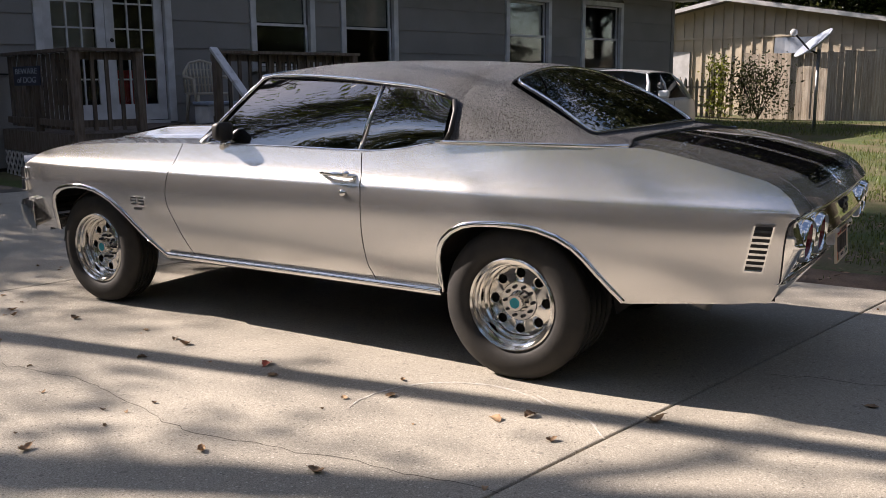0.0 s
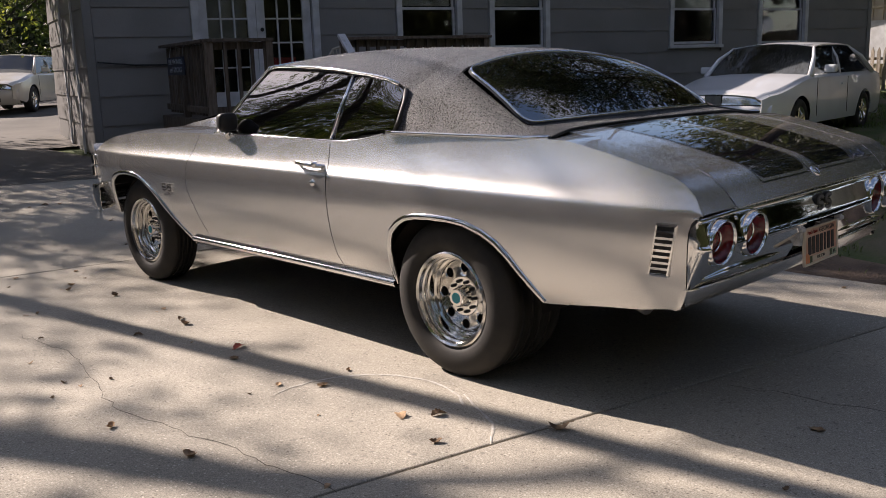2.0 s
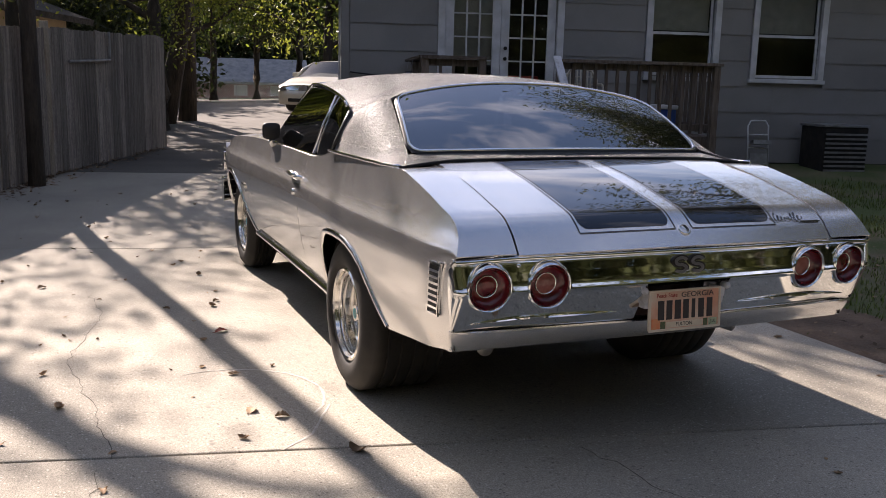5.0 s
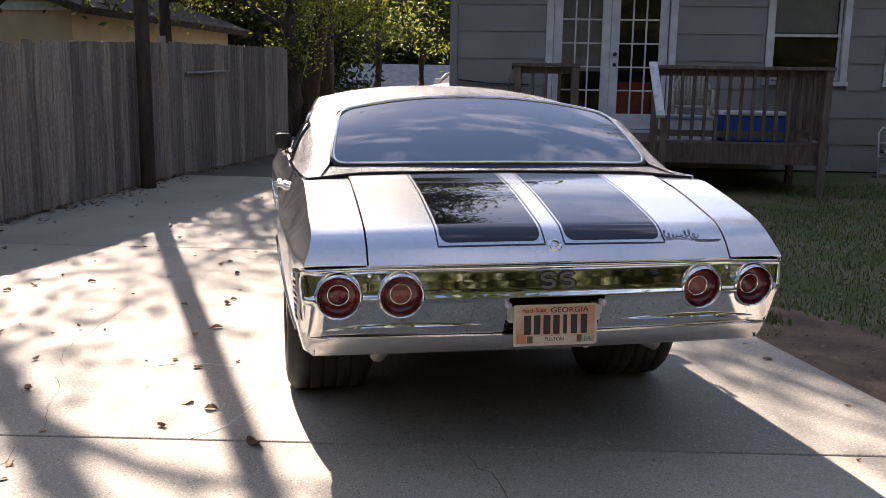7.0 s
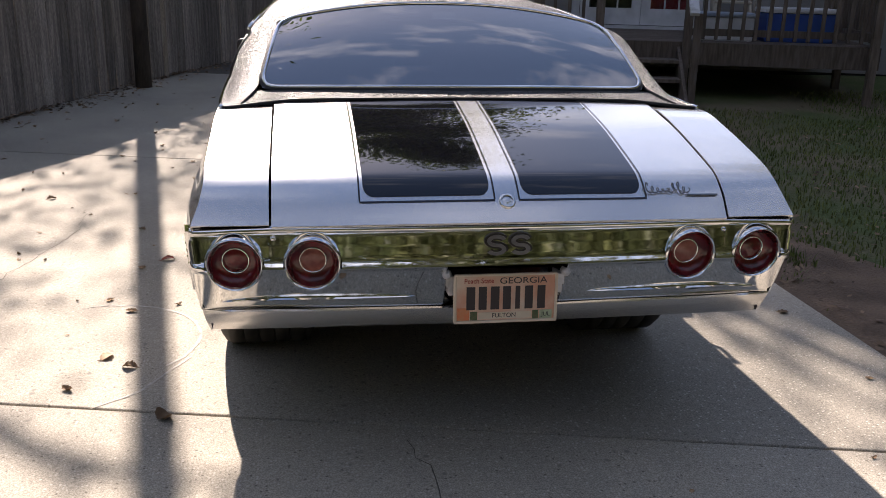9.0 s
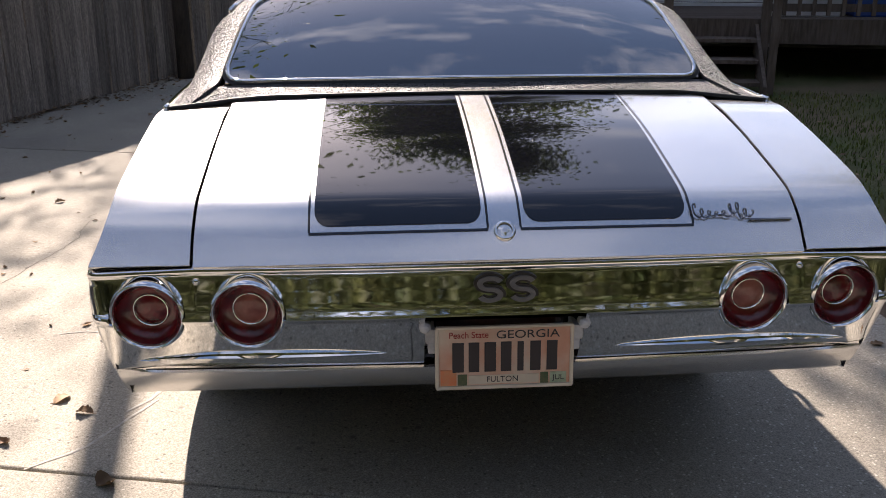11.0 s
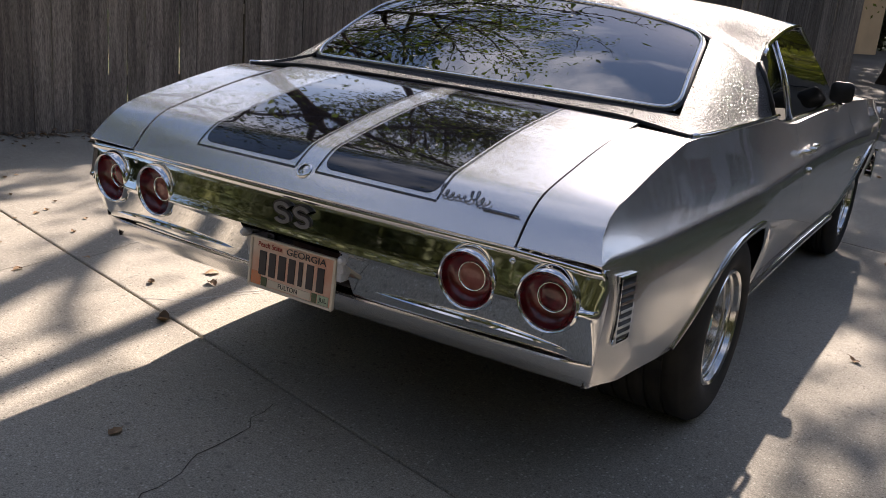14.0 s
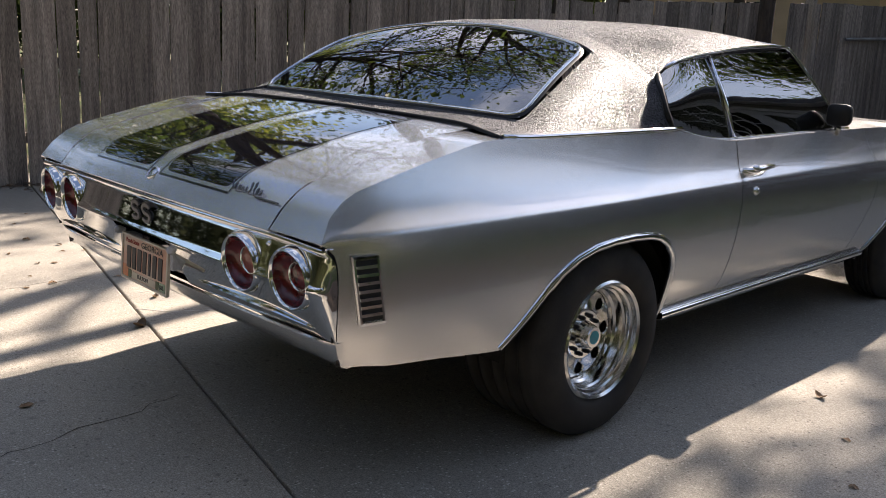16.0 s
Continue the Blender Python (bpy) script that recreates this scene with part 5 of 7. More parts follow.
# black sheets added for the shade in the gaps above and beside the bumper
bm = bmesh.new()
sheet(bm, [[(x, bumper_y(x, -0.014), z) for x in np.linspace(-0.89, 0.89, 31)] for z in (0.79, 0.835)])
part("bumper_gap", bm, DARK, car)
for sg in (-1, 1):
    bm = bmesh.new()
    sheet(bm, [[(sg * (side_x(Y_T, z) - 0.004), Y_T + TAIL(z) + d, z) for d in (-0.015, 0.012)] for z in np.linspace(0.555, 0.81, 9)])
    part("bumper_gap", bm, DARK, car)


def crisp(ob, angle=32):
    ob.data.set_sharp_from_angle(angle=radians(angle))
    return ob


def tail_lamp(x):
    """A bright thin bezel, a deep red bowl and a ringed centre at the bottom of it."""
    y = bumper_y(x, 0.037)
    slope = (bow(abs(x) + 0.06) - bow(abs(x) - 0.06)) / 0.12 * (1 if x > 0 else -1)
    m = Matrix.Translation((x, y, 0.711)) @ Matrix.Rotation(math.atan(slope), 4, "Z") @ Matrix.Rotation(radians(-90), 4, "Z") @ Matrix.Rotation(radians(5), 4, "Y")
    bm = bmesh.new()
    lathe(bm, [(0.0715, -0.008), (0.0735, 0.001), (0.0765, 0.003), (0.0800, 0.000), (0.0825, -0.007), (0.0850, -0.020), (0.0885, -0.045)], 56, m)
    lamp = crisp(part("tail_lamp", bm, CHROME, car, "round deep-set tail lamp with bright bezel", smooth=True), 50)
    bm = bmesh.new()
    lathe(bm, [(0.0395, -0.038), (0.050, -0.036), (0.060, -0.030), (0.068, -0.019), (0.0718, -0.007)], 48, m)
    part("lens", bm, RED, lamp, "dark red bowl lens", smooth=True)
    bm = bmesh.new()
    lathe(bm, [(0.0, -0.028), (0.014, -0.029), (0.027, -0.031), (0.036, -0.036)], 32, m)
    part("lens_centre", bm, RED if abs(x) > 0.7 else REDIN, lamp, "red inner lens" if abs(x) > 0.7 else "pale reversing lens", smooth=True)
    bm = bmesh.new()
    lathe(bm, [(0.0355, -0.038), (0.0365, -0.032), (0.0385, -0.032), (0.0400, -0.038)], 36, m)
    part("ring", bm, CHROME, lamp, smooth=True)


for x in LAMPS:
    tail_lamp(x)
for x in (-0.675, 0.675, -0.872, 0.872):
    bm = bmesh.new()
    lathe(bm, [(0.0, 0.006), (0.006, 0.005), (0.009, 0.0), (0.009, -0.01)], 14, Matrix.Translation((x, bumper_y(x, 0.014) + (0.012 if abs(x) > 0.8 else 0), 0.783 if abs(x) < 0.8 else 0.748)) @ Matrix.Rotation(radians(-90 + (40 if x > 0.8 else -40 if x < -0.8 else 0)), 4, "Z"))
    part("bumper_bolt", bm, CHROME, bumper, smooth=True)
for sg in (-1, 1):
    bm = bmesh.new()
    rows = []
    for k in range(23):
        s = k / 22
        x = 0.262 + 0.575 * s
        h = 0.0105 * math.sin(math.pi * s) ** 0.6
        z = 0.590 - 0.010 * max(0, (s - 0.7) / 0.3)
        y = bumper_y(x, profile_off(z))
        rows.append([(sg * x, y + 0.008, z + h + 0.002), (sg * x, y - 0.011 * (h / 0.0105), z + h * 0.55), (sg * x, y - 0.015 * (h / 0.0105), z + h * 0.1), (sg * x, y - 0.009 * (h / 0.0105), z - h * 0.7), (sg * x, y + 0.010, z - h)])
    sheet(bm, rows)
    crisp(part("bumper_strip", bm, CHROME, car, "slim pointed bright spear on the bumper", smooth=True), 30)


def wave(bm, xc, zc, w, h, half, y0, y1):
    """A flat double-bend ribbon standing on the bumper's face."""
    line = []
    for k in range(41):
        t = k / 40
        if t < 0.5:
            ang = math.pi * (0.10 + 1.40 * (t / 0.5))
            line.append((xc + w * math.cos(ang), zc + h / 2 + h / 2 * math.sin(ang)))
        else:
            ang = math.pi * (0.5 - 1.40 * ((t - 0.5) / 0.5))
            line.append((xc + w * math.cos(ang), zc - h / 2 + h / 2 * math.sin(ang)))
    left, right = [], []
    for i, (x, z) in enumerate(line):
        (xa, za), (xb, zb) = line[max(i - 1, 0)], line[min(i + 1, 40)]
        d = math.hypot(xb - xa, zb - za) or 1
        nx, nz = -(zb - za) / d * half, (xb - xa) / d * half * 0.8
        left.append((x + nx, z + nz))
        right.append((x - nx, z - nz))
    sheet(bm, [[(x, y1, z) for x, z in left], [(x, y0, z) for x, z in left], [(x, y0, z) for x, z in right], [(x, y1, z) for x, z in right]])


# double-ribbon badge on the bumper: grey ribbons on black backing
by = bumper_y(0, 0.020)
bm = bmesh.new()
for xc in (-0.036, 0.036):
    wave(bm, xc, 0.757, 0.023, 0.026, 0.0130, by - 0.007, by + 0.008)
badge = part("bumper_badge", bm, DARK, car, "black and grey double-ribbon badge on the bumper")
for xc in (-0.036, 0.036):
    bm = bmesh.new()
    wave(bm, xc, 0.757, 0.023, 0.026, 0.0062, by - 0.0105, by - 0.0068)
    part("badge_ribbon", bm, GREYPLASTIC, badge, "grey raised ribbon")
# registration plate before the pocket, with bars in place of its characters
PM = Matrix.Translation((0.0, bumper_y(0, 0.012), 0.590)) @ Matrix.Rotation(radians(-4), 4, "X")
bm = bmesh.new()
box(bm, -0.150, 0.150, -0.010, -0.004, -0.070, 0.070, PM, bevel=0.003)
plate = part("registration_plate", bm, PLATE, car, "pale peach registration plate in a cream frame")
bm = bmesh.new()
for b in ((-0.156, 0.156, -0.014, -0.002, 0.068, 0.075), (-0.156, 0.156, -0.014, -0.002, -0.076, -0.067), (-0.158, -0.149, -0.014, -0.002, -0.072, 0.071), (0.149, 0.158, -0.014, -0.002, -0.072, 0.071)):
    box(bm, *b, PM, bevel=0.003)
part("plate_frame", bm, PLATEFRAME, plate, "cream plate frame")
for k, (x, w) in enumerate(((-0.106, 0.013), (-0.070, 0.012), (-0.033, 0.013), (0.003, 0.012), (0.036, 0.007), (0.070, 0.012), (0.108, 0.012))):
    part("plate_bar", box(bmesh.new(), x - w, x + w, -0.0125, -0.009, -0.034, 0.036, PM), INK, plate, "dark bar")
part("county_strip", box(bmesh.new(), -0.082, 0.078, -0.0120, -0.009, -0.063, -0.043, PM), PLATEFRAME, plate, "cream strip")
for x0, x1, mat, lab in ((-0.107, -0.086, MOSS, "dark green print"), (0.082, 0.100, MOSS, "dark green print"), (0.104, 0.142, PALEGREEN, "pale month sticker"), (-0.146, -0.110, PEACH, "orange fruit print")):
    z1 = -0.028 if mat is PEACH else -0.040
    part("plate_print", box(bmesh.new(), x0, x1, -0.0118, -0.009, -0.066, z1, PM), mat, plate, lab)
text("FULTON", 0.019, INK, PM @ pose(-0.005, -0.0126, -0.053, 90, 0, 0), plate, depth=0.0005)
text("JUL", 0.018, INK, PM @ pose(0.123, -0.0126, -0.053, 90, 0, 0), plate, depth=0.0005)
text("GEORGIA", 0.030, INK, PM @ pose(0.052, -0.0125, 0.053, 90, 0, 0) @ Matrix.Diagonal((1.12, 0.9, 1, 1)), plate, depth=0.0005)
text("Peach State", 0.021, REDCLOTH, PM @ pose(-0.082, -0.0125, 0.054, 90, 0, 0) @ Matrix.Diagonal((0.92, 1, 1, 1)), plate, depth=0.0005)
for sg in (-1, 1):
    bm = bmesh.new()
    lathe(bm, [(0.0, 0.014), (0.008, 0.012), (0.013, 0.004), (0.013, -0.02)], 12, Matrix.Translation((sg * 0.180, bumper_y(0, 0.022), 0.668)) @ Matrix.Rotation(radians(-90), 4, "Z"))
    for z0, z1, x0 in ((0.625, 0.66, 0.168), (0.60, 0.63, 0.162)):
        box(bm, sg * x0 - 0.011, sg * x0 + 0.011, bumper_y(0, 0.016), bumper_y(0, -0.05), z0, z1, bevel=0.004)
    part("plate_lamp", bm, PALEWOOD, car, "small pale plate lamp and bracket", smooth=False)

# ---- front bumper, grille, lamps ----
bm = bmesh.new()
rows = []
for z, off in ((0.60, -0.02), (0.604, 0.02), (0.598, 0.045), (0.575, 0.060), (0.54, 0.066), (0.50, 0.058), (0.46, 0.040), (0.43, 0.012), (0.42, -0.03)):
    flank = [(0.905, 3.468 + off * 0.9), (0.915, 3.455 + off * 0.6), (0.918, 3.43 + off * 0.3), (0.917, 3.37 + off * 0.2)]
    rows.append([(-x, y, z) for x, y in flank[::-1]] + [(x, 3.60 + off - 0.13 * (abs(x) / 0.9) ** 4, z) for x in np.linspace(-0.89, 0.89, 37)] + [(x, y, z) for x, y in flank])
sheet(bm, rows)
solid(part("front_bumper", bm, CHROME, car, "chrome front bumper", smooth=True), 0.004)
bm = bmesh.new()
sheet(bm, [[(x, 3.56 - 0.10 * (abs(x) / 0.9) ** 3, z) for x in np.linspace(-0.86, 0.86, 25)] for z in np.linspace(0.58, 0.84, 6)])
part("grille", bm, DARK, car, "black grille", smooth=True)
bm = bmesh.new()
for sg in (-1, 1):
    bm = bmesh.new()
    lathe(bm, [(0.0, 0.02), (0.06, 0.015), (0.085, 0.0), (0.09, -0.04)], 28, Matrix.Translation((sg * 0.68, 3.54, 0.71)) @ Matrix.Rotation(radians(90), 4, "Z"))
    part("headlamp", bm, POLISH, car, "round headlamp", smooth=True)
for sg in (-1, 1):
    bm = bmesh.new()
    for z0, z1 in ((0.655, 0.725), (0.735, 0.805)):
        box(bm, sg * 0.875 - 0.02, sg * 0.875 + 0.02, 3.475, 3.515, z0, z1, bevel=0.006)
    part("marker_lamp", bm, CHROME, car, "stacked corner marker lamps")
bm = bmesh.new()
sheet(bm, [[(x, 3.56 - 0.10 * (abs(x) / 0.9) ** 3 - 0.02, z) for x in np.linspace(-0.74, 0.74, 25)] for z in (0.38, 0.44)])
part("front_valance", bm, SILVER, car)
sheet_bm = bmesh.new()
sheet(sheet_bm, [[(x, 3.50 + 0.06 * (1 - (abs(x) / 0.9) ** 2), z) for x in np.linspace(-0.87, 0.87, 25)] for z in (0.83, 0.855, 0.875)])
part("nose_panel", sheet_bm, SILVER, car, smooth=True)

# ---- interior ----
for sx in (-0.38, 0.38):
    st = part("front_seat", boxes((sx - 0.25, sx + 0.25, 0.95, 1.45, 0.45, 0.62), bevel=0.05), SEAT, car, "dark bucket seat")
    bm = bmesh.new()
    box(bm, sx - 0.25, sx + 0.25, -0.07, 0.07, 0, 0.62, Matrix.Translation((0, 0.95, 0.55)) @ Matrix.Rotation(radians(14), 4, "X"), bevel=0.05)
    part("seat_back", bm, SEAT, st)
bench = part("rear_seat", boxes((-0.62, 0.62, 0.10, 0.55, 0.45, 0.62), bevel=0.05), SEAT, car, "dark rear bench")
bm = bmesh.new()
box(bm, -0.62, 0.62, -0.07, 0.07, 0, 0.45, Matrix.Translation((0, 0.12, 0.55)) @ Matrix.Rotation(radians(18), 4, "X"), bevel=0.05)
part("seat_back", bm, SEAT, bench)
part("bulkhead", boxes((-0.48, 0.48, 0.0, 0.02, 0.38, 1.018)), DARK, car)
part("bulkhead", boxes((-0.80, 0.80, 1.985, 2.005, 0.38, 0.95)), DARK, car)
part("bulkhead", boxes((-0.86, 0.86, -0.60, -0.58, 0.45, 0.95)), DARK, car)
for sg in (-1, 1):
    part("well_wall", boxes((sg * 0.67 - 0.17, sg * 0.67 + 0.17, 0.42, 0.44, 0.36, 0.95)), UNDER, car)
part("parcel_shelf", boxes((-0.68, 0.68, -0.30, 0.02, 1.02, 1.035)), DARK, car)
part("dashboard", boxes((-0.74, 0.74, 1.72, 1.98, 0.72, 0.95), bevel=0.04), DARK, car)
bm = bmesh.new()
tube(bm, [(-0.38 + 0.19 * math.cos(a), 1.60 - 0.06 * math.sin(a), 0.87 + 0.18 * math.sin(a)) for a in np.linspace(0, 2 * math.pi, 33)], 0.013, 8, caps=False)
part("steering_wheel", bm, DARK, car, smooth=True)


# ---- wheels ----
def wheel(side, y, z, R, width, face, outer):
    """Polished eight-hole drag wheel; face: x of its disc, outer: x of the tyre's outer wall."""
    m = Matrix.Translation((side * outer, y, z)) @ Matrix.Rotation(0 if side > 0 else math.pi, 4, "Z")
    dish = face - outer          # disc position behind the outer wall (negative)
    r = 0.200
    bm = bmesh.new()
    lathe(bm, [(r + 0.010, -0.020), (r + 0.012, -0.004), (r + 0.004, 0.002), (r - 0.006, -0.004), (r - 0.010, -0.022), (r - 0.018, -0.026), (r - 0.021, -0.034), (r - 0.019, dish * 0.42), (r - 0.026, dish * 0.46), (r - 0.028, dish * 0.72), (r - 0.037, dish * 0.78), (r - 0.040, dish - 0.01), (r - 0.040, -width + 0.03), (r + 0.01, -width + 0.01)], 56, m)
    rim = crisp(part("wheel", bm, POLISH, car, "polished eight-hole drag wheel", smooth=True))
    # disc with eight real holes
    bm = bmesh.new()
    n_hole, ro, ri, rc, rh = 8, r - 0.040, 0.088, 0.128, 0.0215
    depth = [dish - 0.004, dish + 0.006]
    for k in range(n_hole):
        a0 = 2 * math.pi * k / n_hole
        half = math.pi / n_hole
        ring, edge = [], []
        for j in range(24):
            t = 2 * math.pi * j / 24
            ring.append((rc + rh * math.cos(t), rh * math.sin(t)))
            c, s = math.cos(t), math.sin(t)
            q = 1 / max(abs(c), abs(s))
            rr = (ro + ri) / 2 + (ro - ri) / 2 * c * q
            edge.append((rr, half * s * q))

        def put_ring(u, v, x):
            ang = a0 + math.atan2(v, u)
            rad = math.hypot(u, v)
            return (x, rad * math.cos(ang), rad * math.sin(ang))

        def put_edge(rad, da):
            x = depth[1] + 0.012 * (1 - (rad - ri) / (ro - ri))
            return (x, rad * math.cos(a0 + da), rad * math.sin(a0 + da))
        rows = [[put_edge(*e) for e in edge], [put_ring(u * 1.0 + 0.0, v, depth[1] + 0.006) for u, v in [(rc + (u - rc) * 1.22, v * 1.22) for u, v in ring]], [put_ring(u, v, depth[1] + 0.002) for u, v in ring], [put_ring(u, v, depth[0] - 0.022) for u, v in ring]]
        sheet(bm, rows, close=True)
    bmesh.ops.remove_doubles(bm, verts=bm.verts, dist=0.0006)
    bmesh.ops.transform(bm, matrix=m, verts=bm.verts)
    crisp(part("wheel_disc", bm, POLISH, rim, smooth=True), 25)
    bm = bmesh.new()
    lathe(bm, [(0.168, dish - 0.03), (0.03, dish - 0.03)], 32, m)
    part("brake_drum", bm, UNDER, rim)
    bm = bmesh.new()
    lathe(bm, [(0.092, dish + 0.014), (0.086, dish + 0.022), (0.05, dish + 0.020), (0.046, dish + 0.030), (0.040, dish + 0.060), (0.036, dish + 0.066), (0.0, dish + 0.066)], 36, m)
    crisp(part("hub", bm, POLISH, rim, smooth=True), 25)
    for k in range(10):
        a = 2 * math.pi * k / 10
        bm = bmesh.new()
        lathe(bm, [(0.0, 0.02), (0.007, 0.018), (0.009, 0.0)], 6, m @ Matrix.Translation((dish + 0.018, 0.068 * math.cos(a), 0.068 * math.sin(a))))
        part("lug_nut", bm, DARK, rim)
    bm = bmesh.new()
    lathe(bm, [(0.0, dish + 0.0675), (0.024, dish + 0.0675)], 24, m)
    part("cap_decal", bm, TURQ, rim, "turquoise centre decal")
    bm = bmesh.new()
    W = width
    prof = [(r + 0.006, -0.022), (r + 0.014, -0.004), (r + 0.035, 0.008), (r + (R - r) * 0.45, 0.012), (r + (R - r) * 0.72, 0.004), (R - 0.016, -0.012), (R - 0.005, -0.028)]
    for k in range(5):
        a = -0.034 - (W - 0.07) * k / 5
        b = -0.034 - (W - 0.07) * (k + 1) / 5
        prof += [(R, a), (R, b + 0.010), (R - 0.007, b + 0.008), (R - 0.007, b + 0.002), (R, b)]
    prof += [(R - 0.012, -W + 0.02), (r + (R - r) * 0.5, -W - 0.008), (r + 0.006, -W + 0.012)]
    lathe(bm, prof, 64, m)
    for v in bm.verts:            # the tread flattens on the ground
        v.co.z = max(v.co.z, 0.001)
    part("tyre", bm, RUBBER, rim, "black wide drag tyre" if W > 0.25 else "black tyre", smooth=True)


for side in (-1, 1):
    wheel(side, 0.0, 0.343, 0.345, 0.37, 0.812, 0.922)
    wheel(side, 2.855, 0.336, 0.338, 0.21, 0.770, 0.868)


# ---- trees ----
def leaf_cloud(centres, count, spread, size, mat, name, parent, seed):
    """Many small folded leaves scattered round the given centres, one mesh."""
    rs = np.random.RandomState(seed)
    c = np.array(centres)[rs.randint(0, len(centres), count)]
    off = rs.normal(size=(count, 3)) * np.array(spread)
    p = c + off
    a = rs.normal(size=(count, 3))
    a /= np.linalg.norm(a, axis=1)[:, None]
    b = np.cross(a, rs.normal(size=(count, 3)))
    b /= np.linalg.norm(b, axis=1)[:, None]
    s = size * rs.uniform(0.6, 1.3, (count, 1))
    v = np.stack([p - a * s, p + b * s * 0.45 + 0.1 * s * np.cross(a, b), p + a * s, p - b * s * 0.45 + 0.1 * s * np.cross(a, b)], 1).reshape(-1, 3)
    f = np.arange(count * 4).reshape(-1, 4)
    me = bpy.data.meshes.new(name)
    me.from_pydata(v.tolist(), [], f.tolist())
    ob = mesh_object(name, me, mat, parent)
    return tagged(ob, kind="stuff")


def tree(x, y, height, radius, leaves, size, mat, seed, trunk=0.16, first=0.35, spread=0.35, label="", limbs=7, lean=(0, 0), category="tree"):
    """A tapered trunk, limbs that fork twice, and leaves round the twigs."""
    rnd = random.Random(seed)
    z0 = rise(y, x) - 0.1
    t = empty("tree", Matrix.Translation((x, y, z0)), label, category)
    bm = bmesh.new()
    spine = [Vector((lean[0] * k / 8 + rnd.uniform(-0.06, 0.06) * (k > 0), lean[1] * k / 8 + rnd.uniform(-0.06, 0.06) * (k > 0), height * 0.85 * k / 8)) for k in range(9)]
    tube(bm, spine, [trunk * (1.25 if k == 0 else 1 - 0.095 * k) for k in range(9)], 12)
    part("trunk", bm, BARK, t, smooth=True)
    bm = bmesh.new()
    tips = []
    for k in range(limbs):
        s = first + (0.98 - first) * (k + rnd.random() * 0.6) / limbs
        base = spine[int(s * 8)].lerp(spine[min(8, int(s * 8) + 1)], s * 8 % 1)
        a = k * 2.4 + rnd.uniform(-0.4, 0.4)
        reach = radius * (1.05 - 0.55 * max(0, s - first) / (1 - first)) * rnd.uniform(0.75, 1.1)
        mid = base + Vector((math.cos(a) * reach * 0.5, math.sin(a) * reach * 0.5, reach * rnd.uniform(0.15, 0.45)))
        end = base + Vector((math.cos(a) * reach, math.sin(a) * reach, reach * rnd.uniform(0.25, 0.75)))
        r0 = trunk * 0.42 * (1.1 - s * 0.6)
        tube(bm, [base, base.lerp(mid, 0.5) + Vector((0, 0, rnd.uniform(-0.05, 0.1))), mid, end], [r0, r0 * 0.8, r0 * 0.6, 0.012], 6)
        for j in range(5):
            q = base.lerp(mid, 0.6) if j == 0 else mid.lerp(end, (j - 1) / 4)
            tip = q + Vector((rnd.uniform(-1, 1), rnd.uniform(-1, 1), rnd.uniform(-0.35, 0.7))) * reach * 0.45
            tube(bm, [q, q.lerp(tip, 0.5) + Vector((0, 0, rnd.uniform(-0.08, 0.12))), tip], [r0 * 0.38, r0 * 0.22, 0.006], 5)
            tips += [tip, q.lerp(tip, 0.6)]
            for i in range(2):
                tw = tip + Vector((rnd.uniform(-1, 1), rnd.uniform(-1, 1), rnd.uniform(-0.5, 0.6))) * reach * 0.22
                tube(bm, [q.lerp(tip, 0.75), tw], [0.012, 0.004], 4)
                tips.append(tw)
    part("limb", bm, BARK, t, smooth=True)
    leaf_cloud([tuple(p) for p in tips], leaves, (spread, spread, spread * 0.7), size, mat, "crown", t, seed)
    return t


tree(-0.35, 14.6, 7.4, 2.6, 16000, 0.045, LEAVESY, 11, 0.20, 0.26, 0.36, "yellow-green leafy tree with a dark trunk behind the fence end", 9)
tree(-0.10, 16.4, 16.0, 3.9, 42000, 0.10, LEAVES, 12, 0.20, 0.24, 0.5, "tall dark-trunked green tree beside its yellowing neighbour", 20, lean=(2.5, -1.6))
tree(-5.4, 12.2, 8.5, 2.6, 5200, 0.085, LEAVESD, 13, 0.17, 0.30, 0.40, "thinly leaved tree standing behind the board fence", 8)
tree(-6.4, 9.0, 11.0, 1.5, 350, 0.06, LEAVES, 14, 0.22, 0.62, 0.4, "leaning thin-crowned tree behind the board fence", 5, lean=(4.3, 0.42))
tree(-8.5, 3.0, 11.0, 4.6, 9000, 0.075, LEAVES, 15, 0.26, 0.36, 0.45, "branching tree overhanging the board fence", 17)
tree(-9.5, -4.0, 10.5, 4.2, 5000, 0.12, LEAVES, 16, 0.22, 0.38, 0.55, "spreading tree at the side of the drive", 10)
tree(-2.9, 15.6, 9.0, 2.6, 9000, 0.050, LEAVES, 17, 0.15, 0.35, 0.42, "green tree behind the fence gap", 8)
tree(18.8, 11.6, 26.5, 7.2, 26000, 0.13, LEAVESD, 18, 0.32, 0.40, 0.8, "tall dark-leaved tree behind the end of the house", 22)
tree(-6.9, 5.4, 14.5, 4.6, 6500, 0.07, LEAVES, 29, 0.24, 0.46, 0.40, "open-crowned tree with many bare twigs over the fence", 24)
tree(20.8, 7.0, 25.0, 7.6, 34000, 0.13, LEAVESD, 28, 0.36, 0.34, 0.85, "very tall dark-leaved tree behind the far end of the house", 26)
tree(14.2, -4.6, 15.0, 5.6, 20000, 0.10, LEAVESD, 26, 0.28, 0.30, 0.65, "broad dark-leaved tree on the side lawn", 16)
tree(19.5, -6.5, 16.0, 5.6, 20000, 0.11, LEAVESD, 27, 0.28, 0.28, 0.7, "tall dark-leaved tree at the lawn's edge", 16)
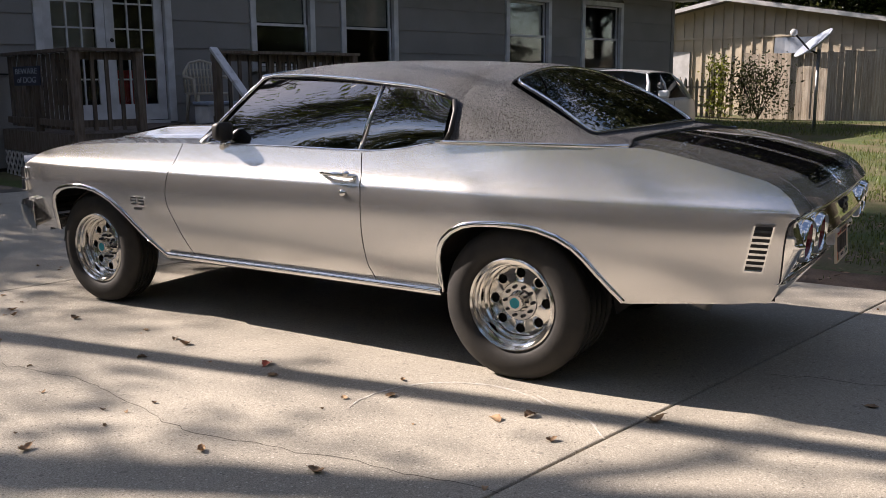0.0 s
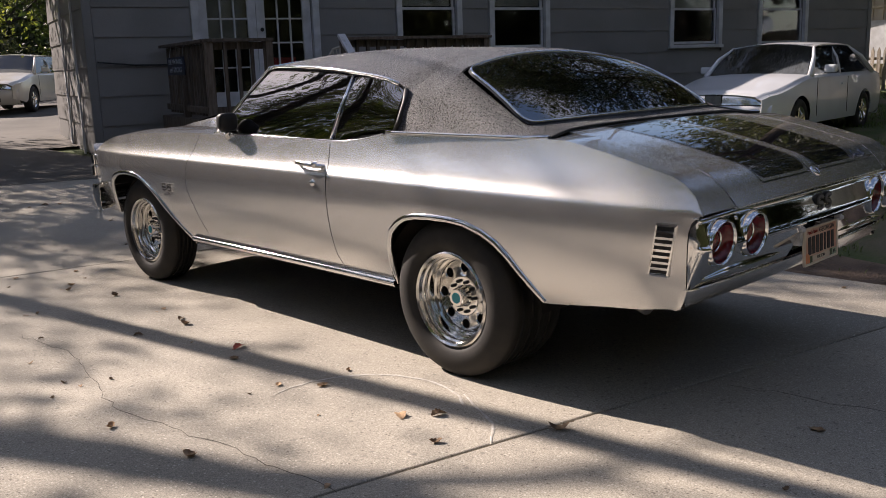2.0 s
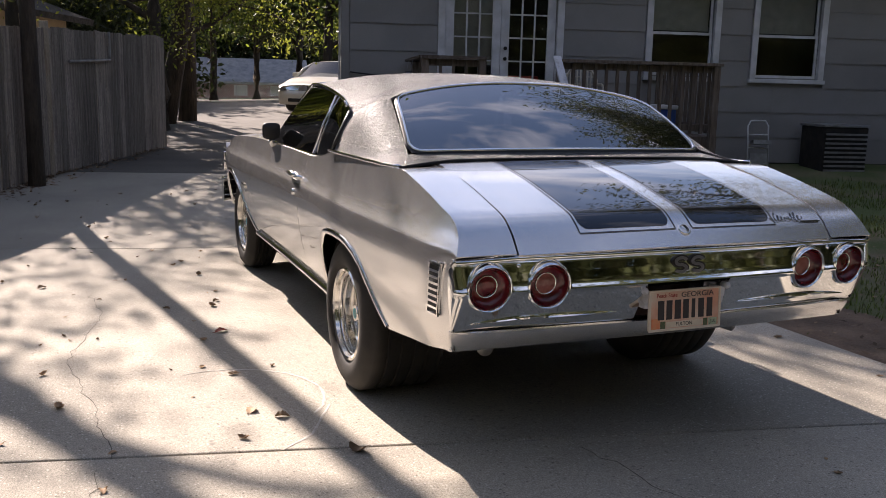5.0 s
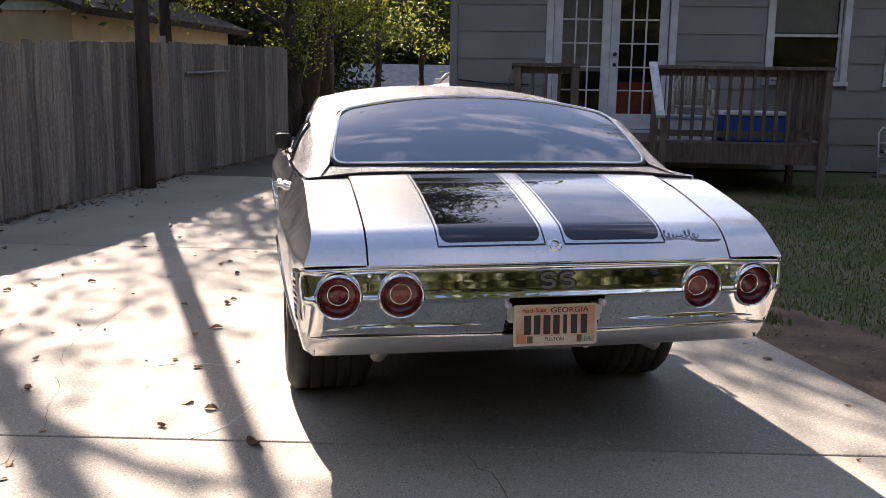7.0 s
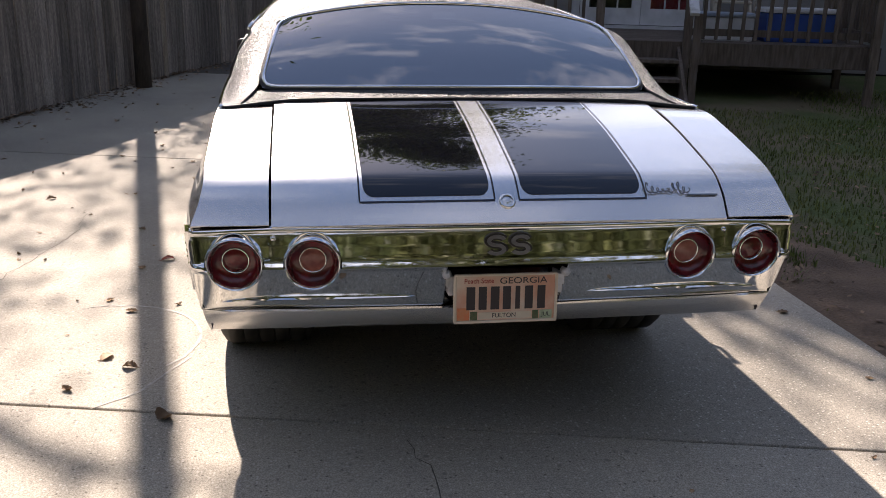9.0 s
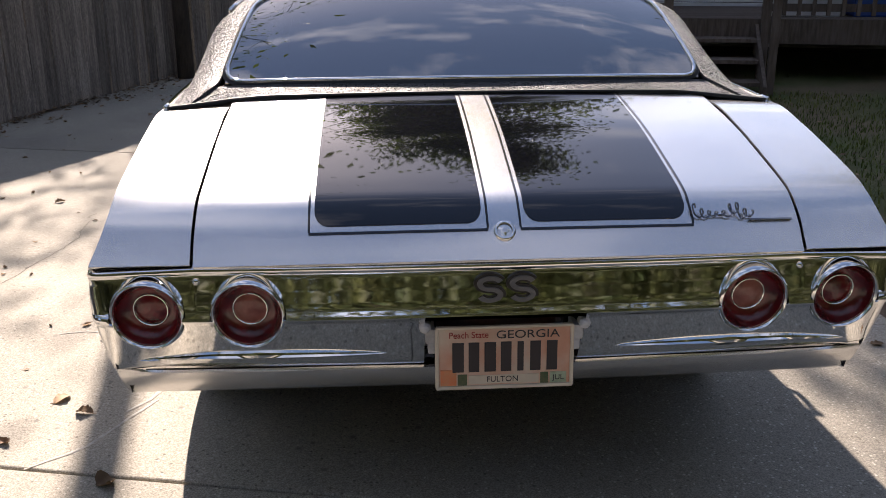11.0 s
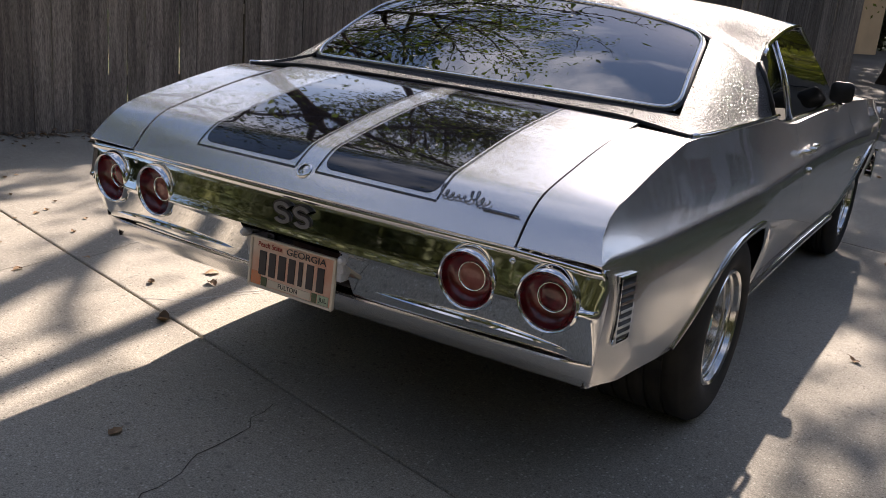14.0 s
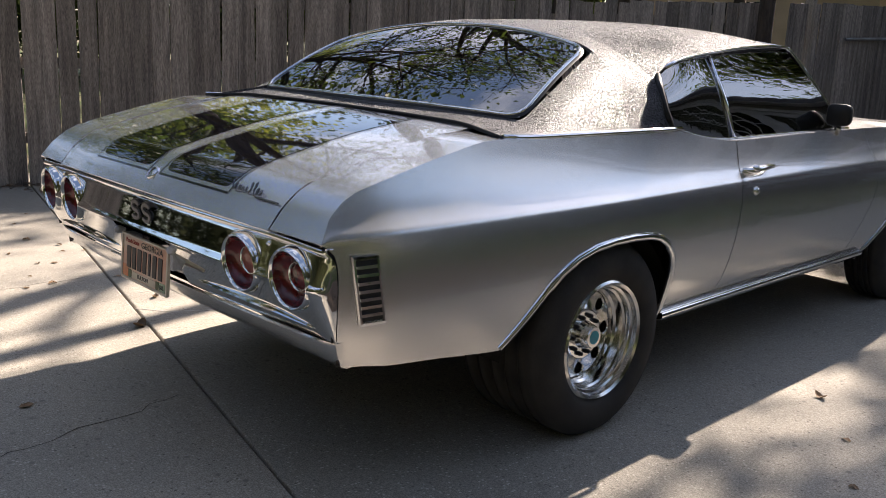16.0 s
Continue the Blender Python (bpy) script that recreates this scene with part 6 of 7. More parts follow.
tree(0.5, 17.2, 13.5, 2.3, 15000, 0.085, LEAVES, 20, 0.17, 0.45, 0.42, "slender green tree behind the corner of the house", 13, lean=(0.2, -1.6))
tree(-10.6, 13.6, 15.0, 4.0, 9000, 0.11, LEAVESD, 19, 0.22, 0.60, 0.5, "tall high-crowned tree beyond the board fence", 12)
# a band of trees all round, built three times and copied
kinds = [tree(-7.0, 33.0, 12.0, 4.6, 7000, 0.19, LEAVESD, 21, 0.26, 0.22, 0.75, "dark green tree in the wood behind the houses", 10),
         tree(9.5, 38.0, 13.0, 5.0, 7000, 0.20, LEAVES, 22, 0.28, 0.20, 0.8, "green tree in the wood behind the houses", 10),
         tree(-2.5, 36.0, 11.0, 4.6, 7000, 0.18, LEAVESY, 23, 0.24, 0.2, 0.75, "sunlit yellow-green tree in the wood", 10)]
bushes = [tree(-1.5, 30.0, 3.4, 2.2, 5200, 0.13, LEAVESD, 24, 0.07, 0.08, 0.55, "dense dark undergrowth bush", 9, category="bush"),
          tree(13.0, 34.0, 3.8, 2.4, 5200, 0.14, LEAVES, 25, 0.07, 0.08, 0.6, "dense green undergrowth bush", 9, category="bush")]
rnd = random.Random(8)
for k in range(64):
    if k < 22:
        x, y = -18 + 2.0 * k + rnd.uniform(-0.6, 0.6), -13.5 - rnd.uniform(0, 3.0)
    elif k < 40:
        x, y = -14 + 2.6 * (k - 22), 32 + rnd.uniform(0, 8)
    elif k < 52:
        x, y = 30 + rnd.uniform(0, 4), -12 + 2.8 * (k - 40)
    else:
        x, y = -17 - rnd.uniform(0, 3), -10 + 3.0 * (k - 52)
    if 2 < x < 13 and 30 < y < 50:
        y += 56
    t = copy_thing(bushes[0 if y < -12 else k % 2], Matrix.Translation((x, y, rise(y, x) - 0.1)) @ Matrix.Rotation(rnd.uniform(0, 6.28), 4, "Z"))
    s = rnd.uniform(0.8, 1.25)
    t.scale = (s, s, s)
    tagged(t, group="undergrowth bushes")
for k in range(15):
    x, y = -20 + 4.4 * k, 93 + 4 * (k % 2)
    t = copy_thing(bushes[k % 2], Matrix.Translation((x, y, rise(y, x) - 0.3)) @ Matrix.Rotation(1.3 * k, 4, "Z"))
    t.scale = (2.4, 2.4, 2.6 + 0.3 * math.sin(k * 2.1))
    tagged(t, group="undergrowth bushes")
for t in bushes:
    tagged(t, group="undergrowth bushes")
rnd = random.Random(5)
spots = [(9.8, 56.8), (14, 62), (-8, 27), (-4.5, 29.5), (29, -7), (30, 0), (31, 7), (30, -14), (-11, 31), (-14, 26), (36, 14),
         (-13, -16), (-5, -16), (3, -17), (10, -16), (17, -15), (-9, -26), (6, -27), (15, -25), (1, 66), (8, 95), (14, 96), (20, 70), (-6, 66), (2, 96),
         (-1, 52), (-8, 38), (0, 44), (6, 50), (12, 54), (-14, 34), (-20, 30), (35, 9), (36, 2), (35, -6), (38, 8), (39, 4), (-22, 20), (-24, 10),
         (-20, 2), (-22, -8), (-16, -18), (-8, -21), (0, -23), (7, -22), (14, -20), (21, -16), (27, -10), (-3, -30), (10, -30), (40, 14), (40, 0), (-3, 42),
         (-5, 48)]
spots += [(-16 + 4.2 * k, 97 + 5 * (k % 2)) for k in range(13)]
for k, (x, y) in enumerate(spots):
    s = rnd.uniform(0.85, 1.2)
    t = copy_thing(kinds[0 if y < -3 or x > 28 else (k * 2 + (k // 5)) % 3], Matrix.Translation((x, y, rise(y, x) - 0.1)) @ Matrix.Rotation(rnd.uniform(0, 6.28), 4, "Z"))
    s *= 1.5 if y > 90 or 28 < x < 32 and y < 8 or 11 < x < 21 and -11 < y < 0 else 1.0
    t.scale = (s, s, s * rnd.uniform(0.9, 1.1))
    tagged(t, group="trees of the surrounding wood")
for t in kinds:
    tagged(t, group="trees of the surrounding wood")

# utility pole by the fence gap, with wires
pole = empty("utility_pole", label="dark rough timber pole standing against the board fence", category="pole")
bm = bmesh.new()
tube(bm, [(-2.36, 7.20, 0.0), (-2.36, 7.20, 1.0), (-2.37, 7.21, 4.0), (-2.38, 7.2, 8.2)], [0.095, 0.086, 0.083, 0.08], 16)
part("shaft", bm, BARK, pole, smooth=True)
for k, z in enumerate((7.9, 7.4, 6.6)):
    bm = bmesh.new()
    pts = [(-2.38 + 16 * s, 7.2 + 26 * s, z - 3.2 * s * (1 - s) - 2.4 * s) for s in np.linspace(0, 1, 16)]
    tube(bm, pts, 0.012, 5)
    part("wire", bm, DARK, pole)

# ---- other parked cars ----
def saloon(name, m, paint, L, W, H, belt, nose_z, front, wheelbase, roof0, roof1, base0, base1, label, rim=0.19):
    """A parked car: y forward from its middle; base0/base1 and roof0/roof1 are the ends of the glasshouse at belt and roof."""
    c = empty(name, m, label, "car")
    R = 0.31
    fa, ra = L / 2 - front, L / 2 - front - wheelbase

    def low(y):
        for a in (fa, ra):
            d = abs(y - a)
            if d < R + 0.06:
                return 0.30 + math.sqrt(max(0, (R + 0.06) ** 2 - d * d)) * 0.98
        return 0.24 + 0.10 * max(0, (abs(y) - L / 2 + 0.5) / 0.5)

    top = smooth_curve([(-L / 2, belt - 0.12), (-L / 2 + 0.12, belt - 0.03), (base1, belt), (base0, belt), (base0 + 0.3, belt - 0.03), (L / 2 - 0.35, nose_z + 0.05), (L / 2 - 0.05, nose_z), (L / 2, nose_z - 0.03)])
    half = smooth_curve([(-L / 2, W * 0.42), (-L / 2 + 0.3, W * 0.47), (ra, W * 0.495), (0, W * 0.5), (fa, W * 0.492), (L / 2 - 0.35, W * 0.465), (L / 2 - 0.1, W * 0.42), (L / 2, W * 0.39)])
    ys = sorted({*np.linspace(-L / 2, L / 2, 40), *[a + (R + 0.06) * math.cos(q) for a in (fa, ra) for q in np.linspace(0, math.pi, 17)]})
    rows = []
    for y in ys:
        zl, zt, w = low(y), top(y), half(y)
        right = []
        for k in range(9):
            s = k / 8
            z = zl + (zt - 0.05 - zl) * s
            right.append((w - 0.05 * (abs(z - 0.55) / 0.4) ** 2, y, z))
        for q in (0.35, 0.7, 1.0):
            right.append((w - 0.05 - 0.06 * q, y, zt - 0.05 + 0.05 * math.sin(q * math.pi / 2)))
        for q in (0.5, 0.0):
            right.append((w * q * 0.9, y, zt + 0.035 * (1 - q * q)))
        rows.append([(-x, y_, z) for x, y_, z in right[:-1]] + right[::-1])
    bm = bmesh.new()
    sheet(bm, rows)
    solid(part("body", bm, paint, c, smooth=True), 0.01)
    for sg, name_ in ((1, "front_bumper"), (-1, "rear_bumper")):
        bm = bmesh.new()
        rr = []
        zb = 0.52
        for z, o in ((0.20, -0.08), (0.24, 0.0), (zb - 0.12, 0.045), (zb - 0.02, 0.05), (zb + 0.04, 0.02), (zb + 0.05, -0.03)):
            rr.append([(x, sg * (L / 2 + o - 0.17 * (abs(x) / (W * 0.44)) ** 4), z) for x in np.linspace(-W * 0.44, W * 0.44, 21)])
        sheet(bm, rr)
        part(name_, bm, paint, c, smooth=True)
    yf = L / 2
    bm = bmesh.new()
    sheet(bm, [[(x, yf + 0.056 - 0.17 * (abs(x) / (W * 0.44)) ** 4, z) for x in np.linspace(-0.42, 0.42, 11)] for z in (0.28, 0.37)])
    part("air_intake", bm, DARK, c, "black lower air intake")
    bm = bmesh.new()
    sheet(bm, [[(x, yf + 0.012 - 0.17 * (abs(x) / (W * 0.44)) ** 4, z) for x in np.linspace(-0.12, 0.12, 9)] for z in (0.575, nose_z - 0.02)])
    part("grille", bm, STEEL, c, "dull grey grille band")
    for sg in (-1, 1):
        bm = bmesh.new()
        sheet(bm, [[(sg * x, yf + 0.016 - 0.17 * (x / (W * 0.44)) ** 4 - 0.02 * j, z) for x in np.linspace(0.135, W * 0.415, 9)] for j, z in enumerate((0.575, nose_z - 0.05, nose_z - 0.01))])
        part("headlamp", bm, POLISH, c, "clear headlamp", smooth=True)
        bm = bmesh.new()
        box(bm, sg * W * 0.5 + (0 if sg > 0 else -0.17), sg * W * 0.5 + (0.17 if sg > 0 else 0), base0 - 0.42, base0 - 0.30, belt + 0.02, belt + 0.14, bevel=0.03)
        part("door_mirror", bm, paint, c)
        for yd in (base0 - 0.10, base0 - 1.38):
            bm = bmesh.new()
            box(bm, sg * (half(yd) + 0.001) - 0.003, sg * (half(yd) + 0.001) + 0.003, yd - 0.004, yd + 0.004, 0.34, belt - 0.06)
            part("door_seam", bm, DARK, c)
        part("door_handle", boxes((sg * half(base0 - 1.2) - 0.012, sg * half(base0 - 1.2) + 0.012, base0 - 1.30, base0 - 1.12, belt - 0.18, belt - 0.15)), paint, c)
    wb, wr = W * 0.5 - 0.09, W * 0.36
    q = {"f0": base0, "f1": roof0, "r0": base1, "r1": roof1}
    bm = bmesh.new()
    sheet(bm, [[((wr + 0.015) * s, q["f1"] + 0.05 + (q["r1"] - 0.05 - q["f1"] - 0.05) * k, H - 0.05 + 0.05 * (1 - s * s) - 0.03 * (2 * k - 1) ** 4) for s in np.linspace(-1, 1, 15)] for k in np.linspace(0, 1, 11)])
    solid(part("roof", bm, paint, c, smooth=True), 0.02)
    bm = bmesh.new()
    sheet(bm, [[(x * (wb * 0.94 * (1 - s) + wr * 0.96 * s), base0 + (roof0 - base0) * s + 0.12 * (1 - x * x) * (1 - 0.6 * s), belt + (H - 0.06 - belt) * s + 0.03 * (1 - x * x) * s) for x in np.linspace(-1, 1, 13)] for s in np.linspace(0, 1, 5)])
    part("windshield", bm, CARGLASS, c, "dark windshield", smooth=True).visible_shadow = False
    bm = bmesh.new()
    sheet(bm, [[(x * (wb * 0.92 * (1 - s) + wr * 0.95 * s), base1 + (roof1 - base1) * s - 0.08 * (1 - x * x), belt + (H - 0.06 - belt) * s + 0.03 * (1 - x * x) * s) for x in np.linspace(-1, 1, 13)] for s in np.linspace(0, 1, 5)])
    part("rear_window", bm, CARGLASS, c, smooth=True)
    for sg in (-1, 1):
        bm = bmesh.new()
        sheet(bm, [[(sg * (wb * (1 - s) + wr * s), (base0 - 0.05) * (1 - s) + (roof0 - 0.05) * s + ((base1 + 0.1) * (1 - s) + (roof1 + 0.08) * s - (base0 - 0.05) * (1 - s) - (roof0 - 0.05) * s) * k, belt + (H - 0.07 - belt) * s) for k in np.linspace(0, 1, 9)] for s in np.linspace(0, 1, 4)])
        part("side_window", bm, CARGLASS, c, smooth=True)
        for ya, yb in ((base0, roof0), (base1, roof1), (base0 - 1.25, base0 - 1.30)):
            bm = bmesh.new()
            tube(bm, [(sg * (wb + 0.005), ya, belt - 0.02), (sg * ((wb + wr) / 2 + 0.015), (ya + yb) / 2, (belt + H) / 2), (sg * (wr - 0.02), yb, H - 0.085)], [0.045, 0.03, 0.022] if ya != base0 - 1.25 else 0.02, 8)
            part("pillar", bm, paint, c, smooth=True)
    part("underbody", boxes((-W * 0.42, W * 0.42, -L / 2 + 0.15, L / 2 - 0.15, 0.22, 0.40)), UNDER, c)
    part("cabin", boxes((-wb + 0.1, wb - 0.1, base1 + 0.2, base0 - 0.2, 0.4, belt - 0.03)), SEAT, c)
    for sg in (-1, 1):
        for ya in (fa, ra):
            mm = Matrix.Translation((sg * (W * 0.5 - 0.03), ya, R)) @ Matrix.Rotation(0 if sg > 0 else math.pi, 4, "Z")
            bm = bmesh.new()
            lathe(bm, [(rim, -0.02), (rim + 0.02, 0.0), (R - 0.03, 0.005), (R, -0.02), (R, -0.18), (rim, -0.19)], 36, mm)
            tyre = part("tyre", bm, RUBBER, c, "black tyre", smooth=True)
            bm = bmesh.new()
            lathe(bm, [(rim + 0.004, -0.004), (rim - 0.015, -0.012), (rim - 0.03, -0.06)], 36, mm)
            for k in range(5):
                a = 2 * math.pi * k / 5
                box(bm, -0.045, -0.015, -0.028, 0.028, 0.0, rim - 0.01, mm @ Matrix.Rotation(a, 4, "X"), bevel=0.006)
            lathe(bm, [(0.0, -0.008), (0.05, -0.012), (0.055, -0.04)], 20, mm)
            part("rim", bm, POLISH, tyre, "bright five-spoke rim", smooth=True)
            bm = bmesh.new()
            lathe(bm, [(0.0, -0.09), (rim, -0.09)], 24, mm)
            part("brake", bm, UNDER, tyre)
    return c


saloon("coupe", pose(10.89, 4.04, rise(4.0, 10.0) - 0.02, 0, 0, 93), CARWHITE, 4.92, 1.83, 1.45, 0.95, 0.72, 0.98, 2.73, 0.42, -1.05, 1.02, -1.75, "white two-door coupe parked on the shaded lawn")
saloon("sedan", pose(5.35, 21.9, rise(21.9, 5.35) + 0.004, 0, 0, 141), CARSILVER, 4.80, 1.79, 1.42, 0.93, 0.72, 0.95, 2.72, 0.40, -1.05, 1.15, -1.7, "champagne saloon parked behind the house corner")

# ---- back street: far house, mesh fence ----
far = empty("far_house", Matrix.Translation((10, 82, rise(82) - 0.2)) @ Matrix.Rotation(radians(-8), 4, "Z"), "low dusty red house with a pale grey roof", "house")
part("wall", boxes((-9, 9, 0, 7, 0, 1.75)), BRICKISH, far)
bm = bmesh.new()
rr = [[(x, -0.6, 1.7), (x, 3.5, 4.0), (x, 7.6, 1.7)] for x in (-9.6, 9.6)]
sheet(bm, rr)
solid(part("roof", bm, ROOFGREY, far, "dull grey roof"), 0.15)
for x in (-7, -4.2, -1.5, 3.2, 6.5):
    w = part("window", boxes((x - 0.6, x + 0.6, -0.06, -0.003, 0.55, 1.5)), WHITE, far)
    part("pane", boxes((x - 0.5, x + 0.5, -0.08, -0.062, 0.65, 1.4)), GLASSW, w)
mesh_fence = empty("mesh_fence", label="grey wire mesh fence along the back lot", category="fence", kind="structure")
bm = bmesh.new()
zb = rise(60)
for k in range(150):
    x = -6 + 0.16 * k
    for s in (1, -1):
        box(bm, -0.012, 0.012, -0.005, 0.005, -0.85, 0.85, Matrix.Translation((x, 60, zb + 0.62)) @ Matrix.Rotation(radians(45 * s), 4, "Y"))
ob = part("wire_mesh", bm, STEEL, mesh_fence, "diagonal wire mesh")
tagged(ob, kind="stuff")
for k in range(9):
    part("post", boxes((-6 + 3 * k, -5.93 + 3 * k, 59.95, 60.02, zb - 0.05, zb + 1.28)), STEEL, mesh_fence)
part("top_rail", boxes((-6, 18, 59.97, 60.01, zb + 1.22, zb + 1.27)), STEEL, mesh_fence)

# neighbour's house behind the board fence
nb = empty("neighbour_house", Matrix.Translation((-9.5, 18.5, 0.3)) @ Matrix.Rotation(radians(-22), 4, "Z"), "tan neighbour house with a dark gable eave behind the fence", "house")
part("wall", boxes((-5, 5, 0, 8, 0, 2.7)), NEIGHBOUR, nb)
bm = bmesh.new()
vs = sheet(bm, [[(-5, v, 2.7), (5, v, 2.7), (0, v, 4.3)] for v in (0.0, 0.12)], close=True)
bm.faces.new(vs[0])
bm.faces.new(vs[1][::-1])
part("gable", bm, NEIGHBOUR, nb)
bm = bmesh.new()
sheet(bm, [[(-5.6, v, 2.6), (0, v, 4.5), (5.6, v, 2.6)] for v in (-0.6, 8.5)])
solid(part("roof", bm, BARK, nb, "dark brown roof with deep eaves"), 0.16)
part("fascia", boxes((-5.2, 5.2, -0.05, -0.01, 2.55, 2.72)), WHITE, nb)
part("garage_door", boxes((-2.5, 2.0, -0.06, -0.01, 0.0, 2.2)), UNDER, nb)

# ---- side yard: shed, board fence, picket fence, dish ----
SX = 22.6
SIDE = Matrix.Translation((22.6, 4.5, 0)) @ Matrix.Rotation(radians(-10), 4, "Z") @ Matrix.Translation((-22.6, -4.5, 0))
shed = empty("shed", SIDE, label="cream board-and-batten outbuilding with a shallow gable roof", category="shed")
zs = rise(4, SX) - 0.05
bm = bmesh.new()
vs = sheet(bm, [[(x, 9.2, zs), (x, 0.6, zs), (x, 0.6, 2.75), (x, 5.4, 3.62), (x, 9.2, 2.95)] for x in (SX + 0.6, SX + 5.5)], close=True)
bm.faces.new(vs[0])
bm.faces.new(vs[1][::-1])
part("wall", bm, TAN, shed)
for k in range(28):
    y = 0.75 + 0.31 * k
    zt = 3.62 - (abs(y - 5.4) * (0.181 if y < 5.4 else 0.176)) - 0.06
    part("batten", boxes((SX + 0.565, SX + 0.598, y - 0.022, y + 0.022, zs, zt)), TAN, shed)
part("cross_batten", boxes((SX + 0.545, SX + 0.563, 0.8, 8.9, 2.55, 2.61)), TAN, shed)
bm = bmesh.new()
sheet(bm, [[(x, -0.2, 2.72), (x, 5.4, 3.73), (x, 9.9, 2.93)] for x in (SX + 0.1, SX + 6)])
solid(part("roof", bm, SHINGLE, shed, "thin shingle roof"), 0.10)
bm = bmesh.new()
sheet(bm, [[(SX + 0.08, -0.22, z + 2.70), (SX + 0.08, 5.4, z + 3.71), (SX + 0.08, 9.92, z + 2.91)] for z in (-0.11, 0.0)])
solid(part("fascia", bm, WHITE, shed, "pale fascia board"), 0.025)
part("window", boxes((SX + 0.54, SX + 0.597, 6.7, 7.9, 1.0, 2.2)), WHITE, shed)

yard_fence = empty("yard_fence", SIDE, label="sun-bleached board fence with clay-stained feet at the side yard", category="fence", kind="structure")
rnd = random.Random(9)
yb_mesh = []
for k in range(3):
    bm = bmesh.new()
    box(bm, -0.01, 0.01, -0.072, 0.072, 0, 1.83)
    me = bpy.data.meshes.new("board")
    bm.to_mesh(me)
    bm.free()
    me.materials.append(SUNLITWOOD)
    yb_mesh.append(me)
for k in range(110):
    y = 4.5 - 0.152 * k
    ob = new("board", yb_mesh[k % 3])
    ob.parent = yard_fence
    ob.matrix_local = pose(SX - 0.35 + rnd.uniform(-0.006, 0.006), y, rise(y, SX) - 0.05 + rnd.uniform(-0.03, 0.02), rnd.uniform(-0.5, 0.5), 0, 0)
for z in (0.45, 1.5):
    part("rail", boxes((SX - 0.32, SX - 0.28, -12.2, 4.5, 0.3 + z, 0.3 + z + 0.09)), SUNLITWOOD, yard_fence)
pickets = empty("picket_fence", SIDE, label="low worn picket fence with climbing weeds", category="fence", kind="structure")
for k in range(14):
    y = 6.9 - 0.17 * k
    bm = bmesh.new()
    z = rise(y, 21)
    vs = sheet(bm, [[(x, y - 0.045, z - 0.05), (x, y + 0.045, z - 0.05), (x, y + 0.045, z + 0.95), (x, y, z + 1.05), (x, y - 0.045, z + 0.95)] for x in (20.99, 21.01)], close=True)
    bm.faces.new(vs[0])
    bm.faces.new(vs[1][::-1])
    part("picket", bm, SUNLITWOOD, pickets)
for zr in (0.3, 0.8):
    part("rail", boxes((21.012, 21.04, 4.55, 7.0, 0.32 + zr, 0.32 + zr + 0.07)), SUNLITWOOD, pickets)
weed = empty("climbing_weed", Matrix.Translation((20.85, 4.95, rise(5, 21))), "pale green climbing weed on the picket fence", "plant")
bm = bmesh.new()
for k in range(5):
    tube(bm, [(0, 0.1 * k - 0.2, 0), (0, 0.12 * k - 0.25, 0.8), (0.05, 0.16 * k - 0.35, 1.35)], 0.012, 5)
part("stems", bm, BARK, weed)
leaf_cloud([(0, 0.1 * k - 0.2, z) for k in range(5) for z in (0.3, 0.6, 0.9, 1.2, 1.4)], 900, (0.12, 0.14, 0.16), 0.05, LEAVESY, "leaves", weed, 31)
bush = empty("dark_shrub", Matrix.Translation((21.0, 3.9, rise(4, 21))), "dark twiggy shrub by the board fence", "shrub")
bm = bmesh.new()
for k in range(9):
    tube(bm, [(0, 0, 0), (0.1 * math.cos(k), 0.3 * math.sin(k), 0.6), (0.15 * math.cos(k), 0.6 * math.sin(k), 1.2)], 0.012, 5)
part("stems", bm, BARK, bush)
leaf_cloud([(0.1 * math.cos(k), 0.45 * math.sin(k), z) for k in range(9) for z in (0.3, 0.7, 1.0, 1.3)], 1600, (0.2, 0.25, 0.2), 0.055, LEAVESD, "leaves", bush, 32)

dish = empty("satellite_dish", Matrix.Translation((17.2, 1.78, rise(1.8, 17))), "pale blue-grey satellite dish on a steel pole", "satellite dish")
bm = bmesh.new()
tube(bm, [(0, 0.05, -0.05), (0, 0.05, 1.74)], 0.035, 12)
part("pole", bm, STEEL, dish, smooth=True)
bm = bmesh.new()
DM = Matrix.Translation((0.0, 0.12, 1.82)) @ Vector((-0.30, 0.56, 0.78)).to_track_quat("Z", "Y").to_matrix().to_4x4()
rows = [[DM @ Vector((0.47 * r * math.cos(a), 0.47 * r * math.sin(a), 0.10 * r * r)) for a in np.linspace(0, 2 * math.pi, 33)[:-1]] for r in (0.04, 0.25, 0.5, 0.75, 1.0)]
sheet(bm, rows, close=True)
solid(part("reflector", bm, BLUEISH, dish, "blue-grey shallow reflector", smooth=True), 0.015)
bm = bmesh.new()
f = Vector((0.0, 0.59, 2.12))
tube(bm, [(0, 0.08, 1.66), (0, 0.25, 1.74), f], 0.022, 6)
part("feed_arm", bm, DARK, dish)
bm = bmesh.new()
bmesh.ops.create_uvsphere(bm, u_segments=14, v_segments=8, radius=0.085, matrix=Matrix.Translation(f))
part("feed_horn", bm, WHITE, dish, smooth=True)

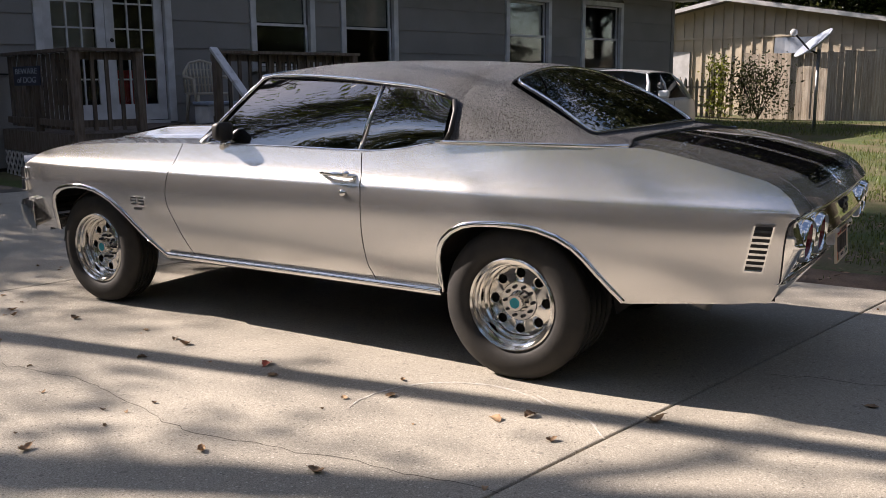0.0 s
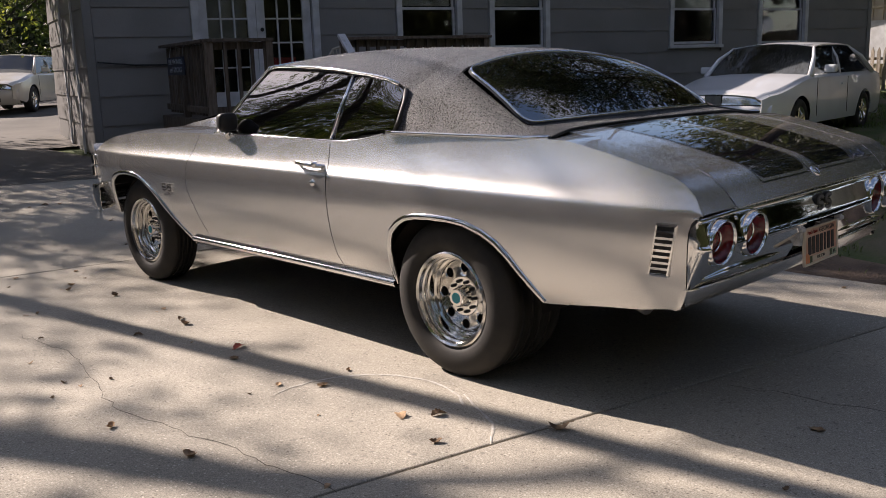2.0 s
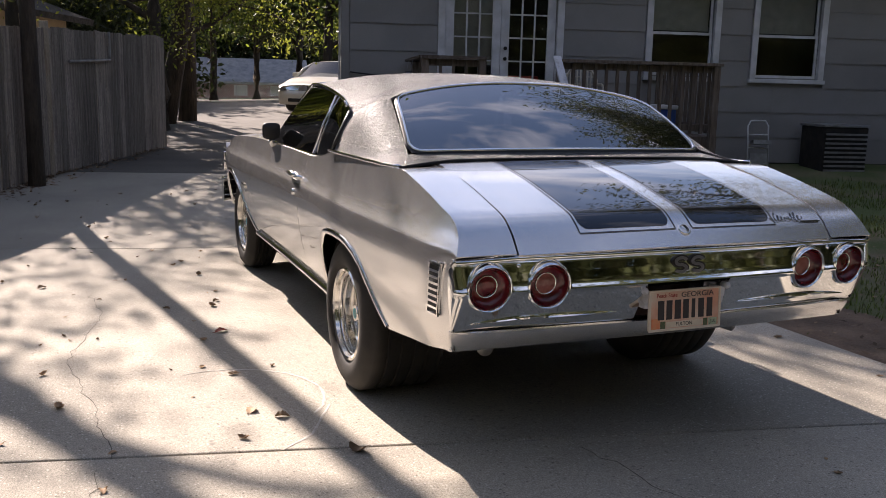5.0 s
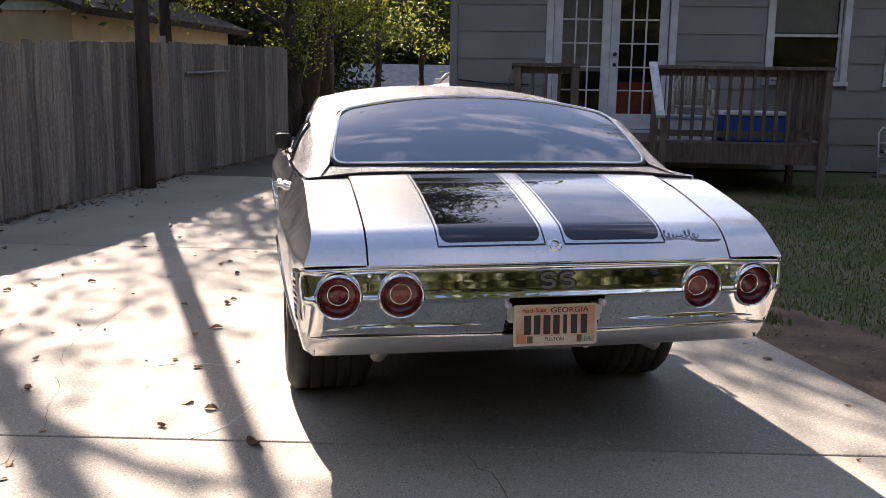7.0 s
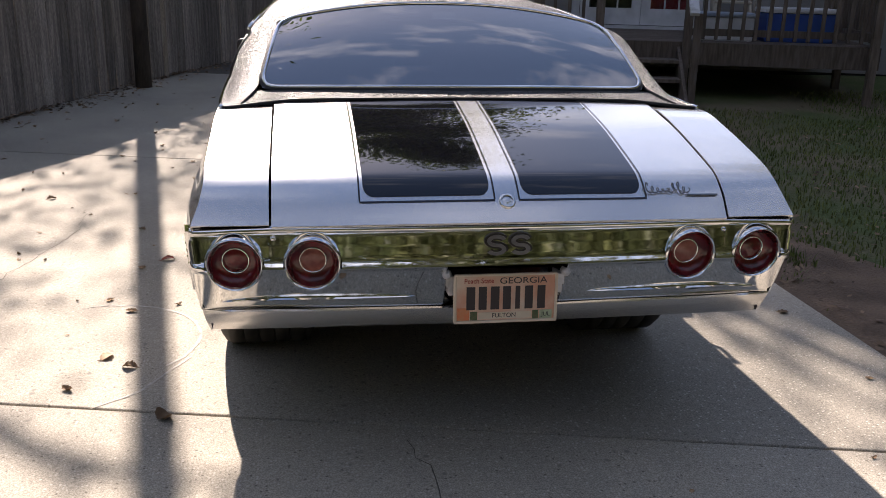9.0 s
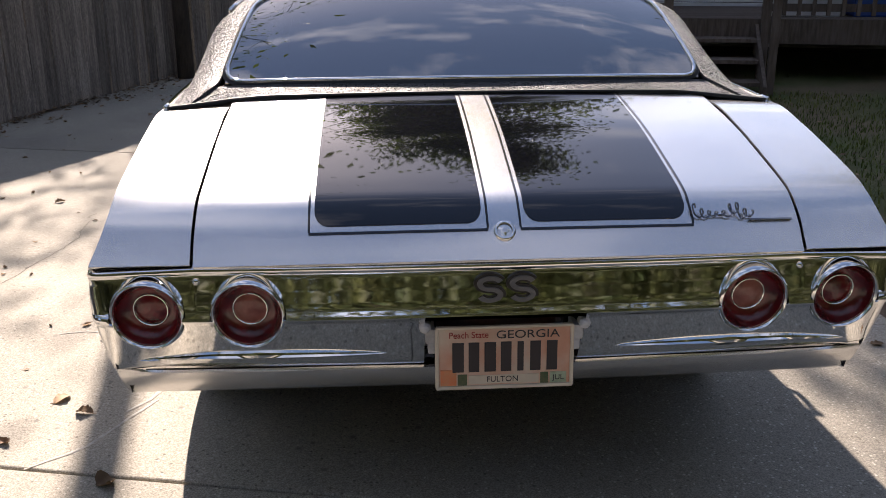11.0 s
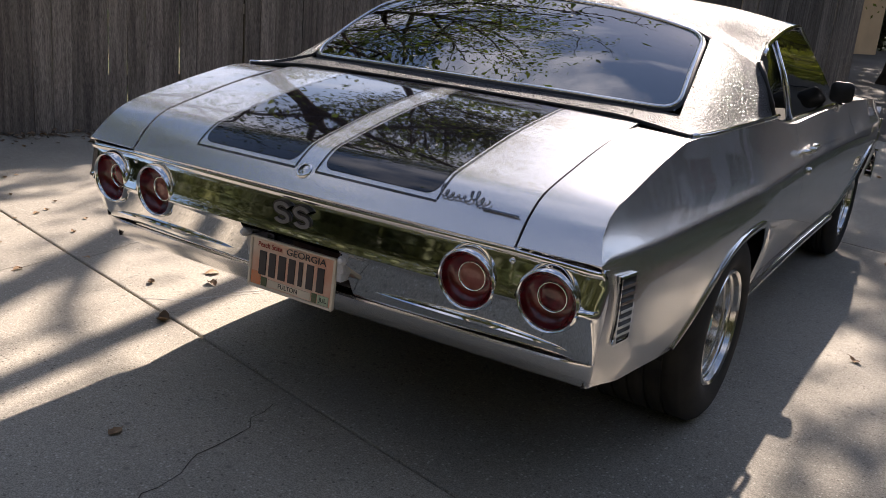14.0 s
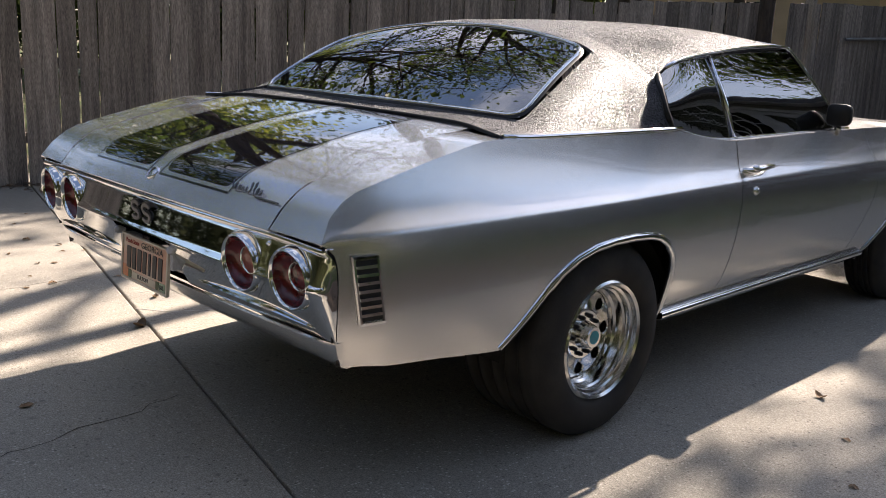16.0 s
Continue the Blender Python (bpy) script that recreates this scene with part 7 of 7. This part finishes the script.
# ---- things round the deck ----
chair = empty("plastic_chair", HOUSE @ pose(5.55, -0.75, FLOOR, 0, 0, -8), "beige moulded plastic garden chair on the deck", "chair")
for sx in (-1, 1):
    for sy in (-1, 1):
        bm = bmesh.new()
        tube(bm, [(sx * 0.25, sy * 0.24, 0), (sx * 0.22, sy * 0.2, 0.42)], [0.022, 0.03], 8)
        part("leg", bm, PLASTIC, chair, smooth=True)
    bm = bmesh.new()
    tube(bm, [(sx * 0.26, -0.24, 0.2), (sx * 0.28, -0.22, 0.62), (sx * 0.29, 0.05, 0.66), (sx * 0.26, 0.24, 0.66)], 0.022, 8)
    part("armrest", bm, PLASTIC, chair, smooth=True)
part("seat", boxes((-0.24, 0.24, -0.24, 0.22, 0.41, 0.44), bevel=0.012), PLASTIC, chair)
bm = bmesh.new()
for k in range(-4, 5):
    x = k * 0.05
    top_z = 0.88 - 0.9 * x * x * 1.6
    tube(bm, [(x, 0.22, 0.43), (x * 1.05, 0.28, top_z)], 0.013, 6)
tube(bm, [(-0.25, 0.22, 0.43), (-0.25, 0.27, 0.72), (-0.16, 0.285, 0.86), (0, 0.29, 0.90), (0.16, 0.285, 0.86), (0.25, 0.27, 0.72), (0.25, 0.22, 0.43)], 0.022, 8)
for z in (0.55, 0.66, 0.77):
    tube(bm, [(-0.24, 0.235 + (z - 0.43) * 0.12, z), (0.24, 0.235 + (z - 0.43) * 0.12, z)], 0.011, 6)
part("backrest", bm, PLASTIC, chair, "openwork back", smooth=True)
cooler = empty("storage_box", HOUSE @ pose(6.15, -1.7, FLOOR, 0, 0, 4), "blue plastic box with a white lid on the deck", "box")
part("tub", boxes((-0.42, 0.42, -0.25, 0.25, 0, 0.34), bevel=0.02), BLUE, cooler)
part("lid", boxes((-0.44, 0.44, -0.27, 0.27, 0.342, 0.40), bevel=0.02), WHITE, cooler)
cooler2 = empty("storage_box", HOUSE @ pose(5.25, -1.8, FLOOR, 0, 0, -3), "low white plastic box on the deck", "box")
part("tub", boxes((-0.36, 0.36, -0.22, 0.22, 0, 0.28), bevel=0.02), WHITE, cooler2)
part("lid", boxes((-0.38, 0.38, -0.24, 0.24, 0.282, 0.33), bevel=0.02), BLUEISH, cooler2)
ac = empty("air_conditioner", HOUSE @ Matrix.Translation((9.75, -0.55, 0.12)), "grey louvred outdoor air conditioner by the house wall", "air conditioner")
part("cabinet", boxes((-0.36, 0.36, -0.36, 0.36, 0, 0.74), bevel=0.02), UNDER, ac)
for k in range(9):
    part("louvre", boxes((-0.34, 0.34, -0.385, -0.362, 0.06 + 0.07 * k, 0.09 + 0.07 * k)), STEEL, ac)
part("top_cap", boxes((-0.38, 0.38, -0.38, 0.38, 0.742, 0.78), bevel=0.01), STEEL, ac)
truck = empty("hand_truck", HOUSE @ pose(8.55, -0.50, 0.05, -8, 0, 0), "pale steel hand truck leaning on the wall", "hand truck")
bm = bmesh.new()
tube(bm, [(-0.17, 0, 0), (-0.17, 0, 0.80), (-0.12, 0, 0.88), (0.12, 0, 0.88), (0.17, 0, 0.80), (0.17, 0, 0)], 0.014, 8)
for z in (0.2, 0.45, 0.66):
    tube(bm, [(-0.17, 0, z), (0.17, 0, z)], 0.012, 6)
part("frame", bm, WHITE, truck, smooth=True)
part("toe_plate", boxes((-0.18, 0.18, -0.22, 0.0, 0.0, 0.008)), STEEL, truck)
part("basket", boxes((-0.15, 0.15, -0.16, -0.016, 0.50, 0.56), (-0.15, 0.15, -0.03, -0.016, 0.2, 0.36)), STEEL, truck)
for sx in (-0.2, 0.2):
    bm = bmesh.new()
    lathe(bm, [(0.0, -0.02), (0.07, -0.02), (0.09, 0.0), (0.07, 0.02), (0.0, 0.02)], 18, Matrix.Translation((sx, 0.06, 0.09)))
    part("wheel", bm, RUBBER, truck, smooth=True)

# ---- bare clay along the drive edge, grass, fallen leaves ----
bm = bmesh.new()
rows = []
for k in range(30):
    y = -3.6 + 0.2 * k
    w = 0.55 + 0.25 * noise.noise((y * 0.9, 3.0, 0)) + 0.3 * math.exp(-((y - 0.2) / 1.0) ** 2)
    rows.append([(1.84 + w * q, y, -0.012 + 0.012 * noise.noise((q * 3, y * 3, 5)) - 0.016 * q ** 3) for q in np.linspace(0, 1, 7)])
sheet(bm, rows)
clay = part("bare_clay_strip", bm, DIRT, smooth=True)
tagged(clay, "bare reddish clay strip beside the driveway edge", "ground", kind="structure")


def blades(name, count, x0, x1, y0, y1, h, seed, label, keep):
    rs = np.random.RandomState(seed)
    v, f = [], []
    for _ in range(count):
        x, y = rs.uniform(x0, x1), rs.uniform(y0, y1)
        if not keep(x, y):
            continue
        z = rise(y, x) - 0.03
        a, hh, w = rs.uniform(0, 6.28), h * rs.uniform(0.5, 1.3), rs.uniform(0.003, 0.006)
        dx, dy = math.cos(a), math.sin(a)
        b = rs.uniform(0.2, 0.9) * hh
        n = len(v)
        v += [(x - dy * w, y + dx * w, z), (x + dy * w, y - dx * w, z), (x + dx * b * 0.35 + dy * w * 0.7, y + dy * b * 0.35 - dx * w * 0.7, z + hh * 0.6), (x + dx * b * 0.35 - dy * w * 0.7, y + dy * b * 0.35 + dx * w * 0.7, z + hh * 0.6), (x + dx * b, y + dy * b, z + hh)]
        f += [(n, n + 1, n + 2, n + 3), (n + 3, n + 2, n + 4)]
    ob = raw(name, v, f, GRASS)
    return tagged(ob, label, "grass", kind="stuff")


def lawn(x, y):
    bare = noise.noise((x * 0.7, y * 0.7, 2.0))
    edge = x - (2.25 + 0.25 * noise.noise((y * 0.9, 3.0, 0)) + 0.35 * math.exp(-((y - 0.2) / 1.0) ** 2))
    return edge > 0.0 and bare > -0.25 or (1.86 < x < 2.1 and noise.noise((x * 3, y * 2.5, 8.0)) > 0.22)


blades("lawn_grass", 42000, 1.86, 7.5, -4.5, 7.0, 0.042, 51, "short patchy lawn grass beside the driveway", lawn)
blades("lawn_grass", 26000, 7.5, 20.0, -4.0, 6.0, 0.075, 52, "short lawn grass in the side yard", lambda x, y: noise.noise((x * 0.5, y * 0.5, 2.0)) > -0.3)
blades("fence_weeds", 1500, -5.4, -0.3, -3.5, 11.4, 0.05, 53, "sparse weeds along the fence foot", lambda x, y: abs(x - fence_x(y) - 0.06) < 0.06)

blades("edge_tufts", 9000, 1.845, 2.35, -4.0, 6.0, 0.055, 54, "ragged tufts of grass along the driveway edge", lambda x, y: noise.noise((x * 2.2, y * 1.7, 8.0)) > 0.10 + 0.5 * (x - 1.85))


def litter(name, count, x0, x1, y0, y1, seed, label):
    """Scraps of dead leaf lying on the soil."""
    rs = np.random.RandomState(seed)
    v, f = [], []
    for _ in range(count):
        x, y = rs.uniform(x0, x1), rs.uniform(y0, y1)
        if noise.noise((x * 0.9, y * 0.9, 4.0)) < -0.15:
            continue
        c, a, h = Vector((x, y, rise(y, x) - 0.002 + rs.uniform(0, 0.012))), rs.uniform(0, 6.28), rs.uniform(0.010, 0.030)
        d, e = Vector((math.cos(a), math.sin(a), rs.uniform(-0.3, 0.4))) * h, Vector((-math.sin(a), math.cos(a), rs.uniform(-0.3, 0.4))) * h * 0.55
        n = len(v)
        v += [tuple(c - d), tuple(c + e), tuple(c + d), tuple(c - e)]
        f.append((n, n + 1, n + 2, n + 3))
    return tagged(raw(name, v, f, LITTER), label, "leaf litter", kind="stuff")


litter("soil_litter", 2600, 1.86, 5.5, -4.0, 6.0, 93, "scraps of brown leaf on the bare soil and lawn")

leaf_meshes = []
for k in range(9):
    rnd = random.Random(60 + k)
    bm = bmesh.new()
    n, L = 13, 0.062 + 0.012 * (k % 3)
    lobes, deep = rnd.choice((2.5, 3.0, 3.5)), rnd.uniform(0.35, 0.75)
    fold, roll = rnd.uniform(0.15, 0.7), rnd.uniform(-0.018, 0.030)
    rows = []
    for i in range(n):
        s = i / (n - 1)
        w = L * 0.36 * math.sin(math.pi * (0.05 + 0.92 * s)) ** 0.7 * (1 - deep * 0.5 * (1 + math.cos(2 * math.pi * lobes * s)) / 2)
        lift = 0.002 + abs(roll) * (2 * s - 1) ** 2 * (1 if roll > 0 else 0) + abs(roll) * math.sin(math.pi * s) * (1 if roll < 0 else 0)
        x = (s - 0.5) * L * 0.94
        rows.append([(x + 0.15 * w, -w, lift + w * fold * rnd.uniform(0.7, 1.3)), (x + 0.06 * w, -w * 0.5, lift + w * 0.35 * fold), (x, 0, lift), (x + 0.06 * w, w * 0.5, lift + w * 0.35 * fold), (x + 0.15 * w, w, lift + w * fold * rnd.uniform(0.7, 1.3))])
    sheet(bm, rows)
    tube(bm, [(-L * 0.47, 0, rows[0][2][2]), (-L * 0.66, 0.004, rows[0][2][2] + 0.004)], 0.0012, 4)
    me = bpy.data.meshes.new("fallen_leaf")
    bm.to_mesh(me)
    bm.free()
    me.materials.append(REDLEAF if k == 5 else DRYLEAF)
    leaf_meshes.append(me)


def fallen(x, y, k, s=1.0, turn=0.0):
    ob = new("fallen_leaf", leaf_meshes[k])
    ob.matrix_world = pose(x, y, rise(y, x), 0, 0, turn) @ Matrix.Scale(s, 4)
    return tagged(ob, "curled dry brown leaf on the concrete" if k != 5 else "curled red leaf on the concrete", "leaf", "fallen leaves on the driveway")


tarp = empty("roof_panel", SIDE @ Matrix.Translation((22.05, 3.1, 2.05)), "weathered grey sheet panel leaning above the yard fence", "panel")
bm = bmesh.new()
sheet(bm, [[(0.02 * math.sin(7 * y), y, z) for y in np.linspace(-0.55, 0.55, 9)] for z in (0.0, 0.2, 0.42)])
solid(part("sheet", bm, BLUEISH, tarp), 0.01)
for y in (-0.5, 0.5):
    part("post", boxes((0.02, 0.06, y - 0.02, y + 0.02, -1.75, 0.44)), SUNLITWOOD, tarp)
fallen(-1.306, 1.092, 5, 0.9, 20)
fallen(-1.38, -0.175, 0, 1.15, 60)
fallen(-1.083, -0.721, 1, 1.1, 130)
rnd = random.Random(77)
for k in range(420):
    y = rnd.uniform(-3.4, 7.0) if k < 280 else rnd.uniform(0, 9)
    x = (rnd.uniform(-3.6, 1.8) if k < 140 else rnd.uniform(-4.0, -1.0)) if k < 280 else fence_x(y) + rnd.uniform(0.02, 0.5)
    if x < fence_x(y) + 0.03 or abs(x) < 0.98 and -1.2 < y < 3.6:
        continue
    fallen(x, y, rnd.choice((0, 1, 2, 3, 4, 6, 7, 8)), rnd.choice((0.32, 0.4, 0.48, 0.58, 0.75)), rnd.uniform(0, 360))

# leaf litter gathered along the foot of the fence
rs = np.random.RandomState(90)
v, f = [], []
for k in range(2600):
    y = rs.uniform(-3.6, 11.0)
    off = abs(rs.normal()) * (0.10 + 0.05 * math.sin(2.1 * y) + 0.03 * math.sin(5.3 * y))
    x = fence_x(y) + 0.02 + off
    c, a, h = Vector((x, y, rise(y, x) + 0.004 + max(0.0, 0.03 - 0.15 * off) * rs.uniform(0, 1))), rs.uniform(0, 6.28), rs.uniform(0.012, 0.034)
    d, e = Vector((math.cos(a), math.sin(a), rs.uniform(-0.35, 0.35))) * h, Vector((-math.sin(a), math.cos(a), rs.uniform(-0.35, 0.35))) * h * 0.5
    n = len(v)
    v += [tuple(c - d), tuple(c + e), tuple(c + d), tuple(c - e)]
    f.append((n, n + 1, n + 2, n + 3))
tagged(raw("leaf_litter", v, f, LITTER), "brown leaf litter along the foot of the fence", "leaf litter", kind="stuff")
